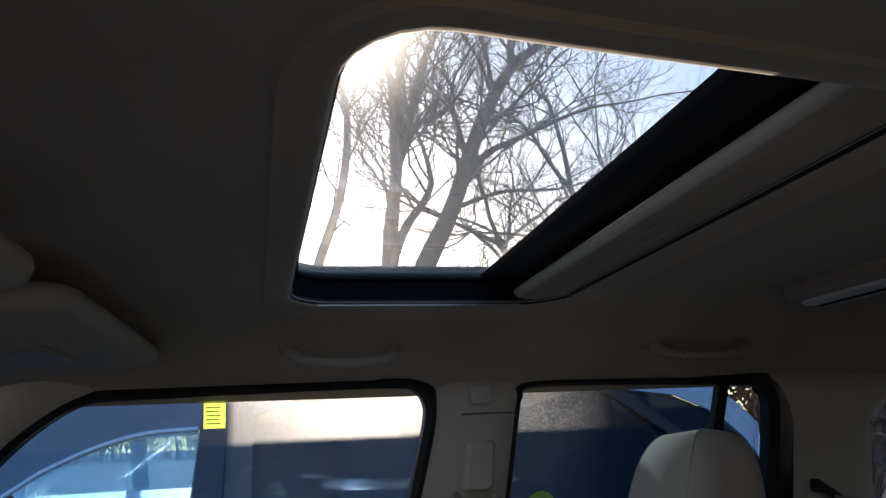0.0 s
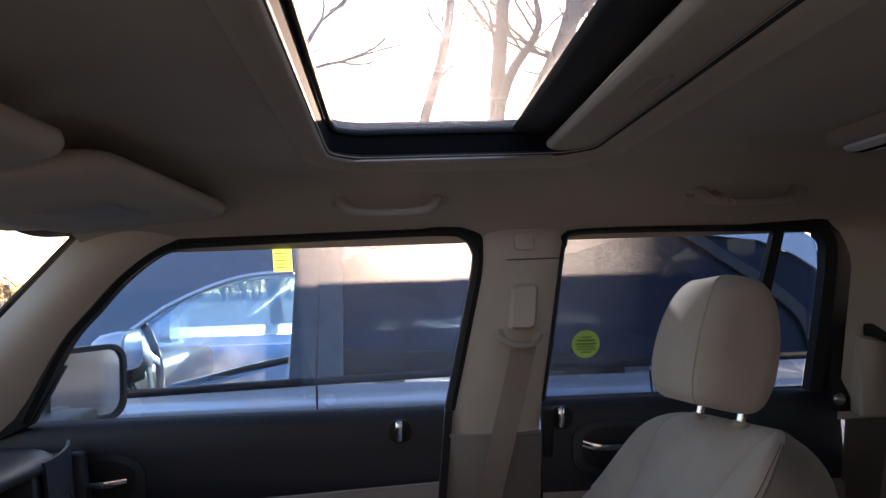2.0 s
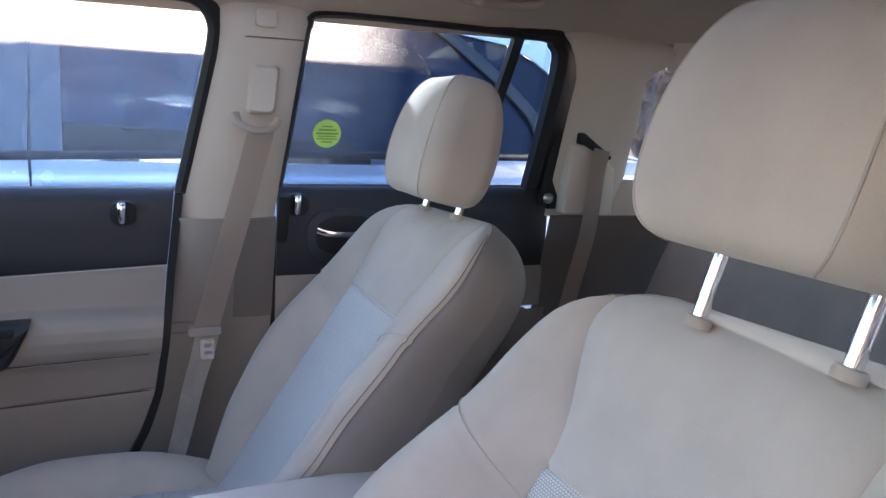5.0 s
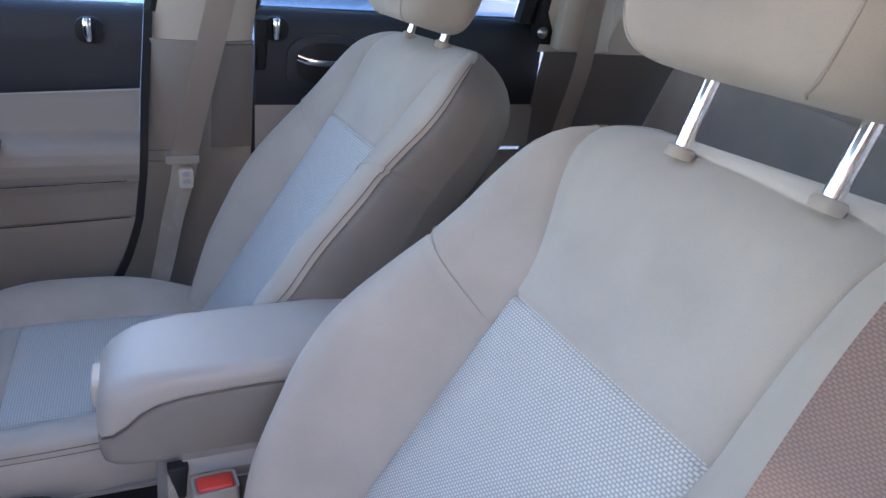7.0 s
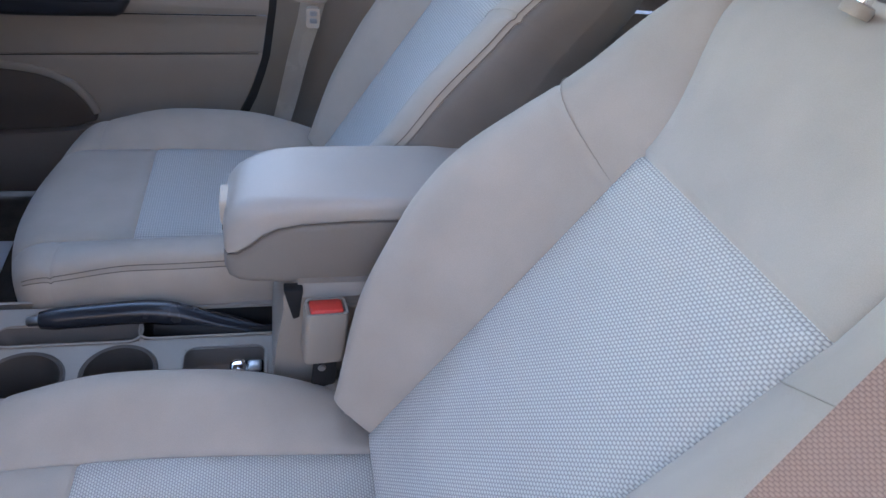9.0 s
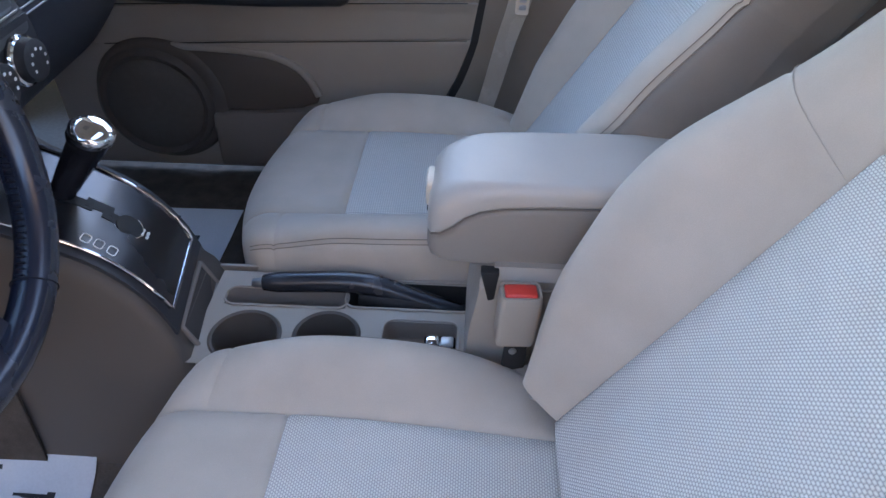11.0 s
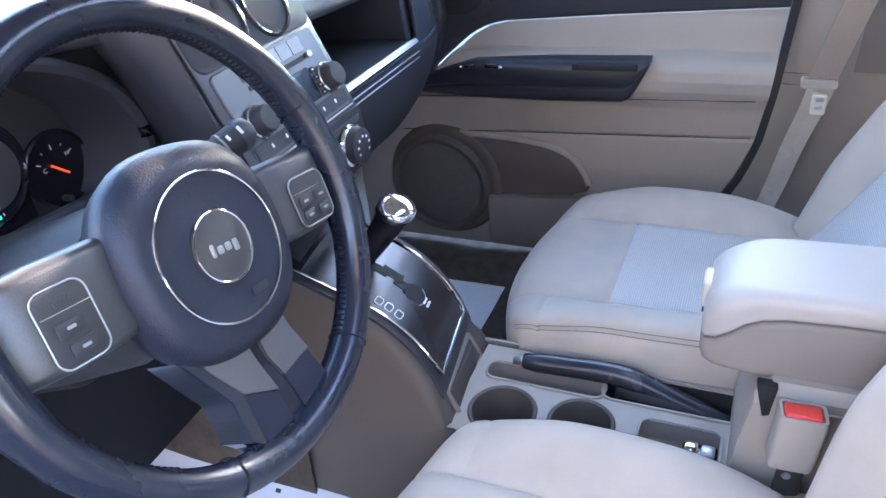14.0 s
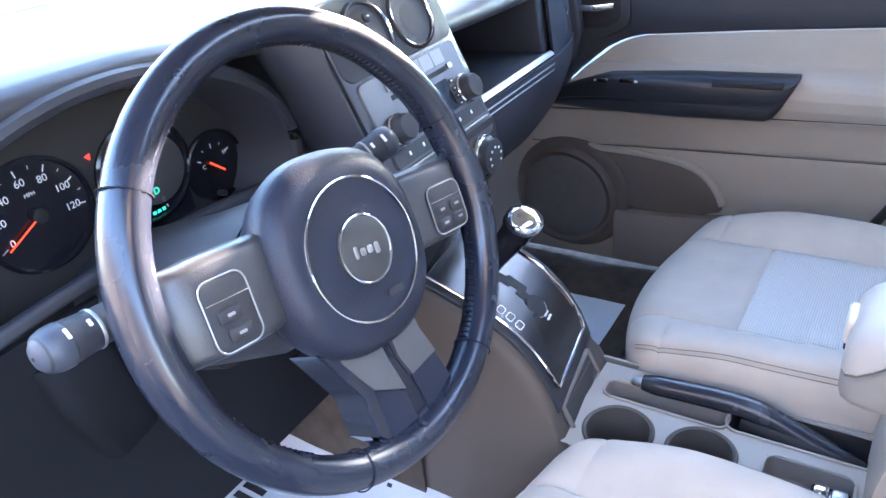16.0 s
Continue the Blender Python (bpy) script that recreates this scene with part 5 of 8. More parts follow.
tower = part("gear_tower", loft([tower_ring(x) for x in (-0.75, -0.60, -0.54, -0.50, -0.47, -0.44, -0.41, -0.385, -0.363, -0.345, -0.33, -0.317, -0.305, -0.294, -0.285, -0.278, -0.271, -0.263)] + [[(x + SKEW * 0.6 * q if q0 < 0 else x - SKEW * 0.6 * q, CY + q0 * q, h) for q0, q, h in [(-1, q, min(h, z)) for q, h in ((0.135, 0.40), (0.120, 0.52), (0.110, z - 0.03), (0.106, z - 0.016), (0.102, z - 0.008), (0.094, z))] + [(1, q, min(h, z)) for q, h in ((0.094, z), (0.102, z - 0.008), (0.106, z - 0.016), (0.110, z - 0.03), (0.120, 0.52), (0.135, 0.40))]] for x, z in ((-0.256, 0.636), (-0.248, 0.622), (-0.240, 0.606))], True, True), TOWER, console, "gear selector tower in console plastic toned down for shade", angle=50)


# Added dark carpet sheet; stands for the shade on the tower's footwell side.
part("tunnel_carpet", sheet(lambda u, v: (u, CY - 0.1385 + 0.028 * v - 0.004 * math.sin(math.pi * v), 0.40 + (0.30 + 0.10 * max(0.0, min(1.0, (-0.42 - u) / 0.2))) * v), steps(-0.98, -0.47, 16), steps(0, 1, 8), thick=0.004), CARPET, console, "dark carpet added on the tunnel side for footwell shade", angle=60)


def on_panel(x, y, d=0.0):
    e = 0.004
    t = Vector((2 * e, 0, panel_z(x + e) - panel_z(x - e))).normalized()
    nrm = Vector((-t.z, 0, t.x))
    return Vector((x - SKEW * y, CY + y, panel_z(x))) + nrm * d


def panel_patch(x0, x1, w0, w1, d, mat, name, label="", n=24, thick=0.004, parent=None):
    f = lambda u, v: on_panel(x0 + (x1 - x0) * u, (w0 + (w1 - w0) * u) * (2 * v - 1), d)
    return part(name, sheet(f, steps(0, 1, n), steps(0, 1, 10), thick=thick), mat, parent or console, label, angle=60)


panel_patch(-0.600, -0.2655, 0.0965, 0.090, 0.004, DARK, "plate_border", "black border of the selector plate", thick=0.008)
plate = panel_patch(-0.452, -0.2745, 0.0800, 0.0735, 0.0062, PLATE, "gear_plate", "brushed silver gear selector plate")
for sg in (-1, 1):
    part("bright_trim", sweep([on_panel(x, sg * (0.0812 - 0.0065 * (x + 0.452) / 0.1665), 0.0078) for x in steps(-0.56, -0.281, 30)] + [on_panel(-0.2765, sg * 0.0735, 0.0075), on_panel(-0.2740, sg * 0.0705, 0.0070)], disc(0.0021, 8), up=(-0.5, 0, 0.85)), CHROME, plate, "bright border line")
part("bright_trim", sweep([on_panel(-0.2735, y, 0.0070) for y in steps(-0.072, 0.072, 10)], disc(0.0021, 8), up=(-0.5, 0, 0.85)), CHROME, plate, "bright border line")
gs = bmesh.new()
for k, (x0, x1, yc) in enumerate(((-0.410, -0.362, 0.0015), (-0.371, -0.342, 0.007), (-0.351, -0.322, -0.002))):
    lo, hi = [[on_panel(x, yc + o, d + 0.0001 * k) for x, o in ((x0, -0.0085), (x1, -0.0085), (x1, 0.0085), (x0, 0.0085))] for d in (0.0058, 0.0074)]
    piece = loft([lo, hi], True, True)
    tmp = bpy.data.meshes.new("slot_piece")
    piece.to_mesh(tmp)
    gs.from_mesh(tmp)
    bpy.data.meshes.remove(tmp)
part("gear_slot", gs, BLACK, plate, "black stepped selector slot")
part("slot_end", spin([(0.0170, 0.0), (0.0170, 0.002), (0.001, 0.0022)], on_panel(-0.324, -0.002, 0.0058), (0.70, 0, 0.71), 28), BLACK, plate, "round end of the selector slot")
part("slot_lip", sweep([on_panel(-0.324, -0.002, 0.0072) + Vector((0.018 * math.cos(a) * 0.71, 0.018 * math.sin(a), -0.018 * math.cos(a) * 0.71)) for a in [radians(q) for q in range(-75, 76, 10)]], disc(0.0010, 6), up=(0.7, 0, 0.7)), CHROME, plate)
for k in range(3):
    c = on_panel(-0.356 + 0.0128 * k, -0.058, 0.0072)
    part("gear_letter_frame", sweep([c + Vector((a * 0.80, b, -a * 0.60)) for a, b in rrect(0.0105, 0.0135, 0.003, 3)], disc(0.0008, 5), closed=True, up=(-0.6, 0, 0.8)), WHITE, plate)
for k in range(4):
    c = on_panel(-0.311 + 0.0045 * (k // 2), -0.001 + 0.007 * (k % 2), 0.0072)
    part("gear_mark", box(c - Vector((0.0014, 0.0026, 0.0014)), c + Vector((0.0014, 0.0026, 0.0014)), 0), WHITE, plate)
panel_patch(-0.560, -0.462, 0.074, 0.074, 0.0066, PLATE, "tray_frame", "silver frame of the front tray")
panel_patch(-0.552, -0.470, 0.062, 0.062, 0.0085, BLACK, "front_tray", "dark tray ahead of the selector", thick=0.003)
# pocket in the rear face of the tower: flat plate, dark for recess shade
def rear_face(y, t, d=0.0):
    return Vector((-0.2655 + 0.022 * t - SKEW * 0.8 * y, CY + y, 0.656 - 0.046 * t)) + Vector((0.90, 0, 0.43)) * d


pocket_at = lambda k, d: [rear_face(a * k - 0.006, 0.5 + b * k, d) for a, b in rrect(0.128, 0.84, 0.02, 4)]
part("pocket_back", loft([pocket_at(0.97, 0.0015), pocket_at(0.93, 0.0022)], True, True), material("pocket_shade", (0.055, 0.047, 0.042), 0.7, vary=0.1, bump=0.2), console, "plate coloured dark for the shade of the pocket")
part("pocket_rim", sweep(pocket_at(1.0, 0.002), disc(0.0038, 8), closed=True, up=(0.9, 0, 0.43)), TAUPE, console)
lever = thing("gear_lever", (-0.345, CY, 0.73), "black gear lever with bright chrome cap", "gear lever")
lp = [Vector((-0.404, 0.016, 0.788)), Vector((-0.394, 0.020, 0.806)), Vector((-0.374, 0.027, 0.835)), Vector((-0.352, 0.033, 0.865)), Vector((-0.343, 0.032, 0.884))]
part("grip", sweep(curve(lp, 5), disc(0.021, 20), up=(0, 1, 0), sizes=[line_keys([(0, 0.62), (0.35, 0.80), (0.7, 1.05), (0.9, 1.22), (1, 1.12)], k / 20) for k in range(21)]), GLOSS, lever, "black grip", angle=60)
part("cap", spin([(0.0255, -0.006), (0.027, 0.0), (0.0265, 0.006), (0.021, 0.0105), (0.012, 0.0130), (0.001, 0.0137)], lp[-1] + Vector((0.003, 0, -0.002)), (Vector((0.38, -0.10, 0.92))), 32), CHROME, lever, "chrome cap", angle=60)

brake = thing("hand_brake", (0.0, 0.06, 0.6), "black parking brake lever with grey button", "brake lever")
bp = [(-0.178, 0.060, 0.6300), (-0.12, 0.060, 0.6345), (-0.055, 0.059, 0.6385), (-0.010, 0.057, 0.633), (0.05, 0.053, 0.612), (0.12, 0.050, 0.590)]
part("grip", sweep(curve(bp, 6), rrect(0.030, 0.030, 0.013, 5), sizes=[line_keys([(0, 0.72), (0.06, 0.92), (0.4, 1.0), (0.55, 1.05), (0.75, 0.95), (1, 0.9)], k / 30) for k in range(31)]), GRIP, brake, "black ribbed grip", angle=60)
part("button", spin([(0.0065, 0.0), (0.0065, 0.016), (0.005, 0.0185), (0.001, 0.019)], (-0.176, 0.060, 0.6300), (-1, 0.0, -0.08), 18), STEEL, brake, "grey release button")
part("boot", sweep(curve([(-0.040, 0.058, 0.618), (0.02, 0.056, 0.610), (0.10, 0.050, 0.594)], 6), rrect(0.040, 0.036, 0.014, 4), sizes=[0.7 + 0.4 * math.sin(math.pi * k / 12) for k in range(13)]), BLACK, brake, "black boot")

arm = thing("armrest", (0.25, CY, 0.75), "padded beige vinyl centre armrest with pale latch", "armrest")
def arm_ring(x, top, bot, hw, r):
    return [(x, CY + a, (top + bot) / 2 + b) for a, b in rrect(2 * hw, top - bot, r, 6)]
def lid_ring(x, top, bot, hw, r):
    """Rounded above, with a crisp lower edge."""
    up, low = rrect(2 * hw, top - bot, r, 6), rrect(2 * hw, top - bot, min(r, 0.007), 6)
    return [(x, CY + a, (top + bot) / 2 + b) for a, b in up[:14] + low[14:]]


LID = [(0.064, 0.826, 0.812, 0.030, 0.006), (0.065, 0.838, 0.808, 0.046, 0.014), (0.069, 0.853, 0.808, 0.055, 0.021), (0.080, 0.867, 0.813, 0.0610, 0.026), (0.094, 0.875, 0.824, 0.0635, 0.0255), (0.108, 0.879, 0.838, 0.0648, 0.0200), (0.124, 0.8815, 0.847, 0.0655, 0.0170), (0.150, 0.8830, 0.8525, 0.0660, 0.0152), (0.20, 0.8840, 0.8560, 0.0660, 0.0138), (0.35, 0.885, 0.8585, 0.0660, 0.0130), (0.46, 0.882, 0.857, 0.0650, 0.0124), (0.478, 0.876, 0.858, 0.060, 0.0088)]
part("lid", loft([lid_ring(*q) for q in LID], True, True), material("armrest_vinyl", (0.445, 0.405, 0.358), 0.38, vary=0.05, scale=8, grain=1100, bump=0.3), arm, "padded beige lid", angle=60)
part("lid_joint", sweep([(x, CY - h + 0.0006, b + 0.0012) for x, t, b, h, r in LID[2:-1]], disc(0.0011, 6), up=(0, 1, 0)), SEAM, arm)
TRAY = [(0.0640, 0.806, 0.800, 0.030, 0.002), (0.0645, 0.808, 0.784, 0.046, 0.008), (0.069, 0.808, 0.775, 0.0545, 0.011), (0.080, 0.813, 0.7715, 0.0600, 0.012), (0.094, 0.824, 0.7700, 0.0620, 0.012), (0.108, 0.838, 0.7700, 0.0632, 0.012), (0.124, 0.847, 0.7700, 0.0638, 0.010), (0.15, 0.853, 0.7705, 0.0642, 0.010), (0.20, 0.857, 0.771, 0.0642, 0.010), (0.47, 0.858, 0.773, 0.0642, 0.010), (0.480, 0.853, 0.785, 0.058, 0.010)]
# Tray plastic darkened for the shade below the lid.
part("tray", loft([arm_ring(*q) for q in TRAY], True, True), material("shaded_armrest_plastic", (0.265, 0.235, 0.205), 0.5, vary=0.06, scale=5, grain=1300, bump=0.35, spec=0.4), arm, "beige plastic tray toned down for shade", angle=60)
part("latch", loft([[(x, CY + 0.004 + a, 0.836 + b) for a, b in rrect(w, h, 0.006, 4)] for x, w, h in ((0.085, 0.042, 0.036), (0.0625, 0.040, 0.034), (0.0605, 0.036, 0.030))], True, True), CREAM, arm, "pale latch")
part("latch_mouth", box((0.0615, CY - 0.016, 0.8125), (0.075, CY + 0.024, 0.8185), 0.002), BLACK, arm, "dark finger gap under the latch")

def buckle(name, at, lean, label):
    b = thing(name, at, label, "seat belt buckle", "seat belt buckles")
    at = Vector(at)
    up = Vector((0.05, 0.02, 1)).normalized()
    fx = Vector((1, 0.10, -0.05)).normalized()
    fy = up.cross(fx)
    R = lambda w, d, z, r: [at + up * z + fx * a + fy * c for a, c in rrect(w, d, r, 4)]
    part("housing", loft([R(0.044, 0.026, 0.0, 0.006), R(0.047, 0.030, 0.008, 0.006), R(0.047, 0.031, 0.068, 0.006), R(0.045, 0.030, 0.074, 0.006), R(0.040, 0.025, 0.074, 0.004), R(0.039, 0.024, 0.070, 0.004)], True, True), BEIGE, b, "beige buckle housing")
    part("release_button", loft([R(0.036, 0.0215, 0.066, 0.003), R(0.036, 0.0215, 0.0735, 0.003), R(0.032, 0.018, 0.0755, 0.003)], True, True), RED, b, "red release button")
    part("stalk", loft([[at + up * z + fx * (a + 0.004) + fy * c for a, c in rrect(w, 0.008, 0.003, 2)] for z, w in ((-0.13, 0.030), (-0.03, 0.028), (0.006, 0.026))], True, True), BLACK, b, "black buckle strap")
    part("rivet", spin([(0.005, 0.0), (0.004, 0.002), (0.001, 0.0025)], at + up * -0.016 + fy * -0.0045, -fy, 12), STEEL, b)


buckle("driver_buckle", (0.170, -0.104, 0.708), 0, "beige seat belt buckle with red button by the driver's seat")
part("rail_cover", loft([[(x, -0.128 + a, z + b) for a, b in rrect(0.055, 0.014, 0.004, 2)] for x, z in ((0.10, 0.640), (0.16, 0.650), (0.24, 0.668))], True, True), BEIGE, console, "beige rail cover beside the seat")

# ---- paper floor mats ----
def paper(name, x0, x1, y0, y1, bars):
    m = thing(name, ((x0 + x1) / 2, (y0 + y1) / 2, 0.41), "white paper floor mat with dark dealer printing", "floor mat", "paper floor mats")
    h = lambda x, y: floor_z(x, y) + 0.006 + 0.010 * max(0, noise.noise((x * 7, y * 7, 3)))
    part("sheet", sheet(lambda u, v: (u, v, h(u, v)), steps(x0, x1, 26), steps(y0, y1, 18), thick=0.0008), PAPER, m)
    for bx0, bx1, by0, by1 in bars:
        part("print_bar", sheet(lambda u, v: (u, v, h(u, v) + 0.0016), steps(bx0, bx1, 5), steps(by0, by1, 4)), INK, m)


bars = []
for k in range(5):
    yy = -0.50 + 0.060 * k
    bars += [(-0.885, -0.815, yy, yy + 0.014), (-0.885, -0.815, yy + 0.028, yy + 0.042), (-0.885, -0.872, yy, yy + 0.042), (-0.79, -0.74, yy, yy + 0.013), (-0.79, -0.74, yy + 0.022, yy + 0.035)]
bars += [(-0.545, -0.480, -0.150, -0.138), (-0.545, -0.535, -0.138, -0.118), (-0.520, -0.470, -0.108, -0.098), (-0.510, -0.462, -0.172, -0.160), (-0.462, -0.450, -0.172, -0.150)]
paper("floor_mat", -0.98, -0.40, -0.58, -0.075, bars)
pb = [(-0.47, -0.44, 0.42, 0.44), (-0.50, -0.47, 0.45, 0.465), (-0.47, -0.445, 0.40, 0.41), (-0.52, -0.50, 0.49, 0.50)]
paper("floor_mat", -0.95, -0.375, 0.135, 0.53, pb)

# ---- dashboard ----
dash = thing("dashboard", (-0.8, 0, 0.9), "dark grained plastic dashboard with hooded instrument cluster", "dashboard")
TOPZ = [(-0.70, 1.06), (-0.63, 1.10), (-0.585, 1.165), (-0.54, 1.192), (-0.43, 1.203), (-0.30, 1.200), (-0.19, 1.188), (-0.13, 1.186), (0.085, 1.186), (0.125, 1.165), (0.155, 1.126), (0.30, 1.118), (0.50, 1.110), (0.70, 1.085)]
EDGE = [(-0.70, -0.62), (-0.56, -0.60), (-0.20, -0.595), (-0.13, -0.56), (-0.10, -0.520), (0.09, -0.520), (0.13, -0.515), (0.50, -0.515), (0.62, -0.56), (0.70, -0.62)]


def dash_top(u, v):
    z, e = lerp_keys(TOPZ, u), lerp_keys(EDGE, u)
    prof = [(-1.17, 1.045), (-1.05, 1.045 + (z - 1.045) * 0.55), (-0.92, 1.045 + (z - 1.045) * 0.85), (-0.78, z - 0.004), (e - 0.06, z), (e - 0.02, z - 0.003), (e - 0.005, z - 0.010), (e, z - 0.020), (e - 0.006, z - 0.030), (e - 0.03, z - 0.036), (e - 0.12, z - 0.040)]
    p = prof[v]
    return (p[0], u, p[1])


part("top_pad", sheet(dash_top, steps(-0.70, 0.70, 84), range(11), thick=0.006), DASH, dash, "dark grained dash top pad", angle=60)
# driver's hood cavity
part("hood_wall", sheet(lambda u, v: (-0.60 - 0.10 * v, -0.35 + (0.242 - 0.03 * v) * math.cos(u), 1.03 + (0.145 - 0.02 * v) * max(-0.55, math.sin(u))), [radians(a) for a in range(-40, 221, 10)], steps(0, 1, 5), thick=0.004), DASH, dash, "inner wall of the instrument hood", angle=60)
part("hood_rim", sweep([(-0.598, -0.35 + 0.246 * math.cos(radians(a)), 1.03 + 0.149 * max(-0.5, math.sin(radians(a)))) for a in range(-36, 217, 6)], disc(0.010, 8)), DASH, dash, "hood lip")
FA = [Vector(p) for p in ((-0.600, -0.150, 1.186), (-0.600, -0.128, 1.145), (-0.600, -0.108, 1.10), (-0.600, -0.088, 1.036), (-0.600, -0.072, 0.983), (-0.605, -0.065, 0.93))]
FB = [Vector(p) for p in ((-0.520, -0.121, 1.196), (-0.500, -0.1215, 1.15), (-0.480, -0.122, 1.10), (-0.455, -0.122, 1.04), (-0.428, -0.122, 0.985), (-0.44, -0.122, 0.90))]
fa, fb = curve(FA, 4), curve(FB, 4)


def flank(u, v):
    p = fa[v].lerp(fb[v], u)
    p.y -= 0.014 * math.sin(math.pi * u)
    p.z += 0.006 * math.sin(math.pi * u)
    return p


part("side_fascia", sheet(flank, steps(0, 1, 12), range(len(fa)), thick=0.005), DASH, dash, "dark fascia beside the stack", angle=60)
part("fascia_joint", sweep([flank(0.52, v) + Vector((0, -0.0035, 0.001)) for v in range(len(fa) - 2)], disc(0.0018, 6), up=(1, 0, 0)), BLACK, dash)
part("hood_line", sweep([p + Vector((0.004, -0.004, 0)) for p in fa], disc(0.0022, 6), up=(1, 0, 0)), SILVER, dash, "thin pale edge line")
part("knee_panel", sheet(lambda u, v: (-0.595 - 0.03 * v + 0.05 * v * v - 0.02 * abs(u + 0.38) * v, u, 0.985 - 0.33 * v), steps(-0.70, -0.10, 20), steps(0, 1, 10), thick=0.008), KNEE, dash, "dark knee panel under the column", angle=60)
part("knee_trim", sweep([(-0.592, y, 0.985 + 0.02 * math.cos((y + 0.38) * 6)) for y in steps(-0.68, -0.11, 20)], rrect(0.014, 0.016, 0.005, 3)), DASH, dash)
# passenger fascia: open shelf, bright lip and glove box
part("shelf_floor", box((-0.72, 0.150, 0.972), (-0.507, 0.478, 0.980), 0.002), DARK, dash, "open shelf floor")
part("shelf_back", box((-0.735, 0.140, 0.97), (-0.715, 0.485, 1.11), 0.003), BLACK, dash)
part("shelf_side", prism([(-0.73, 0.972), (-0.515, 0.972), (-0.520, 1.10), (-0.73, 1.10)], "y", 0.128, 0.152, 0.004), DASH, dash)
part("shelf_side", prism([(-0.73, 0.972), (-0.515, 0.972), (-0.525, 1.10), (-0.73, 1.10)], "y", 0.470, 0.500, 0.006), DASH, dash)
part("shelf_divider", prism([(-0.72, 0.982), (-0.62, 0.982), (-0.66, 1.02), (-0.72, 1.03)], "y", 0.285, 0.290, 0.001), DARK, dash)
part("bright_lip", sheet(lambda u, v: (-0.509 + 0.009 * v, u, 0.9815 - 0.008 * v * v), steps(0.152, 0.488, 12), steps(0, 1, 4), thick=0.003), SILVER, dash, "satin silver shelf lip")
for z0, x0 in ((0.9590, -0.4958), (0.9480, -0.4968)):
    part("bright_line", sweep([(x0, 0.165, z0), (x0, 0.32, z0), (x0, 0.478, z0)], rrect(0.0016, 0.0026, 0.0005, 1)), SILVER, dash, "thin bright line on the glove box")
part("glove_box", sheet(lambda u, v: (-0.502 - 0.005 * v - 0.085 * v * v - 0.05 * max(0, (u - 0.48) / 0.2) ** 2, u, 0.970 - 0.185 * v), steps(0.115, 0.655, 20), steps(0, 1, 12), thick=0.006), DASH, dash, "dark glove box lid", angle=60)
part("underside", sheet(lambda u, v: (-0.607 - 0.40 * v, u, 0.835 - 0.05 * v), steps(0.115, 0.655, 8), steps(0, 1, 4), thick=0.006), DASH, dash)
for z in (0.951, 0.938):
    part("pinstripe", sweep([(-0.5015 - 0.005 * (0.970 - z) / 0.135 - 0.10 * ((0.970 - z) / 0.135) ** 2 + 0.003, y, z - 0.010 * (y - 0.22)) for y in steps(0.218, 0.488, 10)], rrect(0.0022, 0.0030, 0.0006, 1)), SILVER, dash, "thin silver stripe")
part("badge_bar", box((-0.5015, 0.445, 0.958), (-0.4995, 0.478, 0.963), 0.0005, 1), GREY_MARK, dash)
part("end_panel", prism([(-1.0, 0.80), (-0.56, 0.84), (-0.52, 0.97), (-0.53, 1.08), (-1.0, 1.05)], "y", 0.655, 0.685, 0.01, 3), DASH, dash)
part("fascia_outer", sheet(lambda u, v: (-0.513 - 0.055 * ((u - 0.49) / 0.2) ** 2 - 0.012 * (v - 0.5), u, 0.965 + 0.135 * v), steps(0.49, 0.67, 10), steps(0, 1, 6), thick=0.006), DASH, dash, angle=60)


VENT_GREY = material("vent_grey", (0.085, 0.085, 0.088), 0.6, vary=0.1, spec=0.3)


def round_vent(name, c, axis, r, closed):
    c, axis = Vector(c), Vector(axis).normalized()
    v = part(name, spin([(r * 1.12, -0.012), (r * 1.12, 0.001), (r * 1.05, 0.0045), (r * 0.97, 0.002), (r * 0.94, -0.006), (0.001, -0.008)], c, axis, 40), DARK, dash, "round dark air vent")
    part("bright_ring", spin([(r * 1.045, 0.0030), (r * 1.055, 0.0055), (r * 1.01, 0.0060), (r * 0.985, 0.0035)], c, axis, 40, hollow=True), CHROME, v, "thin bright ring")
    part("louvre_disc", spin([(r * 0.92, -0.006), (r * 0.90, -0.001), (r * 0.80, 0.001), (r * 0.4, 0.0015), (0.001, 0.0015)], c, axis, 36), VENT_GREY, v, "grey closed vent disc")
    part("knob", spin([(r * 0.17, 0.001), (r * 0.17, 0.004), (r * 0.13, 0.005), (0.001, 0.005)], c + Vector((0, 0, r * 0.5 if closed == 1 else -r * 0.5)), axis, 16), DARK, v)


VA = (0.915, 0, 0.40)
round_vent("air_vent", (-0.497, -0.043, 1.152), VA, 0.0385, 1)
round_vent("air_vent", (-0.497, 0.048, 1.150), VA, 0.0385, 2)
round_vent("air_vent", (-0.532, 0.548, 1.018), (0.95, -0.28, 0.1), 0.040, 2)
round_vent("air_vent", (-0.612, -0.560, 1.03), (0.95, 0.28, 0.1), 0.036, 2)

# ---- centre stack ----
stack = thing("centre_stack", (-0.47, 0.01, 1.0), "silver centre stack with radio and climate knobs", "car stereo")


def st(y, z, d=0.0):
    """A point on the leaning face of the stack."""
    return Vector((-0.455 - 0.43 * (z - 1.05), y, z)) + Vector((0.919, 0, 0.395)) * d


SY, SZ, SN = Vector((0, 1, 0)), Vector((-0.395, 0, 0.919)), Vector((0.919, 0, 0.395))


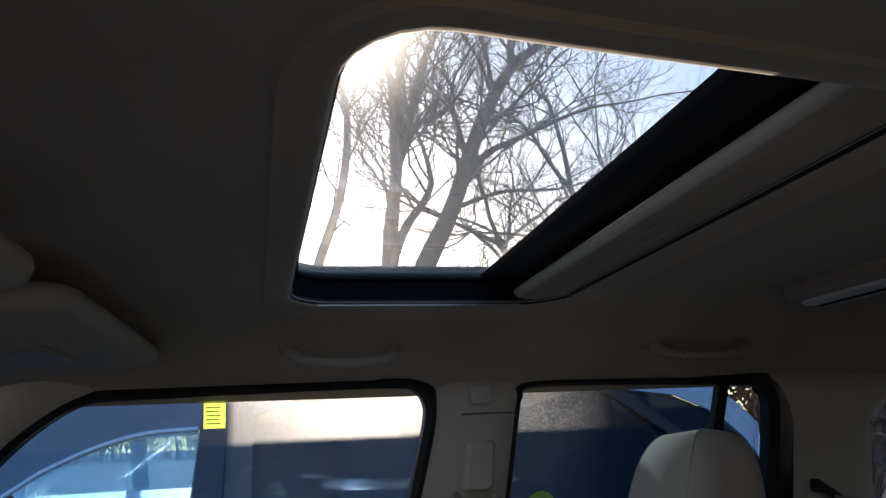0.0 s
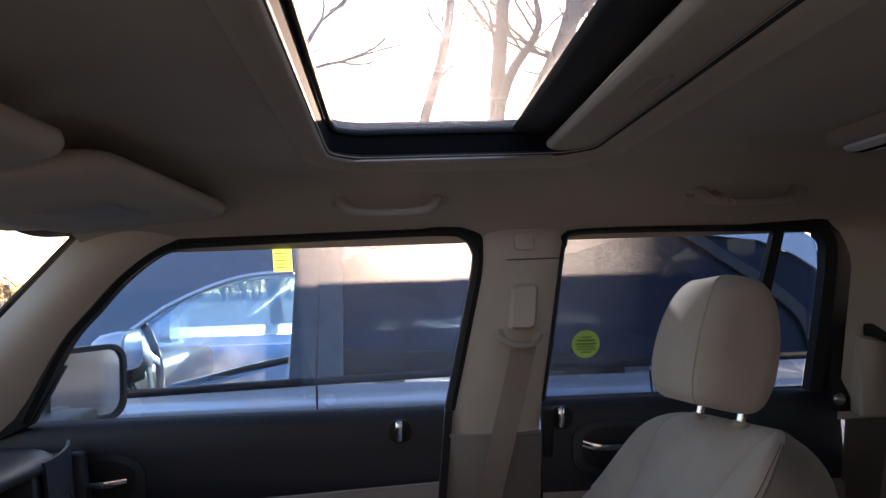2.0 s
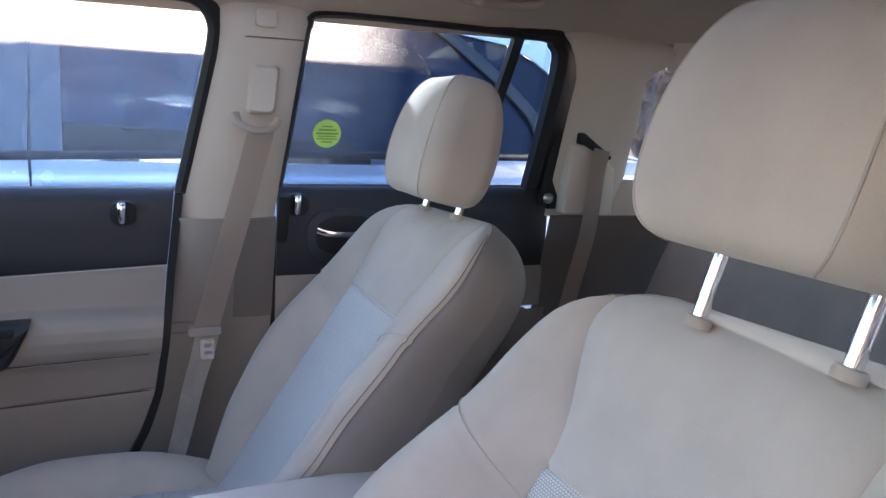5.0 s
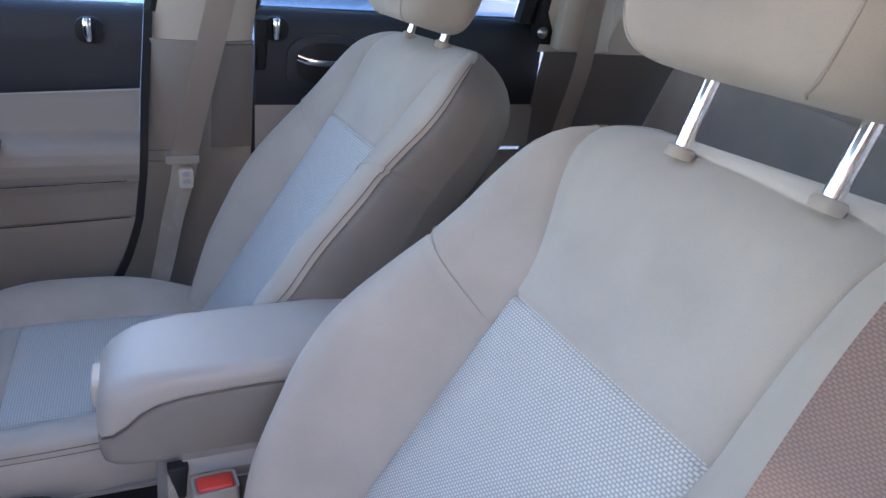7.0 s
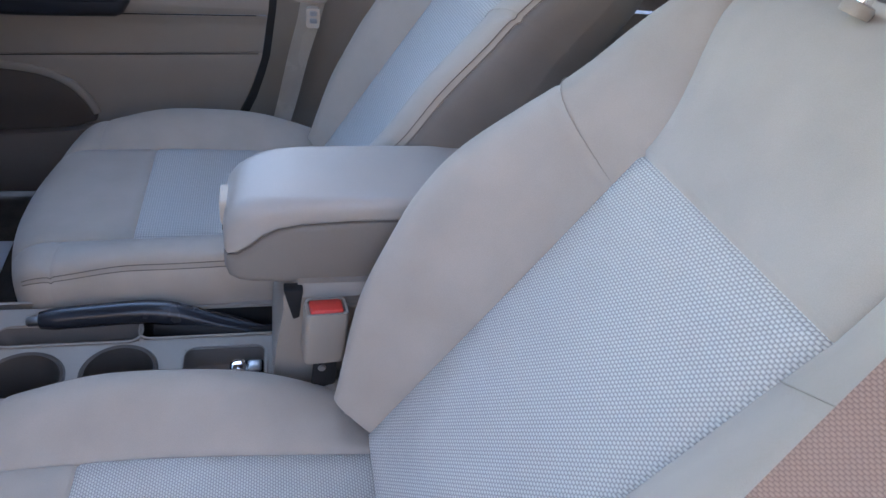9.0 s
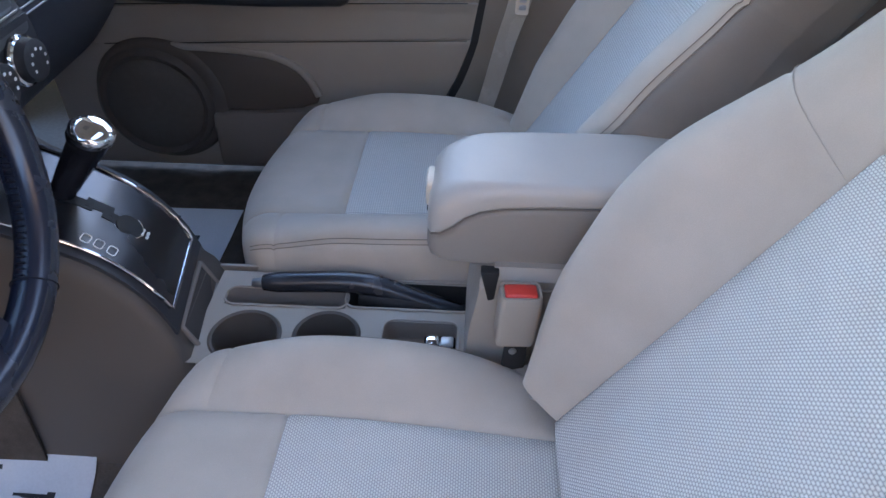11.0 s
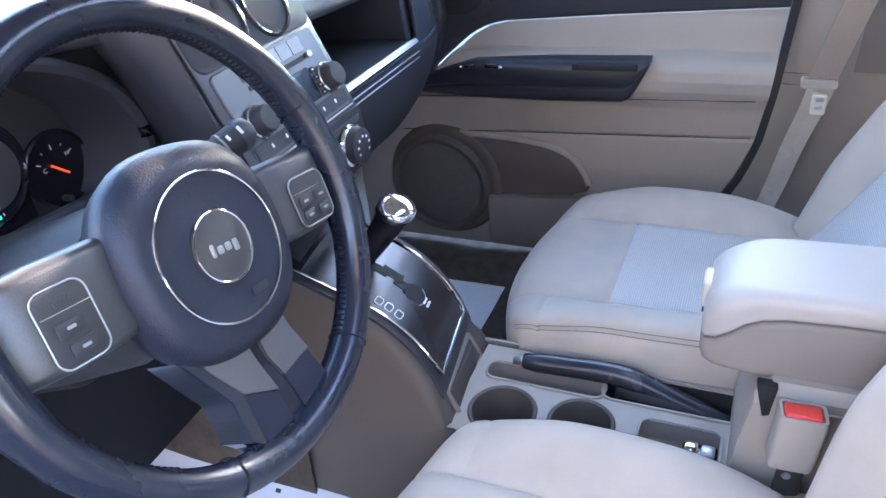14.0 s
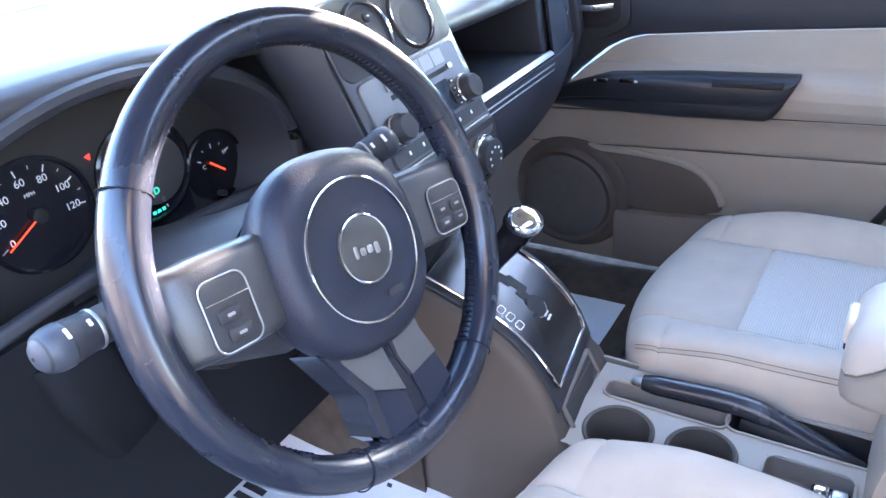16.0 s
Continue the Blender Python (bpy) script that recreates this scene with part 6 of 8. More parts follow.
def slab(y0, y1, z0, z1, d0, d1, r, mat, name, parent, label="", k=4):
    cy, cz = (y0 + y1) / 2, (z0 + z1) / 2
    o = rrect(y1 - y0, (z1 - z0) * 1.088, r, k)
    ring = lambda d, q: [st(cy, cz, d) + SY * a * q + SZ * b * q for a, b in o]
    return part(name, loft([ring(d0, 1), ring(d1 - 0.0015, 1), ring(d1, 0.985)], True, True), mat, parent, label)


body = slab(-0.118, 0.122, 0.975, 1.200, -0.05, 0.0, 0.018, PANEL, "fascia", stack, "satin silver fascia")
slab(-0.116, 0.120, 1.1095, 1.198, -0.002, 0.0022, 0.016, DASH, "vent_panel", stack, "dark panel round the vents")
slab(-0.105, 0.109, 1.000, 1.106, 0.0, 0.003, 0.008, PANEL, "radio_face", stack, "silver radio face")
for k in range(5):
    slab(-0.060 + 0.0265 * k, -0.0345 + 0.0265 * k, 1.0845, 1.1020, 0.003, 0.0052, 0.0015, material("radio_key", (0.25, 0.25, 0.26), 0.40, metal=0.3) if k == 0 else bpy.data.materials["radio_key"], "preset_key", stack)
slab(-0.058, 0.068, 1.0735, 1.0795, 0.002, 0.0038, 0.001, BLACK, "disc_slot", stack, "black disc slot")
slab(0.070, 0.080, 1.074, 1.081, 0.003, 0.007, 0.003, SILVER, "eject_key", stack)
slab(-0.040, 0.058, 1.026, 1.066, 0.003, 0.0042, 0.002, GLOSS, "display", stack, "black radio display")
for sg, y in ((-1, -0.072), (1, 0.088)):
    p = st(y, 1.042, 0.003)
    kn = part("radio_knob", spin([(0.0195, 0.0), (0.0195, 0.004), (0.0175, 0.006), (0.0170, 0.018), (0.0150, 0.0205), (0.001, 0.021)], p, SN, 32), DARK, stack, "black radio knob")
    part("ring", spin([(0.0205, 0.0015), (0.0212, 0.004), (0.0200, 0.006), (0.0185, 0.005)], p, SN, 32, hollow=True), CHROME, kn, "bright ring")
for k in range(4):
    slab(0.061, 0.070, 1.026 + 0.010 * k, 1.033 + 0.010 * k, 0.003, 0.0050, 0.001, DARK, "side_key", stack)
    slab(0.064, 0.067, 1.0288 + 0.010 * k, 1.0305 + 0.010 * k, 0.005, 0.0053, 0.0004, WHITE, "key_mark", stack)
slab(-0.105, 0.109, 1.0035, 1.022, 0.003, 0.0045, 0.003, DARK, "lower_key_strip", stack, "dark key strip")
for k in range(6):
    slab(-0.075 + 0.030 * k, -0.0715 + 0.030 * k, 1.0105, 1.0155, 0.0045, 0.0050, 0.0008, WHITE, "key_mark", stack)
part("bright_line", sweep([st(-0.107, 0.9975, 0.002), st(0.111, 0.9975, 0.002)], rrect(0.002, 0.003, 0.0006, 1)), SILVER, stack, "thin bright line")
climate = part("climate_panel", loft([[Vector((x, 0.004 + a, z)) for a in (-0.118, -0.112, 0.112, 0.118)] + [Vector((x - 0.06, 0.004 + a, z)) for a in (0.118, -0.118)] for x, z in ((-0.428, 0.992), (-0.424, 0.97), (-0.426, 0.92), (-0.440, 0.895), (-0.52, 0.86))], True, True), DARK, stack, "dark climate control panel", angle=50)
for y in (-0.062, 0.006, 0.074):
    p = Vector((-0.4245, y, 0.952))
    kn = part("climate_knob", spin([(0.029, 0.0), (0.030, 0.006), (0.027, 0.010), (0.0255, 0.012), (0.0245, 0.022), (0.020, 0.024), (0.001, 0.0245)], p, (1, 0, 0.05), 36), DARK, climate, "black climate knob")
    part("ring", spin([(0.0285, 0.002), (0.0305, 0.006), (0.0295, 0.009), (0.0265, 0.0105)], p, (1, 0, 0.05), 36, hollow=True), CHROME, kn, "bright ring")
    for k in range(7):
        a = radians(210 - 40 * k)
        q = p + Vector((0.0245, math.cos(a) * 0.0150, math.sin(a) * 0.0150))
        part("dial_mark", box(q - Vector((0.0006, 0.0018, 0.0018)), q + Vector((0.0008, 0.0018, 0.0018)), 0.0004, 1), WHITE, kn)

# ---- instrument cluster ----
cluster = thing("instrument_cluster", (-0.67, -0.32, 1.0), "instrument cluster with white markings and orange needles", "instrument cluster")
part("face", sheet(lambda u, v: (-0.684, u, v), steps(-0.57, -0.125, 10), steps(0.955, 1.165, 6), thick=0.004), material("cluster_grey", (0.028, 0.027, 0.026), 0.6, vary=0.1), cluster, "dark grey cluster face")
FX = -0.6795


def dial(c, r, name, label):
    d = part(name, spin([(r * 1.05, -0.003), (r * 1.06, 0.004), (r * 1.0, 0.006), (r * 0.97, 0.001), (0.001, 0.0008)], (FX, c[0], c[1]), (1, 0, 0), 48), GLOSS, cluster, label)
    return d


def ticks(d, c, r, a0, a1, n, every, size):
    for k in range(n + 1):
        a = radians(a0 + (a1 - a0) * k / n)
        ln = size if k % every == 0 else size * 0.5
        dirv = Vector((0, math.cos(a), math.sin(a)))
        p0, p1 = Vector((FX + 0.0018, c[0], c[1])) + dirv * (r - ln), Vector((FX + 0.0018, c[0], c[1])) + dirv * r
        part("tick", sweep([p0, p1], rrect(0.0014 if k % every == 0 else 0.0008, 0.0004, 0.0001, 1), up=(1, 0, 0)), WHITE, d)


speed_c, tach_c, temp_c = (-0.412, 1.055), (-0.277, 1.047), (-0.178, 1.012)
sd = dial(speed_c, 0.060, "speedometer", "speedometer dial")
ticks(sd, speed_c, 0.054, 205, -10, 12, 2, 0.008)
for k, wd in enumerate(("0", "20", "40", "60", "80", "100", "120")):
    a = radians(205 - 215 * k / 6)
    letters(wd, 0.0115, (FX + 0.0016, speed_c[0] + math.cos(a) * 0.039, speed_c[1] + math.sin(a) * 0.039), (0, 1, 0), (0, 0, 1), WHITE, sd)
letters("MPH", 0.006, (FX + 0.0016, speed_c[0], speed_c[1] + 0.024), (0, 1, 0), (0, 0, 1), WHITE, sd)
a = radians(207)
part("needle", sweep([Vector((FX + 0.006, speed_c[0], speed_c[1])) - Vector((0, math.cos(a), math.sin(a))) * 0.008, Vector((FX + 0.006, speed_c[0], speed_c[1])) + Vector((0, math.cos(a), math.sin(a))) * 0.048], rrect(0.0020, 0.001, 0.0004, 1), up=(1, 0, 0)), NEEDLE, sd, "orange needle")
part("needle_cap", spin([(0.008, 0.003), (0.008, 0.008), (0.005, 0.009), (0.001, 0.0092)], (FX, *speed_c), (1, 0, 0), 20), BLACK, sd)
td = dial(tach_c, 0.061, "tachometer", "tachometer dial")
ticks(td, tach_c, 0.056, 284, 46, 14, 2, 0.004)
for k in range(8):
    a = radians(284 - 34 * k)
    letters(str(k), 0.009, (FX + 0.0016, tach_c[0] + math.cos(a) * 0.044, tach_c[1] + math.sin(a) * 0.044), (0, 1, 0), (0, 0, 1), WHITE if k == 6 else GREY_MARK, td)
part("grey_inlay", spin([(0.043, 0.0012), (0.042, 0.0017), (0.001, 0.0018)], (FX, tach_c[0] + 0.012, tach_c[1] - 0.004), (1, 0, 0), 40), material("dial_inlay", (0.085, 0.080, 0.078), 0.5, vary=0.1), td, "grey inlay of the dial")
a = radians(238)
part("needle", sweep([Vector((FX + 0.006, *tach_c)), Vector((FX + 0.006, *tach_c)) + Vector((0, math.cos(a), math.sin(a))) * 0.034], rrect(0.0018, 0.001, 0.0004, 1), up=(1, 0, 0)), NEEDLE, td, "orange needle")
gd = dial(temp_c, 0.045, "temperature_gauge", "small temperature gauge")
ticks(gd, temp_c, 0.030, 150, 30, 4, 2, 0.006)
letters("C", 0.008, (FX + 0.0016, temp_c[0] - 0.018, temp_c[1] + 0.004), (0, 1, 0), (0, 0, 1), WHITE, gd)
letters("H", 0.008, (FX + 0.0016, temp_c[0] + 0.018, temp_c[1] + 0.012), (0, 1, 0), (0, 0, 1), WHITE, gd)
part("needle", sweep([Vector((FX + 0.005, temp_c[0] + 0.010, temp_c[1] - 0.010)), Vector((FX + 0.005, temp_c[0] - 0.010, temp_c[1] + 0.008))], rrect(0.0024, 0.001, 0.0004, 1), up=(1, 0, 0)), NEEDLE, gd, "orange needle")
part("display", box((FX - 0.002, -0.315, 0.972), (FX + 0.001, -0.225, 1.008), 0.001, 1), GLOSS, cluster, "small green text display")
letters("D", 0.012, (FX + 0.0016, -0.272, 1.018), (0, 1, 0), (0, 0, 1), GREEN, cluster, "gear_letter")
for k in range(3):
    part("display_bar", box((FX + 0.001, -0.286 + 0.007 * k, 0.991), (FX + 0.0016, -0.2815 + 0.007 * k, 0.995), 0), GREEN, cluster)
part("warning_light", spin([(0.0042, 0.0), (0.0042, 0.001), (0.001, 0.0012)], (FX, -0.337, 1.090), (1, 0, 0), 3), WARN, cluster, "red warning light")
part("reset_button", spin([(0.004, 0.0), (0.004, 0.014), (0.001, 0.015)], (FX, -0.185, 0.975), (1, 0, 0.1), 14), DARK, cluster)

# ---- steering wheel and column ----
wheel = thing("steering_wheel", (-0.295, -0.36, 1.07), "dark leather steering wheel turned slightly, with silver trimmed spokes", "steering wheel")
WC = Vector((-0.295, -0.3606, 1.0695))
TILT = radians(20.2)
WN, WU, WA = Vector((math.cos(TILT), 0, math.sin(TILT))), Vector((-math.sin(TILT), 0, math.cos(TILT))), Vector((0, 1, 0))
TURN = radians(-9.0)


def wl(a, b, d=0.0):
    """A place on the wheel: a to its right, b up, d towards the driver."""
    return WC + WA * (a * math.cos(TURN) - b * math.sin(TURN)) + WU * (a * math.sin(TURN) + b * math.cos(TURN)) + WN * d


R, r = 0.1825, 0.0165
rings = []
for k in range(96):
    t = 2 * math.pi * k / 96
    rr = r * (1.0 + 0.10 * max(0, math.cos(2 * t)) ** 2 * (1 if math.sin(t) > -0.3 else 0.3))
    ring = []
    for q in range(16):
        s = 2 * math.pi * q / 16
        rad = R + rr * math.cos(s) * 0.92
        ring.append(wl(rad * math.cos(t), rad * math.sin(t), rr * math.sin(s) * 1.12))
    rings.append(ring)
bm = loft(rings + [rings[0]], True, False)
bmesh.ops.remove_doubles(bm, verts=bm.verts, dist=1e-6)
rim_ob = part("rim", bm, LEATHER, wheel, "worn dark leather rim", angle=80)
for deg in (150.5, 24.3, -53, -111):
    t = radians(deg)
    part("seam", sweep([wl((R + (r * 1.045 + 0.0004) * math.cos(s) * 0.96) * math.cos(t), (R + (r * 1.045 + 0.0004) * math.cos(s) * 0.96) * math.sin(t), r * 1.0 * math.sin(s) * 1.12) for s in [2 * math.pi * q / 24 for q in range(24)]], disc(0.0007, 5), closed=True, up=tuple(wl(-math.sin(t), math.cos(t)) - wl(0, 0))), THREAD, rim_ob)
for d0, d1 in ((28, 150), (-52, 22), (158, 236)):
    for k in range(int((d1 - d0) * 0.55)):
        t = radians(d0 + k / 0.55)
        t2 = t + 0.010
        a, b = R - r * 0.93, R - r * 0.93
        part("stitch", sweep([wl(a * math.cos(t), a * math.sin(t), 0.0045), wl(b * math.cos(t2), b * math.sin(t2), -0.0045)], [(-0.0006, -0.0006), (0.0006, -0.0006), (0.0006, 0.0006), (-0.0006, 0.0006)]), THREAD, rim_ob)
# hub
def hub_ring(s, d, drop=0.0):
    out = []
    for k in range(48):
        t = 2 * math.pi * k / 48
        c, sn = math.cos(t), math.sin(t)
        rad = s * (abs(c) ** 2.5 + abs(sn) ** 2.5) ** (-1 / 2.5)
        out.append(wl(rad * c, rad * sn * 1.02 - 0.007 + drop, d))
    return out


part("hub", loft([hub_ring(0.052, -0.075), hub_ring(0.064, -0.050), hub_ring(0.078, -0.026), hub_ring(0.0845, -0.006), hub_ring(0.0825, 0.008), hub_ring(0.073, 0.0185), hub_ring(0.060, 0.0225), hub_ring(0.050, 0.0205), hub_ring(0.034, 0.0185), hub_ring(0.028, 0.0205), hub_ring(0.001, 0.0210)], True, True), HUB, wheel, "dark padded airbag cover", angle=70)
hubc = lambda k, rad, d: wl(rad * math.cos(k), rad * math.sin(k) - 0.007, d)
part("bright_ring", sweep([hubc(2 * math.pi * k / 64, 0.0595, 0.0230) for k in range(64)], disc(0.0012, 8), closed=True, up=tuple(WN)), CHROME, wheel, "thin bright ring")
em = part("emblem", loft([[hubc(2 * math.pi * k / 48, rad, d) for k in range(48)] for rad, d in ((0.0285, 0.020), (0.0285, 0.0235), (0.0265, 0.0242), (0.001, 0.0245))], True, True), material("emblem_grey", (0.10, 0.10, 0.10), 0.35, metal=0.6, vary=0.05, bump=0.02), wheel, "round black emblem with bright rim")
part("emblem_ring", sweep([hubc(2 * math.pi * k / 48, 0.0278, 0.0243) for k in range(48)], disc(0.0012, 8), closed=True, up=tuple(WN)), CHROME, em)
# four raised shapes stand for the maker's badge
for a, wd, hh, dy in ((-0.0118, 0.0038, 0.0105, 0.0), (-0.0045, 0.0058, 0.0065, -0.0015), (0.0036, 0.0058, 0.0065, -0.0015), (0.0114, 0.0050, 0.0095, -0.003)):
    part("badge_bar", loft([[wl(a + p, q - 0.007 + dy, d) for p, q in rrect(wd * f, hh * f, 0.0018, 3)] for d, f in ((0.0243, 1), (0.0252, 1), (0.0257, 0.8))], True, True), SILVER, em)
part("airbag_mark", loft([[wl(0.018 + p, -0.050 + q, d) for p, q in rrect(0.018, 0.006, 0.001, 1)] for d in (0.0225, 0.0232)], True, True), DARK, wheel)


def spoke(sg):
    prof = [(0.072, 0.036, 0.004), (0.090, 0.0365, 0.0095), (0.105, 0.0365, 0.0115), (0.130, 0.0365, 0.0115), (0.148, 0.035, 0.010), (0.160, 0.035, 0.004), (0.170, 0.037, -0.004)]
    rings = []
    for a, h, d in prof:
        sec = [(-h, -0.018), (-h, d - 0.008), (-h + 0.003, d - 0.002), (-h + 0.008, d), (h - 0.008, d), (h - 0.003, d - 0.002), (h, d - 0.008), (h, -0.018)]
        rings.append([wl(sg * a, b, q) for b, q in sec])
    sp = part("spoke", loft(rings, True, True), SPOKE, wheel, "satin grey spoke", angle=45)
    pw, ph, cb = (0.037, 0.050, -0.0065) if sg < 0 else (0.046, 0.0435, -0.008)
    o = rrect(pw, ph, 0.008, 5)
    cx = sg * 0.1265
    bo = part("switch_panel", loft([[wl(cx + p * f, cb + q * f, d) for p, q in o] for d, f in ((0.011, 1), (0.0132, 1), (0.0138, 0.95))], True, True), DARK, sp, "black switch panel")
    part("bright_frame", sweep([wl(cx + p, cb + q, 0.0128) for p, q in rrect(pw + 0.002, ph + 0.002, 0.009, 5)], disc(0.0008, 8), closed=True, up=tuple(WN)), SILVER, bo)
    part("bright_frame", sweep([wl(cx - pw * 0.48, cb + ph * 0.20, 0.0140), wl(cx + pw * 0.48, cb + ph * 0.20, 0.0140)], disc(0.0006, 6), up=tuple(WN)), CHROME, bo)
    for p, q in ((-0.24, 0.0), (0.24, 0.0), (-0.24, -0.30), (0.24, -0.30)) if sg > 0 else ((-0.06, -0.02), (0.04, -0.31)):
        w2, h2 = (pw * 0.36, ph * 0.22) if sg > 0 else (pw * 0.55, ph * 0.20)
        bt = part("button", loft([[wl(cx + p * pw + x * f, cb + q * ph + y * f, d) for x, y in rrect(w2, h2, 0.0025, 3)] for d, f in ((0.013, 1), (0.0150, 1), (0.0156, 0.88))], True, True), DARK, bo)
        part("button_mark", loft([[wl(cx + p * pw + x, cb + q * ph + y, d) for x, y in rrect(0.0065, 0.0022, 0.0006, 1)] for d in (0.0155, 0.0159)], True, True), GREY_MARK, bt)


spoke(-1)
spoke(1)
# lower double spoke, set a little aside by the turned wheel
lowg = lambda pts, d0, d1: loft([[wl(a, b, d) for a, b in pts] for d in (d0, d1 - 0.002)] + [[wl(a + (0.012 - a) * 0.03, b + (-0.125 - b) * 0.03, d1) for a, b in pts]], True, True)
part("lower_spoke", lowg([(-0.050, -0.070), (0.052, -0.075), (0.060, -0.125), (0.074, -0.168), (0.034, -0.182), (-0.024, -0.172), (-0.034, -0.125)], -0.030, -0.006), DARK, wheel, "dark lower spoke")
for upper, lower in (([(-0.052, -0.066), (-0.006, -0.070), (0.0, -0.105), (0.0085, -0.137), (-0.026, -0.1205), (-0.048, -0.085)], [(-0.0255, -0.1215), (0.0085, -0.1385), (0.0135, -0.176), (-0.0245, -0.170)]),
                     ([(0.010, -0.070), (0.044, -0.070), (0.048, -0.096), (0.0585, -0.1235), (0.0215, -0.1295), (0.0125, -0.108)], [(0.0225, -0.1305), (0.0590, -0.1250), (0.0745, -0.170), (0.0320, -0.180)])):
    part("spoke_insert", lowg(upper, -0.028, 0.004), INSERT, wheel, "satin silver spoke insert", angle=30)
    part("spoke_lower_insert", lowg(lower, -0.028, 0.0015), HUB, wheel, "dark lower half of the spoke insert", angle=30)
part("spoke_rib", lowg([(-0.066, -0.070), (-0.053, -0.070), (-0.0485, -0.085), (-0.0265, -0.1205), (-0.0255, -0.170), (-0.037, -0.158), (-0.038, -0.121)], -0.034, 0.003), NAVY, wheel, "dark spoke rib", angle=30)
part("spoke_rib", lowg([(-0.006, -0.080), (0.008, -0.080), (0.012, -0.108), (0.021, -0.131), (0.031, -0.178), (0.0142, -0.174), (0.0090, -0.138), (0.0005, -0.106)], -0.03, 0.0002), NAVY, wheel, "dark spoke rib", angle=30)
part("rim_web", lowg([(-0.040, -0.160), (-0.024, -0.168), (0.010, -0.173), (0.034, -0.178), (0.076, -0.166), (0.090, -0.160), (0.066, -0.180), (0.030, -0.189), (-0.030, -0.182)], -0.014, 0.0045), LEATHER, wheel, "leather web joining spoke and rim", angle=50)

column = thing("steering_column", (-0.45, -0.36, 1.0), "dark steering column shroud with stalks", "steering column")
col_ring = lambda d, w, h, o: [WC + WN * d + WA * a + WU * (b + o) for a, b in rrect(w, h, min(w, h) * 0.35, 5)]
part("shroud", loft([col_ring(-0.075, 0.11, 0.115, -0.012), col_ring(-0.10, 0.135, 0.135, -0.015), col_ring(-0.20, 0.14, 0.14, -0.02), col_ring(-0.36, 0.15, 0.15, -0.02)], True, True), DARK, column, "dark column shroud", angle=60)
part("ignition", spin([(0.016, 0.0), (0.017, 0.012), (0.012, 0.016), (0.001, 0.017)], WC + WN * -0.13 + WA * 0.055 + WU * -0.06, (0.6, 0.7, -0.2), 20), STEEL, column, "steel ignition lock")


def stalk(tip, root, label, g=1.0):
    tip, root = Vector(tip), Vector(root)
    d = (tip - root).normalized()
    L = (tip - root).length
    wide = lambda prof: [(rad * g, h) for rad, h in prof]
    s = part("stalk", spin(wide([(0.010, 0.0), (0.011, L * 0.38), (0.0165, L * 0.44), (0.0155, L * 0.70), (0.0165, L * 0.72), (0.017, L * 0.80), (0.0175, L * 0.82), (0.0176, L * 0.88), (0.0172, L * 0.93), (0.0150, L * 0.97), (0.009, L * 0.992), (0.001, L)]), root, d, 28), DARK, column, label, angle=50)
    part("stalk_ring", spin(wide([(0.0162, L * 0.705), (0.0172, L * 0.71), (0.0172, L * 0.72), (0.0165, L * 0.725)]), root, d, 28), SILVER, s)
    for q in (0.47, 0.52, 0.57):
        part("stalk_rib", spin(wide([(0.0158, L * q), (0.0176, L * (q + 0.008)), (0.0176, L * (q + 0.022)), (0.0158, L * (q + 0.030))]), root, d, 28), GLOSS, s)
    part("end_cap", spin(wide([(0.0176, L * 0.855), (0.0186, L * 0.865), (0.0184, L * 0.915), (0.0160, L * 0.962), (0.0105, L * 0.992), (0.002, L * 1.002), (0.001, L * 1.002)]), root, d, 28), material("stalk_cap", (0.055, 0.062, 0.080), 0.45, vary=0.1, bump=0.1), s, "grey rounded stalk end", angle=60)
    part("cap_dot", spin(wide([(0.0016, L * 1.001), (0.0016, L * 1.006), (0.0004, L * 1.0065)]), root, d, 10), BLACK, s)
    up = Vector((0, 0, 1))
    nrm = (Vector((0.65, -0.30, 0.70)) - d * d.dot(Vector((0.65, -0.30, 0.70)))).normalized()
    for k, w in ((0.52, 0.008), (0.58, 0.005), (0.63, 0.009), (0.76, 0.006), (0.87, 0.009)):
        c = root + d * (L * k) + nrm * g * (0.0158 if k < 0.7 else 0.0178)
        t = d.cross(nrm)
        part("stalk_mark", loft([[c + t * p + d * q + nrm * e for p, q in rrect(w, 0.003, 0.0006, 1)] for e in (0, 0.0008)], True, True), WHITE, s)


stalk((-0.420, -0.566, 1.060), (-0.425, -0.40, 1.040), "dark indicator stalk with ribbed end")
stalk((-0.372, -0.178, 1.085), (-0.415, -0.30, 1.055), "dark wiper stalk with white marks", 0.9)
part("knee_edge", sweep(curve([(-0.572, -0.70, 1.050), (-0.570, -0.66, 1.043), (-0.572, -0.62, 1.036), (-0.585, -0.56, 1.034)], 5), rrect(0.008, 0.010, 0.003, 3)), DASH, dash, "rounded edge of the lower dash", angle=60)
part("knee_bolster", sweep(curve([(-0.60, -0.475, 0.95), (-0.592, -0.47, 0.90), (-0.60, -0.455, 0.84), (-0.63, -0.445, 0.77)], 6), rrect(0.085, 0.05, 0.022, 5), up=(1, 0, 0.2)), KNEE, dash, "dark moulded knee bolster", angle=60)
part("fuse_recess", box((-0.600, -0.415, 0.872), (-0.575, -0.365, 0.905), 0.006, 2), BLACK, dash, "dark recess under the column")
pedal = thing("pedals", (-0.85, -0.3, 0.5), "black pedal on its arm in the footwell", "pedal")
part("arm", sweep([(-0.92, -0.28, 0.80), (-0.86, -0.28, 0.62), (-0.80, -0.28, 0.56)], rrect(0.02, 0.03, 0.006, 2)), BLACK, pedal)
part("pad", box((-0.815, -0.32, 0.53), (-0.79, -0.24, 0.60), 0.006, 2), BLACK, pedal)
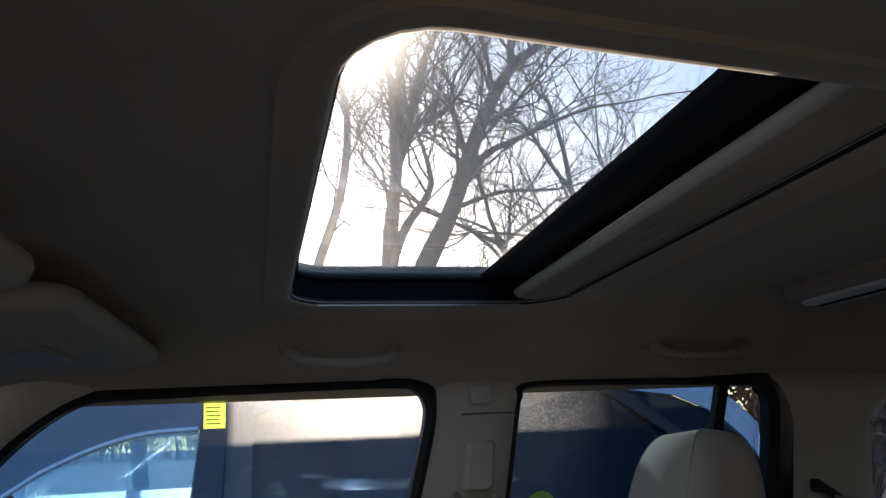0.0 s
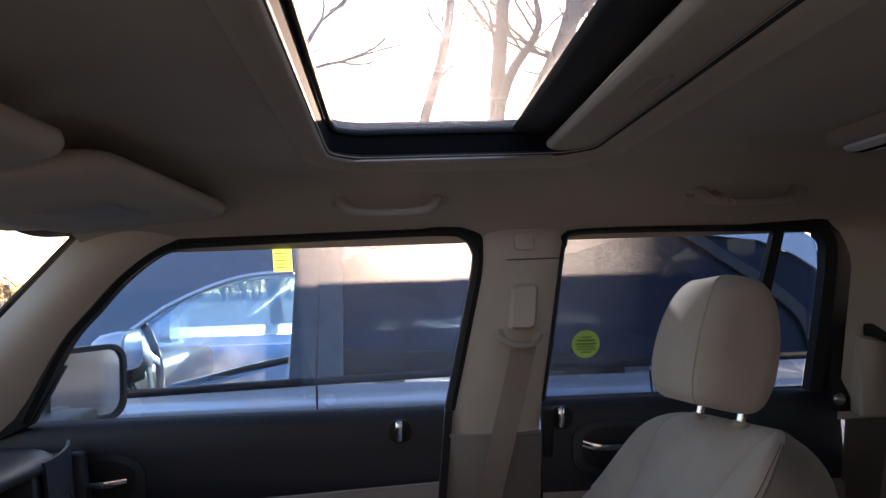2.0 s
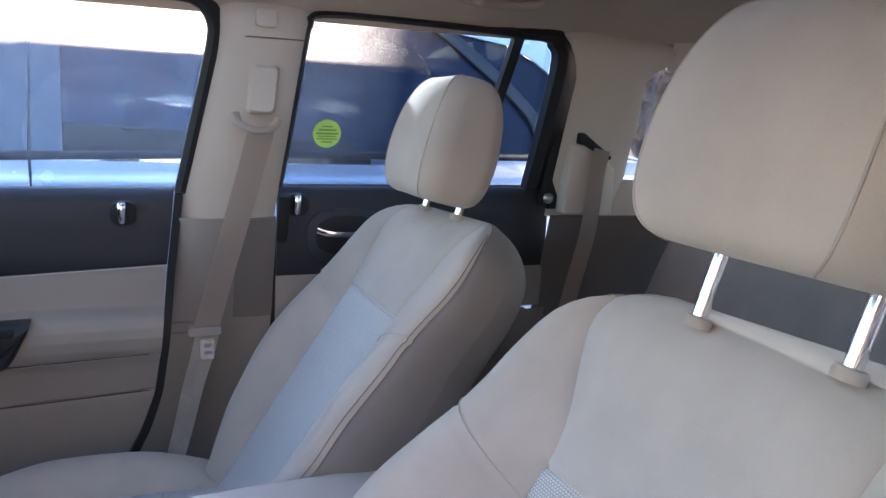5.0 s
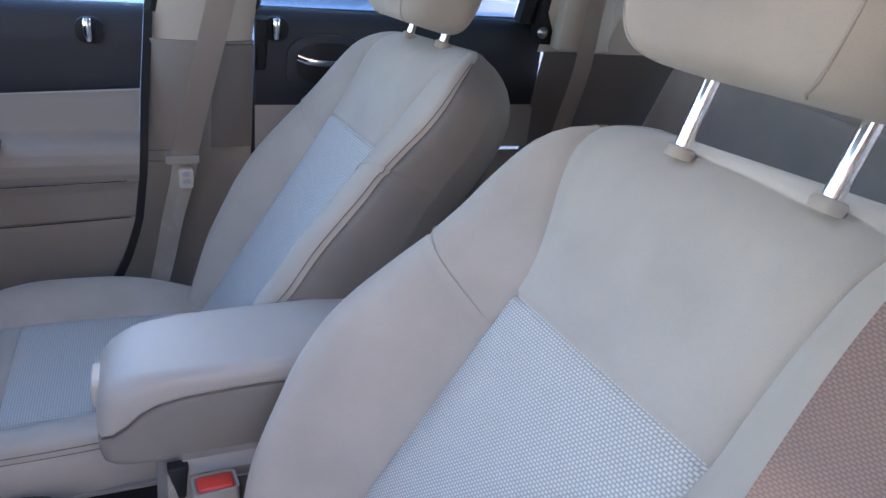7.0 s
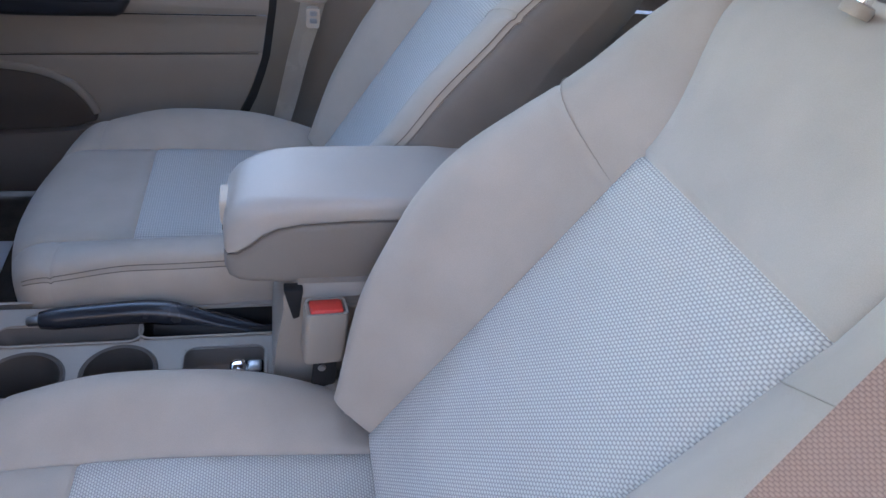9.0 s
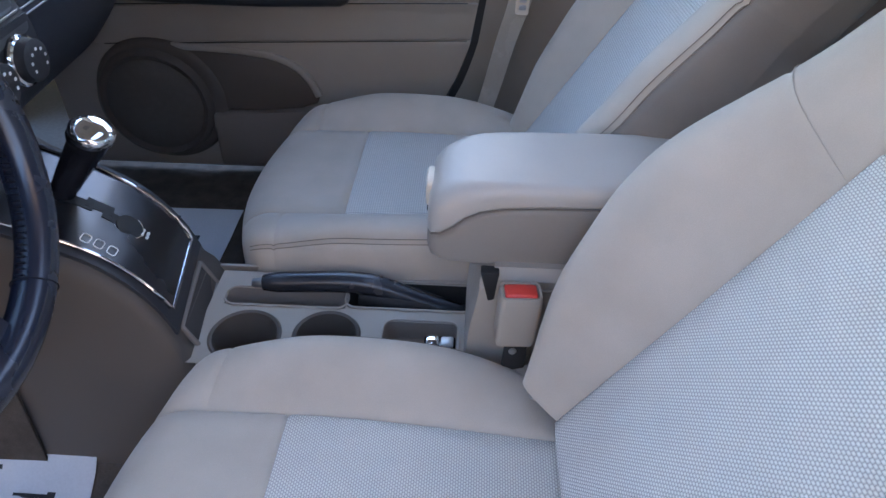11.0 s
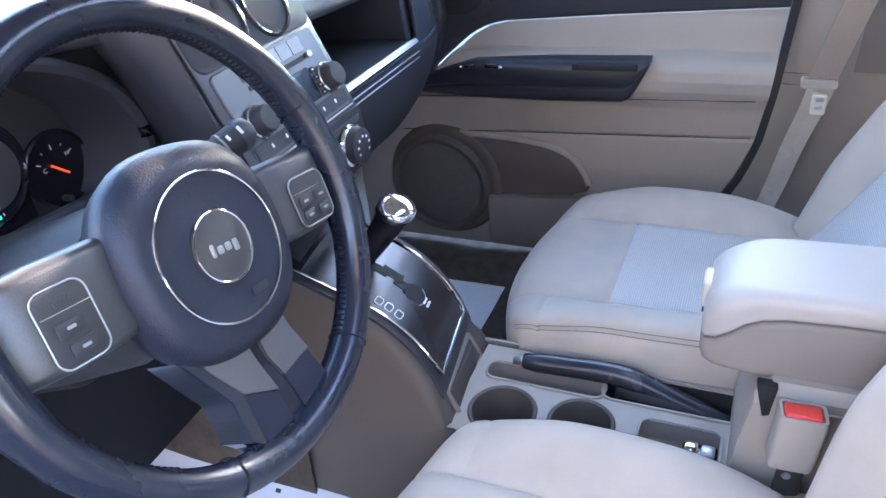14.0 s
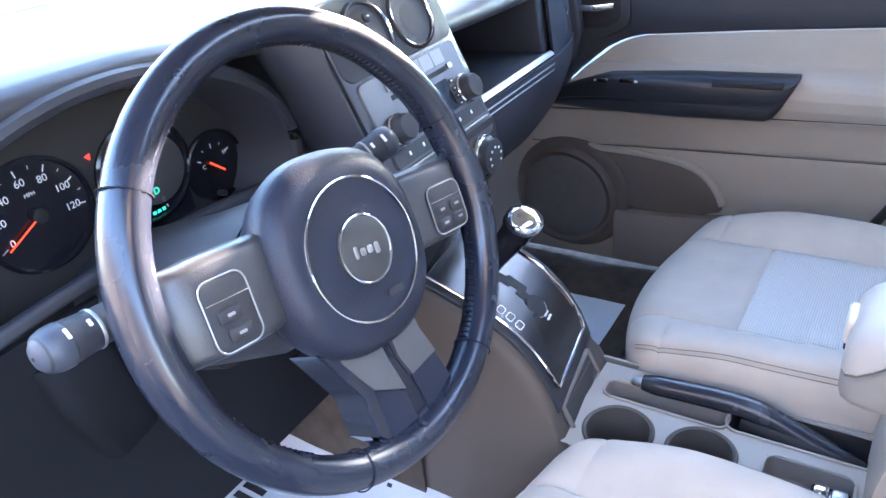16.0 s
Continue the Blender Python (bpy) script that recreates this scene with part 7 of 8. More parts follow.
part("lower_column_cover", sweep([WC + WN * -0.20 + WU * -0.06, Vector((-0.78, -0.33, 0.80)), Vector((-0.98, -0.32, 0.62))], rrect(0.10, 0.07, 0.02, 4)), BLACK, column, "dark lower column cover")

# ---- parked car alongside ----
NY = 1.52
car = thing("parked_car", (0.2, 2.4, 0.0), "pale blue silver tall estate car parked alongside with dark windows", "car")


def nb_y(z):
    return NY + (0.0 if z < 1.06 else (z - 1.06) * 0.36) + 0.06 * max(0, (0.75 - z) / 0.5) ** 2


def nb_sheet(name, xs, zs, mat, label="", off=0.0, parent=None):
    def crease(z):
        return 0.012 * math.exp(-((z - 1.005) / 0.012) ** 2)

    return part(name, sheet(lambda u, v: (u, nb_y(v) + off - crease(v), v), xs, zs, thick=0.006), mat, parent or car, label)


SKIN = [0.42, 0.6, 0.75, 0.9, 0.96, 0.98, 0.99, 1.0, 1.01, 1.02, 1.04, 1.066]
nb_sheet("rear_door_skin", steps(-0.207, 0.82, 10), SKIN, PAINT, "pale blue silver rear door")
nb_sheet("front_door_skin", steps(-1.45, -0.213, 10), SKIN, PAINT, "pale blue silver front door")
nb_sheet("rear_quarter", steps(0.827, 1.95, 12), SKIN + [1.085], PAINT, "pale blue silver rear wing")
nb_sheet("front_wing", steps(-2.7, -1.46, 10), SKIN[:-1], PAINT, "pale blue silver front wing")
part("bonnet", sheet(lambda u, v: (u, v, 1.04 + 0.10 * (1 - abs((v - 2.4) / 0.9) ** 2) - 0.05 * ((u + 1.45) / 1.25) ** 2), steps(-2.7, -1.40, 8), steps(NY, NY + 1.75, 10), thick=0.01), PAINT, car, "pale blue silver bonnet")
part("far_side", box((-2.7, NY + 1.72, 0.42), (1.95, NY + 1.76, 1.07), 0.02), PAINT, car)
part("floor_pan", box((-2.7, NY + 0.02, 0.30), (1.95, NY + 1.74, 0.44), 0.02), BLACK, car)
part("tail_deck", box((1.66, NY + 0.05, 1.055), (1.94, NY + 1.72, 1.075), 0.008), PAINT, car, "pale blue silver rear edge below the tailgate")
part("tail_end", box((1.91, NY + 0.02, 0.42), (1.95, NY + 1.74, 1.08), 0.02), PAINT, car)
part("belt_moulding", sweep([(-1.40, nb_y(1.07) - 0.006, 1.052), (-0.80, nb_y(1.07) - 0.006, 1.064), (-0.21, nb_y(1.07) - 0.006, 1.080), (0.50, nb_y(1.085) - 0.006, 1.096), (1.40, nb_y(1.09) - 0.006, 1.100)], rrect(0.012, 0.026, 0.004, 2)), NAVY, car, "black waist moulding")


def nb_post(name, xz, width, mat, label, off=-0.006):
    """A bar of the body side that follows its lean."""
    pts = [Vector((x, nb_y(z) + off, z)) for x, z in dense(xz, 5)]
    return part(name, sweep(pts, rrect(width, 0.016, 0.005, 2), up=(0, -1, 0.35)), mat, car, label, angle=50)


nb_post("pillar", [(-0.255, 1.07), (-0.250, 1.30), (-0.240, 1.56)], 0.082, NAVY, "dark glossy door pillar", -0.004)
nb_post("pillar", [(-0.168, 1.07), (-0.170, 1.30), (-0.172, 1.56)], 0.080, NAVY, "dark glossy door pillar", -0.004)
part("door_gap", sweep([(-0.2105, nb_y(z) - 0.008, z) for z in (0.45, 0.8, 1.06, 1.09, 1.55)], rrect(0.007, 0.004, 0.001, 1), up=(0, 1, 0)), BLACK, car, "dark gap between the doors")
part("door_gap", sweep([(0.8235, nb_y(z) - 0.004, z) for z in (0.45, 0.8, 1.07)], rrect(0.006, 0.004, 0.001, 1), up=(0, 1, 0)), BLACK, car)
nb_post("rear_bar", [(0.93, 1.560), (1.044, 1.490), (1.143, 1.415), (1.226, 1.350), (1.295, 1.288), (1.350, 1.223), (1.368, 1.150), (1.368, 1.095)], 0.046, material("window_bar", (0.02, 0.022, 0.028), 0.4, vary=0.1), "curved dark bar between the rear windows")


def nb_pane(name, pts, mat, label, off=0.004):
    bm = bmesh.new()
    bm.faces.new([bm.verts.new((x, nb_y(z) + off, z)) for x, z in pts])
    bmesh.ops.solidify(bm, geom=bm.faces[:], thickness=0.004)
    return part(name, bm, mat, car, label)


DOOR_ARC = [(-1.02, 1.060), (-0.90, 1.165), (-0.75, 1.275), (-0.67, 1.326), (-0.55, 1.378), (-0.43, 1.408), (-0.29, 1.416)]
nb_pane("front_window", [(-1.02, 1.058), (-0.285, 1.075)] + DOOR_ARC[:0:-1], PANE_CAR, "clear front door window").visible_shadow = False
nb_post("window_trim", [(x, z + 0.004) for x, z in DOOR_ARC], 0.014, PAINT, "pale edge of the front door window", -0.010)
rail_top = [(-1.30, 1.10), (-1.10, 1.27), (-0.92, 1.42), (-0.76, 1.52), (-0.55, 1.575), (0.10, 1.590)]


def along(pts, u):
    """The point at a share of a line's length."""
    run = [0.0]
    for a, b in zip(pts, pts[1:]):
        run.append(run[-1] + math.hypot(b[0] - a[0], b[1] - a[1]))
    return tuple(line_keys([(r, p[k]) for r, p in zip(run, pts)], u * run[-1]) for k in (0, 1))


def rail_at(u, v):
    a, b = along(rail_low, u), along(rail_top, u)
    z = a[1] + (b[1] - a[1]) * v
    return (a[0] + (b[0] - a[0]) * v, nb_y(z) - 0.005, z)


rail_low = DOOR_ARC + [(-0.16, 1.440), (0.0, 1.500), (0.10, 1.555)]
# Roof paint darkened to blue grey for the shade above the door.
part("roof_rail", sheet(lambda u, v: rail_at(u, v), steps(0, 1, 40), steps(0, 1, 5), thick=0.006), material("shaded_rail_paint", (0.10, 0.145, 0.21), 0.22, vary=0.04, bump=0, coat=0.6), car, "roof side above the front door, paint darkened for shade", angle=60)
nb_pane("rear_window", [(-0.14, 1.085), (0.80, 1.098), (0.80, 1.560), (-0.135, 1.560)], PANE_TINT, "dark tinted rear door window")
ARC = [(0.80, 1.556), (0.90, 1.525), (1.00, 1.508), (1.133, 1.492), (1.263, 1.474), (1.370, 1.425), (1.430, 1.378), (1.480, 1.320), (1.520, 1.230), (1.535, 1.110)]
nb_pane("quarter_window", [(0.80, 1.100)] + ARC + [(1.50, 1.100)], PANE_TINT, "dark tinted quarter window", 0.006)
# Black strip drawn as the dark reflection low in the tinted pane.
part("window_ledge", prism([(-0.132, 1.094), (0.70, 1.100), (0.70, 1.128), (0.30, 1.150), (-0.128, 1.170)], "y", 0, 0.010, 0.002), BLACK, car, "black strip standing for the dark reflection in the rear door window")
reflection_strip = bpy.data.objects[[o.name for o in car.children if o.name.startswith("window_ledge")][0]]
for v in reflection_strip.data.vertices:
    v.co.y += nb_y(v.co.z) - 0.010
# Chrome sliver put in for a highlight on the glass.
part("pane_glint", sweep([(0.02 + 0.03 * k, nb_y(1.158) - 0.013, 1.1575 - 0.0012 * k) for k in range(4)], disc(0.0028, 6), up=(0, 1, 0)), CHROME, car, "chrome sliver standing for a highlight on the rear door window")
# roof: an arched skin from side to side, with the pale side above the windows
ROOF_PROF = [(-1.05, 1.40), (-0.80, 1.575), (-0.55, 1.625), (-0.30, 1.645), (0.0, 1.645), (0.5, 1.645), (0.95, 1.635), (1.25, 1.600), (1.42, 1.545), (1.54, 1.42), (1.61, 1.27), (1.68, 1.12)]


def nb_roof(u, v):
    x, z = u
    sag = 1 - abs(2 * v - 1) ** 2.6
    y0 = nb_y(z - 0.04)
    return (x, y0 + (2 * (NY + 0.875) - 2 * y0) * v, z - 0.050 + 0.082 * sag)


rp = [tuple(p[:2]) for p in curve([(x, z, 0) for x, z in ROOF_PROF], 4)]
rp_roof = [p for p in rp if -0.80 <= p[0] <= 1.50]
side_low = lambda x: line_keys([(-1.1, 1.36), (-0.80, 1.515), (-0.62, 1.552), (0.80, 1.553)] + [(a, b - 0.002) for a, b in ARC[1:]] + [(1.52, 1.10), (2.3, 1.08)], x)
rim_xs = sorted([p[0] for p in rp if 0.0 <= p[0] <= 2.2] + [a for a, b in ARC])
prof_z = lambda x: line_keys(rp, x)
part("roof_side", sheet(lambda u, v: (u, nb_y(side_low(u) + (max(prof_z(u) - 0.045, side_low(u) + 0.002) - side_low(u)) * v) - 0.004, side_low(u) + (max(prof_z(u) - 0.045, side_low(u) + 0.002) - side_low(u)) * v), rim_xs, steps(0, 1, 6), thick=0.006), PAINT, car, "pale blue silver roof edge and rear pillar", angle=60)
part("roof", sheet(nb_roof, rp_roof, steps(0, 1, 20), thick=0.01), PAINT, car, "pale blue silver roof")
part("headliner", sheet(lambda u, v: (u, NY + 0.22 + 1.32 * v, prof_z(u) - 0.085 + 0.05 * (1 - abs(2 * v - 1) ** 2)), steps(-0.72, 1.4, 12), steps(0, 1, 8), thick=0.006), material("parked_headliner", (0.22, 0.24, 0.27), 0.9), car, "grey headliner of the parked car")
part("windscreen", sheet(lambda u, v: (-1.30 + 0.50 * u, NY + 0.10 + 0.12 * u + (1.55 - 0.24 * u) * v, 1.07 + 0.49 * u + 0.06 * (1 - abs(2 * v - 1) ** 2)), steps(0, 1, 6), steps(0, 1, 10)), PANE_CAR, car, "clear windscreen").visible_shadow = False
part("tailgate", sheet(lambda u, v: (1.50 + 0.20 * u, NY + 0.12 + 1.5 * v, 1.44 - 0.37 * u), steps(0, 1, 5), steps(0, 1, 6), thick=0.01), PAINT, car)
far_post = lambda pts, w, mat, label="": part("far_pillar", sweep(curve(pts, 4), rrect(w, 0.04, 0.012, 2), up=(0, 1, 0)), mat, car, label)
far_post([(-1.50, NY + 1.66, 1.06), (-1.22, NY + 1.60, 1.28), (-0.94, NY + 1.54, 1.50)], 0.09, PAINT, "pale inner side of the far windscreen pillar")
for x in (-0.20, 0.75):
    far_post([(x, NY + 1.72, 1.06), (x, NY + 1.58, 1.56)], 0.07, BLACK)
# cabin things seen through the panes
part("dash_top", box((-1.40, NY + 0.12, 0.90), (-0.95, NY + 1.62, 1.085), 0.04, 3), DARK, car, "dark dashboard of the parked car")
wheel_at = lambda rad, a, d=0.0: Vector((-0.905 - 0.30 * rad * math.sin(a) + d, NY + 0.43 + rad * math.cos(a), 1.150 + 0.95 * rad * math.sin(a)))
part("steering_ring", sweep([wheel_at(0.175, 2 * math.pi * k / 28) for k in range(28)], disc(0.016, 8), closed=True), DARK, car, "dark steering wheel rim")
part("steering_boss", loft([[wheel_at(rad, 2 * math.pi * k / 20, d) for k in range(20)] for rad, d in ((0.075, -0.03), (0.070, 0.02), (0.045, 0.03))], True, True), DARK, car, "dark steering wheel boss")
for a in (200, 340, 265):
    part("steering_spoke", sweep([wheel_at(0.05, radians(a), 0.022), wheel_at(0.165, radians(a), 0.006)], rrect(0.036, 0.010, 0.004, 2), up=(1, 0, 0.3)), SILVER, car, "pale steering wheel spoke")
for y in (NY + 0.42, NY + 1.28):
    part("seat_back", loft([[(-0.16 + 0.25 * t + q * 0.06, y + p * (0.24 - 0.05 * t), 0.70 + 0.52 * t) for p, q in rrect(2, 2, 0.6, 4)] for t in steps(0, 1, 6)], True, True), DARK, car, "dark seat")
    part("seat_headrest", loft([[(0.11 + q * 0.045, y + p * 0.12 * s_, 1.26 + z) for p, q in rrect(2, 2, 0.7, 4)] for s_, z in ((0.7, 0), (1, 0.03), (1, 0.11), (0.75, 0.15))], True, True), DARK, car)
part("rear_bench", box((0.60, NY + 0.14, 0.70), (0.80, NY + 1.60, 1.16), 0.05, 3), DARK, car)
# Dark wedge drawn for the reflection low in the front pane.
part("reflection_wedge", loft([[(x, NY + 0.05 + a, z + b) for a, b in rrect(0.06, 0.02, 0.006, 2)] for x, z in ((-0.30, 1.145), (-0.42, 1.125), (-0.56, 1.095), (-0.66, 1.075))], True, True), DARK, car, "dark wedge standing for a reflection in the front door window")
# door mirror and handles
nm = part("door_mirror", loft([[(-0.745 + d, NY - 0.10 + p * q_, 1.205 + q * q_) for p, q in rrect(0.17, 0.115, 0.040, 4)] for d, q_ in ((-0.08, 0.5), (-0.05, 0.85), (0.0, 1.0), (0.02, 0.97))], True, True), PAINT, car, "silver door mirror")
part("mirror_glass", loft([[(-0.724 + d, NY - 0.10 + p, 1.205 + q) for p, q in rrect(0.14, 0.095, 0.032, 4)] for d in (0.0, 0.003)], True, True), CHROME, nm)
part("mirror_arm", box((-0.80, NY - 0.06, 1.10), (-0.74, NY + 0.05, 1.16), 0.01, 2), BLACK, nm)
for x0 in (-0.42, 0.60):
    part("door_handle", sweep(curve([(x0, NY - 0.01, 0.93), (x0 + 0.04, NY - 0.035, 0.935), (x0 + 0.12, NY - 0.035, 0.935), (x0 + 0.15, NY - 0.01, 0.93)], 4), rrect(0.016, 0.022, 0.006, 2)), PAINT, car)
for x in (-1.75, 1.55):
    wh = part("wheel", spin([(0.20, -0.01), (0.30, -0.015), (0.335, 0.0), (0.335, 0.19), (0.30, 0.205), (0.1, 0.2)], (x, NY + 0.02, 0.335), (0, 1, 0), 32), BLACK, car, "black tyre")
    part("rim", spin([(0.205, -0.008), (0.20, -0.002), (0.10, 0.010), (0.001, 0.005)], (x, NY + 0.02, 0.335), (0, 1, 0), 32), SILVER, wh)

# further car beyond, pale
far_car = thing("far_parked_car", (-0.4, 5.2, 0), "pale car parked further along the row", "car")
PALE = material("pale_paint", (0.70, 0.76, 0.80), 0.3, metal=0.2, vary=0.03, bump=0, coat=1.0)
part("body", loft([[(x, 4.6 + y, z) for y, z in ((0.1, 0.25), (0, 0.4), (-0.02, 0.75), (0.02, 0.98), (0.06, 1.03), (1.6, 1.03), (1.7, 0.9), (1.7, 0.4), (1.6, 0.25))] for x in (-3.3, -3.1, 0.0, 1.6, 1.75)], True, True), PALE, far_car, "pale body")
for x in (-2.5, 0.9):
    part("wheel", spin([(0.2, 0.0), (0.31, 0.0), (0.32, 0.02), (0.32, 0.2), (0.2, 0.21)], (x, 4.62, 0.32), (0, 1, 0), 24), BLACK, far_car, "black tyre")
roof_arc = [(-2.15, 1.02), (-1.905, 1.167), (-1.746, 1.280), (-1.392, 1.400), (-1.115, 1.461), (-0.70, 1.480), (-0.20, 1.475), (0.3, 1.42), (0.8, 1.27), (1.2, 1.06)]
arc = [tuple(p[:2]) for p in curve([(x, z, 0) for x, z in roof_arc], 5)]
part("roof_rail", sweep([(x, 4.70, z) for x, z in arc], rrect(0.06, 0.05, 0.02, 3), up=(0, 1, 0)), PALE, far_car, "pale roof rail and pillars")
bm = bmesh.new()
bm.faces.new([bm.verts.new((x, 4.715, z)) for x, z in arc])
part("side_glass", bm, glass("far_car_pane", (0.62, 0.83, 1.0), mirror=0.10, film=((0.42, 0.58, 0.66), 0.5)), far_car, "clear side window").visible_shadow = False
part("roof", sheet(lambda u, v: (u[0], 4.70 + 1.35 * v, u[1] + 0.06 * (1 - (2 * v - 1) ** 2)), [p for p in arc if -1.2 < p[0] < 0.4], steps(0, 1, 8), thick=0.01), PALE, far_car, "pale roof")
part("pillar", sweep([(-0.62, 4.68, 1.03), (-0.58, 4.70, 1.45)], rrect(0.09, 0.03, 0.01, 2), up=(0, 1, 0)), BLACK, far_car)
part("door_mirror", loft([[(-1.62 + d, 4.50 + p * q_, 1.11 + q * q_) for p, q in rrect(0.24, 0.20, 0.07, 4)] for d, q_ in ((-0.14, 0.5), (-0.09, 0.9), (0.0, 1.0), (0.03, 0.95))], True, True), PALE, far_car)
part("seat_row", box((-0.45, 4.85, 0.8), (-0.20, 5.9, 1.22), 0.06, 3), DARK, far_car)

# ---- trees and far wood ----
def tree(name, at, height, lean, spread, seed, depth=6, label="tall bare deciduous tree with many fine branches", limbs=()):
    rnd = random.Random(seed)
    t = thing(name, at, label, "tree", "bare trees")
    trunk = bmesh.new()
    twigs = bmesh.new()

    def limb(bm, pts, r0, r1, sides):
        sec = disc(1.0, sides)
        n = len(pts)
        sweep(pts, sec, up=(0.31, 0.17, 0.93), bm=bm, sizes=[r0 + (r1 - r0) * k / (n - 1) for k in range(n)], caps=False)

    def grow(p, d, length, rad, level):
        n = 5 if level < 3 else 4
        pts = [p]
        q, dd = p.copy(), d.copy()
        for k in range(n):
            dd = (dd + Vector((rnd.gauss(0, 1), rnd.gauss(0, 1), rnd.gauss(0.25, 0.6))) * (0.09 + 0.03 * level)).normalized()
            q = q + dd * (length / n)
            pts.append(q.copy())
        limb(trunk if level < 3 else twigs, pts, rad, rad * (0.68 if level < depth else 0.3), 8 if level < 2 else (5 if level < 4 else 3))
        if level >= depth:
            return
        kids = 2 if level < 2 else rnd.choice((2, 3, 3))
        for k in range(kids):
            side = Vector((rnd.gauss(0, 1), rnd.gauss(0, 1), rnd.gauss(0, 0.6)))
            side = (side - dd * side.dot(dd)).normalized()
            ang = rnd.uniform(0.25, 0.65) * spread
            nd = (dd * math.cos(ang) + side * math.sin(ang)).normalized()
            grow(pts[-1], nd, length * rnd.uniform(0.62, 0.85), rad * rnd.uniform(0.5, 0.68), level + 1)
        for k in range(1 if level < 2 else 2):
            i = rnd.randint(2, n - 1)
            side = Vector((rnd.gauss(0, 1), rnd.gauss(0, 1), rnd.gauss(0.2, 0.5))).normalized()
            nd = (dd * 0.6 + side * 0.8).normalized()
            grow(pts[i], nd, length * rnd.uniform(0.4, 0.65), rad * rnd.uniform(0.3, 0.45), level + 2)

    if not limbs:
        grow(Vector(at), Vector(lean).normalized(), height * 0.30, height * 0.0135, 0)
    # known main limbs: a path and its two radii, with side shoots along it
    for path, r0, r1 in limbs:
        pts = curve(path, 5)
        limb(trunk, pts, r0, r1, 8)
        for i in range(2, len(pts) - 1, 2):
            if pts[i].z < 5.2:
                continue
            rad = r0 + (r1 - r0) * i / len(pts)
            dd = (pts[i + 1] - pts[i]).normalized()
            for k in range(rnd.choice((1, 1, 2))):
                side = Vector((rnd.choice((-1, 1)) * rnd.uniform(0.5, 1), rnd.gauss(0, 0.6), rnd.uniform(-0.1, 0.7)))
                grow(pts[i], (dd * 0.7 + side * 0.8).normalized(), rnd.uniform(0.9, 2.0) * spread, rad * rnd.uniform(0.22, 0.42), 3)
        grow(pts[-1], (pts[-1] - pts[-2]).normalized(), 1.6 * spread, r1, 3)
    part("trunk", trunk, BARK, t, "grey brown trunk and limbs", angle=80)
    part("crown", twigs, BARK, t, "fine bare twigs", angle=80)


tree("bare_tree", (0.9, 12.0, 0), 15, (0.3, 0, 1), 1.0, 11, 6, limbs=(
    ([(0.9, 12.0, 0), (1.55, 12.0, 2.1), (2.33, 12.0, 4.2), (2.98, 12.0, 5.53), (3.64, 12.0, 7.3), (4.37, 12.0, 8.6), (5.16, 12.0, 9.3), (6.0, 12.0, 10.4)], 0.25, 0.06),
    ([(4.37, 12.0, 8.6), (4.43, 12.1, 9.4), (4.52, 12.2, 10.8)], 0.09, 0.04),
    ([(3.20, 12.0, 6.1), (3.70, 11.8, 6.62), (4.19, 11.7, 6.85), (5.56, 11.5, 7.47), (6.45, 11.4, 7.65)], 0.085, 0.02),
    ([(2.98, 12.0, 5.53), (4.13, 12.3, 6.02), (5.32, 12.5, 6.18), (6.4, 12.6, 6.5)], 0.055, 0.015),
    ([(1.40, 12.0, 1.6), (1.88, 12.1, 4.64), (2.56, 12.2, 5.86), (2.63, 12.3, 6.44), (2.4, 12.3, 7.3)], 0.12, 0.03)))
tree("bare_tree", (1.7, 13.0, 0), 15, (0.1, 0, 1), 0.85, 23, 6, limbs=(
    ([(1.7, 13.0, 0), (1.80, 13.0, 2.6), (1.92, 13.0, 5.0), (2.06, 13.0, 6.32), (2.16, 13.0, 7.56), (2.28, 13.0, 9.81), (2.4, 13.0, 12.0)], 0.20, 0.06),
    ([(2.11, 13.0, 7.0), (2.33, 13.0, 7.57), (2.75, 13.0, 9.17), (3.10, 13.0, 10.1), (3.4, 13.0, 11.8)], 0.11, 0.05),
    ([(2.08, 13.0, 6.6), (2.03, 12.9, 7.2), (2.00, 12.9, 8.6), (1.78, 12.8, 9.5), (1.5, 12.8, 11.2)], 0.09, 0.04),
    ([(2.16, 13.0, 7.56), (3.2, 13.2, 8.1), (4.0, 13.3, 9.3)], 0.065, 0.02)))
tree("bare_tree", (0.2, 14.0, 0), 15, (0.0, 0, 1), 0.8, 5, 5, limbs=(
    ([(-0.1, 14.0, 0), (0.35, 14.0, 4.0), (1.02, 14.0, 6.4), (1.19, 14.0, 8.1), (1.01, 14.0, 9.3), (0.8, 14.0, 11.5)], 0.13, 0.04),))
tree("bare_tree", (5.2, 15.0, 0), 11, (0.06, 0, 1), 1.0, 31, 7)
tree("bare_tree", (6.9, 14.0, 0), 13, (0.06, 0, 1), 1.1, 12, 7)
tree("bare_tree", (9.2, 17.0, 0), 15, (-0.05, 0, 1), 1.1, 9, 7)
tree("bare_tree", (6.0, 21.0, 0), 17, (0.0, 0, 1), 1.1, 8)
tree("bare_tree", (-4.0, 22.0, 0), 17, (0.05, 0, 1), 1.0, 17)
tree("bare_tree", (-9.0, 20.0, 0), 16, (0.0, 0, 1), 1.1, 18, 5)


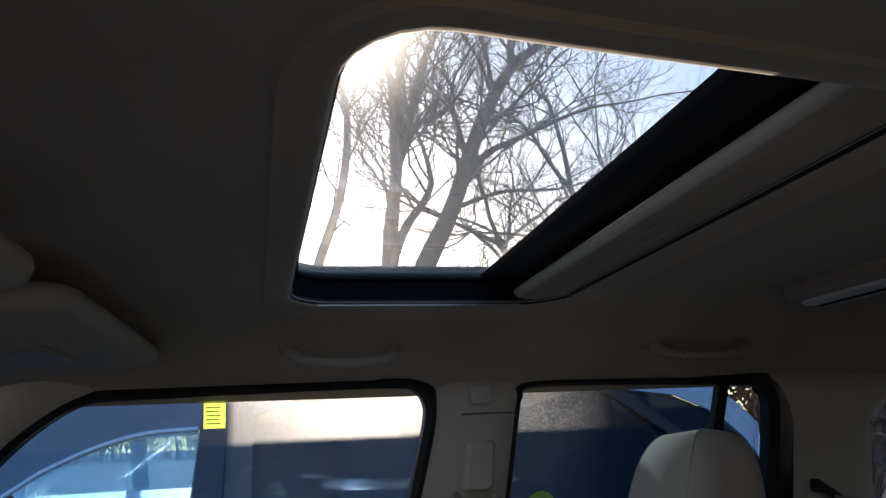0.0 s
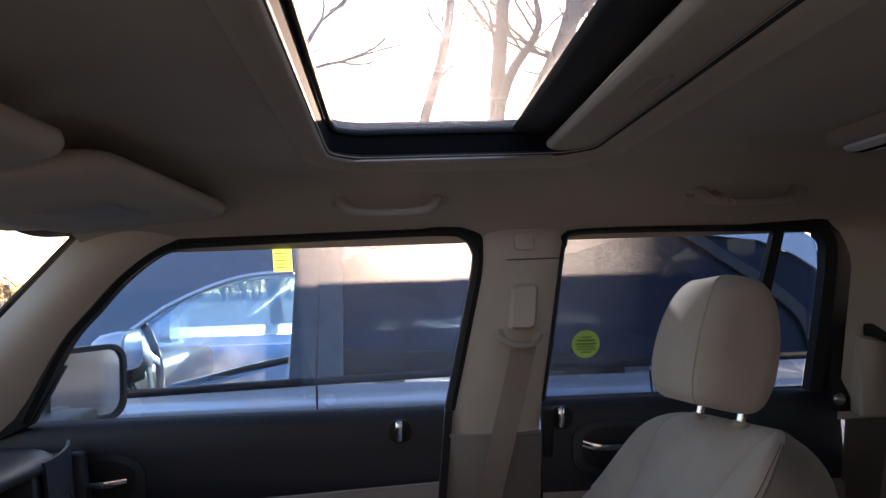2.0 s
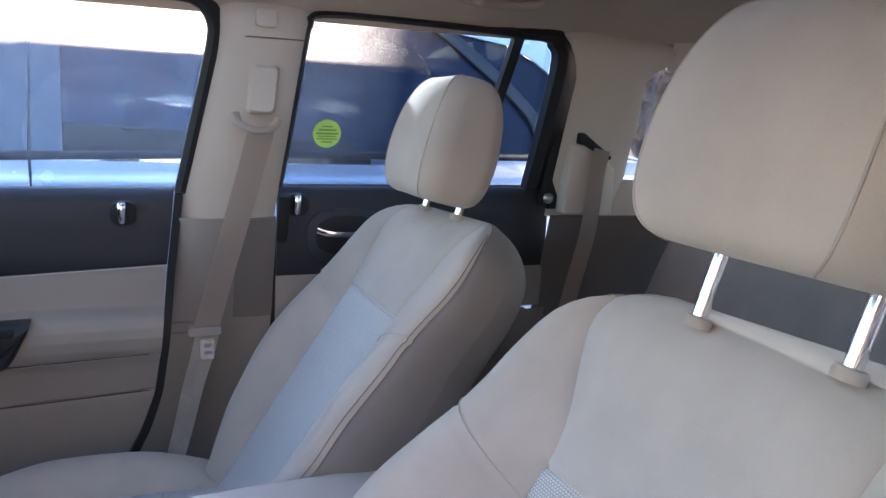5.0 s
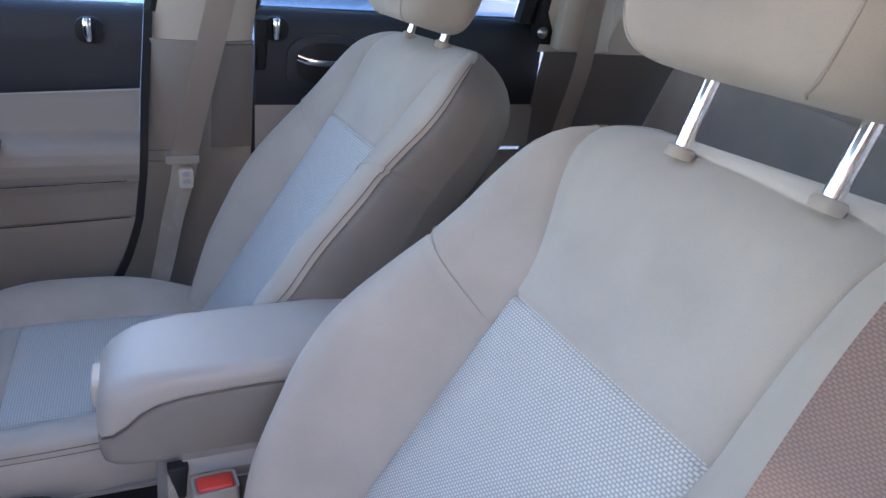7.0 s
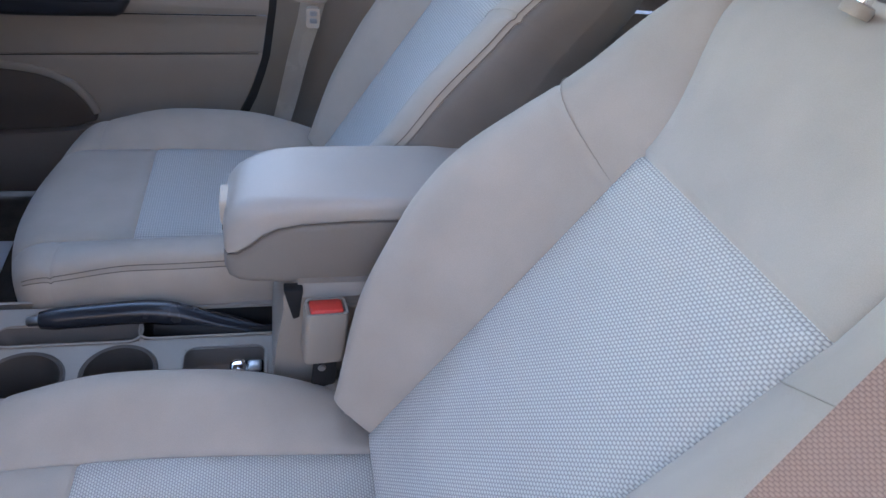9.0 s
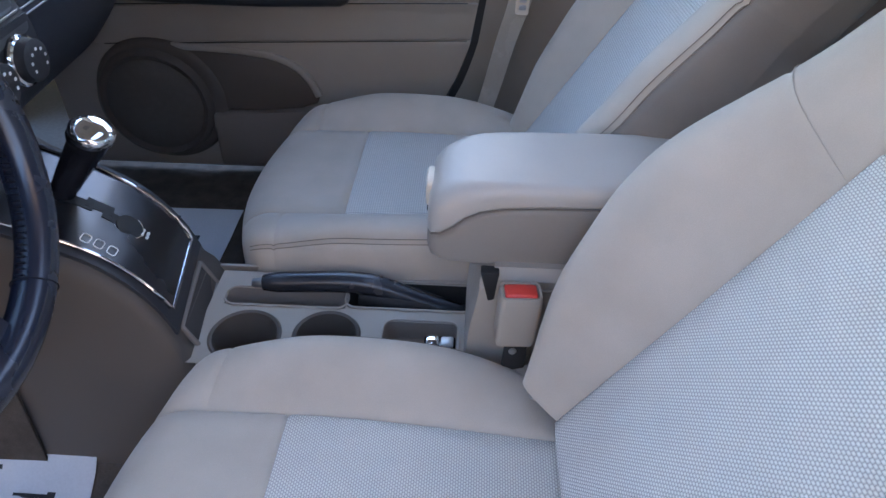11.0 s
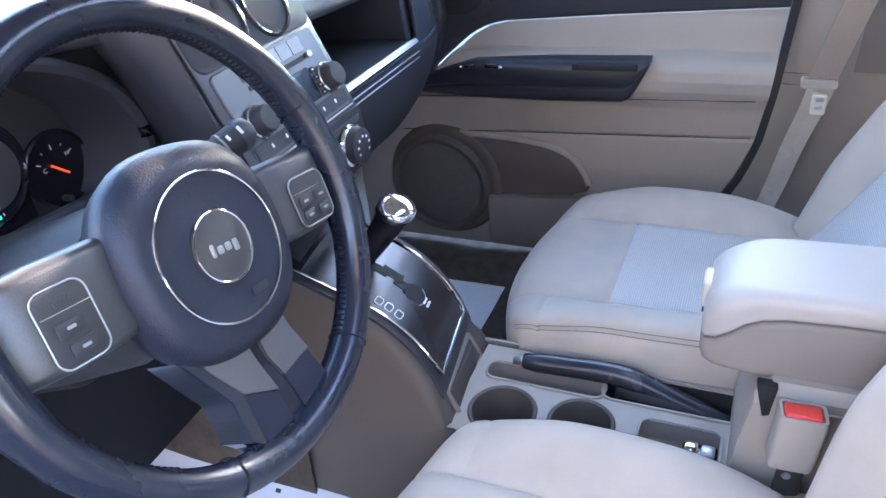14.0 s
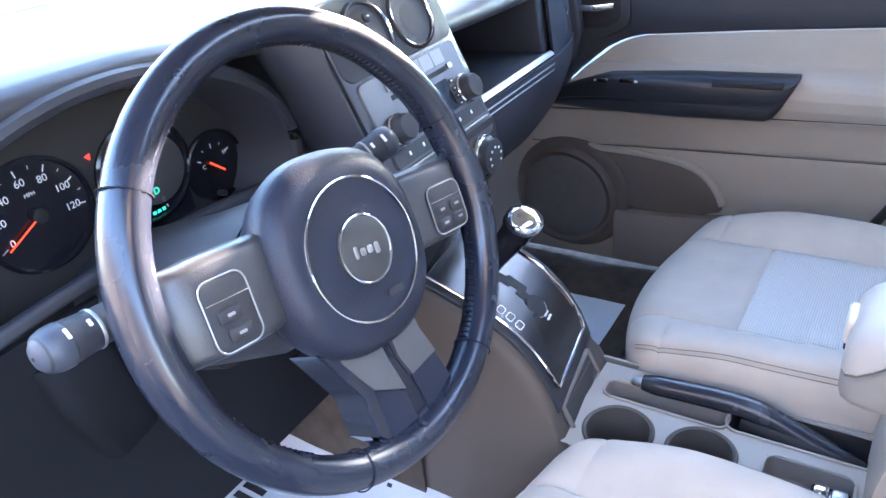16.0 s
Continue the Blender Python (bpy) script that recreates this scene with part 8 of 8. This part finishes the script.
def shrub(at, height, seed):
    """A rounded bush: many stems with small dry leaves."""
    rnd = random.Random(seed)
    t = thing("autumn_shrub", at, "brown autumn shrub with dry leaves beside the car park", "shrub", "autumn shrubs")
    stems, leaves = bmesh.new(), bmesh.new()
    for k in range(60):
        a, b = rnd.uniform(0, 6.283), rnd.uniform(0.05, 0.9)
        top = Vector(at) + Vector((math.cos(a) * b * height * 0.6, math.sin(a) * b * height * 0.6, height * rnd.uniform(0.55, 1.0)))
        mid = Vector(at).lerp(top, 0.5) + Vector((0, 0, height * 0.08))
        path = curve([Vector(at), mid, top], 4)
        sweep(path, disc(1.0, 4), up=(0.3, 0.2, 0.9), bm=stems, sizes=[0.03 - 0.022 * i / (len(path) - 1) for i in range(len(path))], caps=False)
        for j in range(34):
            p = path[rnd.randint(3, len(path) - 1)] + Vector((rnd.gauss(0, 0.22), rnd.gauss(0, 0.22), rnd.gauss(0, 0.2)))
            u, w = Vector((rnd.gauss(0, 1), rnd.gauss(0, 1), rnd.gauss(0, 1))).normalized() * 0.09, Vector((rnd.gauss(0, 1), rnd.gauss(0, 1), rnd.gauss(0, 1))).normalized() * 0.06
            leaves.faces.new([leaves.verts.new(q) for q in (p - u, p + w, p + u, p - w)])
    part("stems", stems, BARK, t)
    part("leaves", leaves, DRY_LEAF, t, "dry brown leaves")


DRY_LEAF = material("dry_leaf", (0.30, 0.15, 0.07), 0.8, vary=0.35, scale=5, grain=60)
for k, (x, y, h) in enumerate(((12.0, 0.5, 3.0), (13.5, 3.2, 3.6), (14.0, 6.0, 3.2), (12.5, -2.5, 2.8), (6.5, 7.6, 3.4), (7.4, 8.0, 3.6), (8.6, 9.4, 3.8))):
    shrub((x, y, 0), h, 90 + k)


def wood():
    rnd = random.Random(77)
    bm = bmesh.new()
    for k in range(1800):
        x = rnd.uniform(-120, 120)
        y = 95 + rnd.uniform(0, 30)
        h = rnd.uniform(2.2, 4.5)
        b = [bm.verts.new(p) for p in ((x - 0.07, y, 0), (x + 0.07, y, 0), (x, y + 0.2, 0))]
        top = bm.verts.new((x + rnd.uniform(-1, 1), y, h))
        for i in range(3):
            bm.faces.new((b[i], b[(i + 1) % 3], top))
        for j in range(7):
            z = h * rnd.uniform(0.25, 0.9)
            a = rnd.uniform(0, 6.28)
            L = rnd.uniform(1, 2.6)
            p = Vector((x, y, z))
            q = p + Vector((math.cos(a) * L, math.sin(a) * L, L * 0.8))
            vs = [bm.verts.new(p + Vector((0.04, 0, 0))), bm.verts.new(p - Vector((0.04, 0, 0))), bm.verts.new(p + Vector((0, 0.07, 0.1))), bm.verts.new(q)]
            bm.faces.new((vs[0], vs[1], vs[3]))
            bm.faces.new((vs[1], vs[2], vs[3]))
            bm.faces.new((vs[2], vs[0], vs[3]))
    return bm


tagged(finish("far_wood", wood(), BARK), "brown bare wood at the edge of the car park", "wood", kind="stuff")
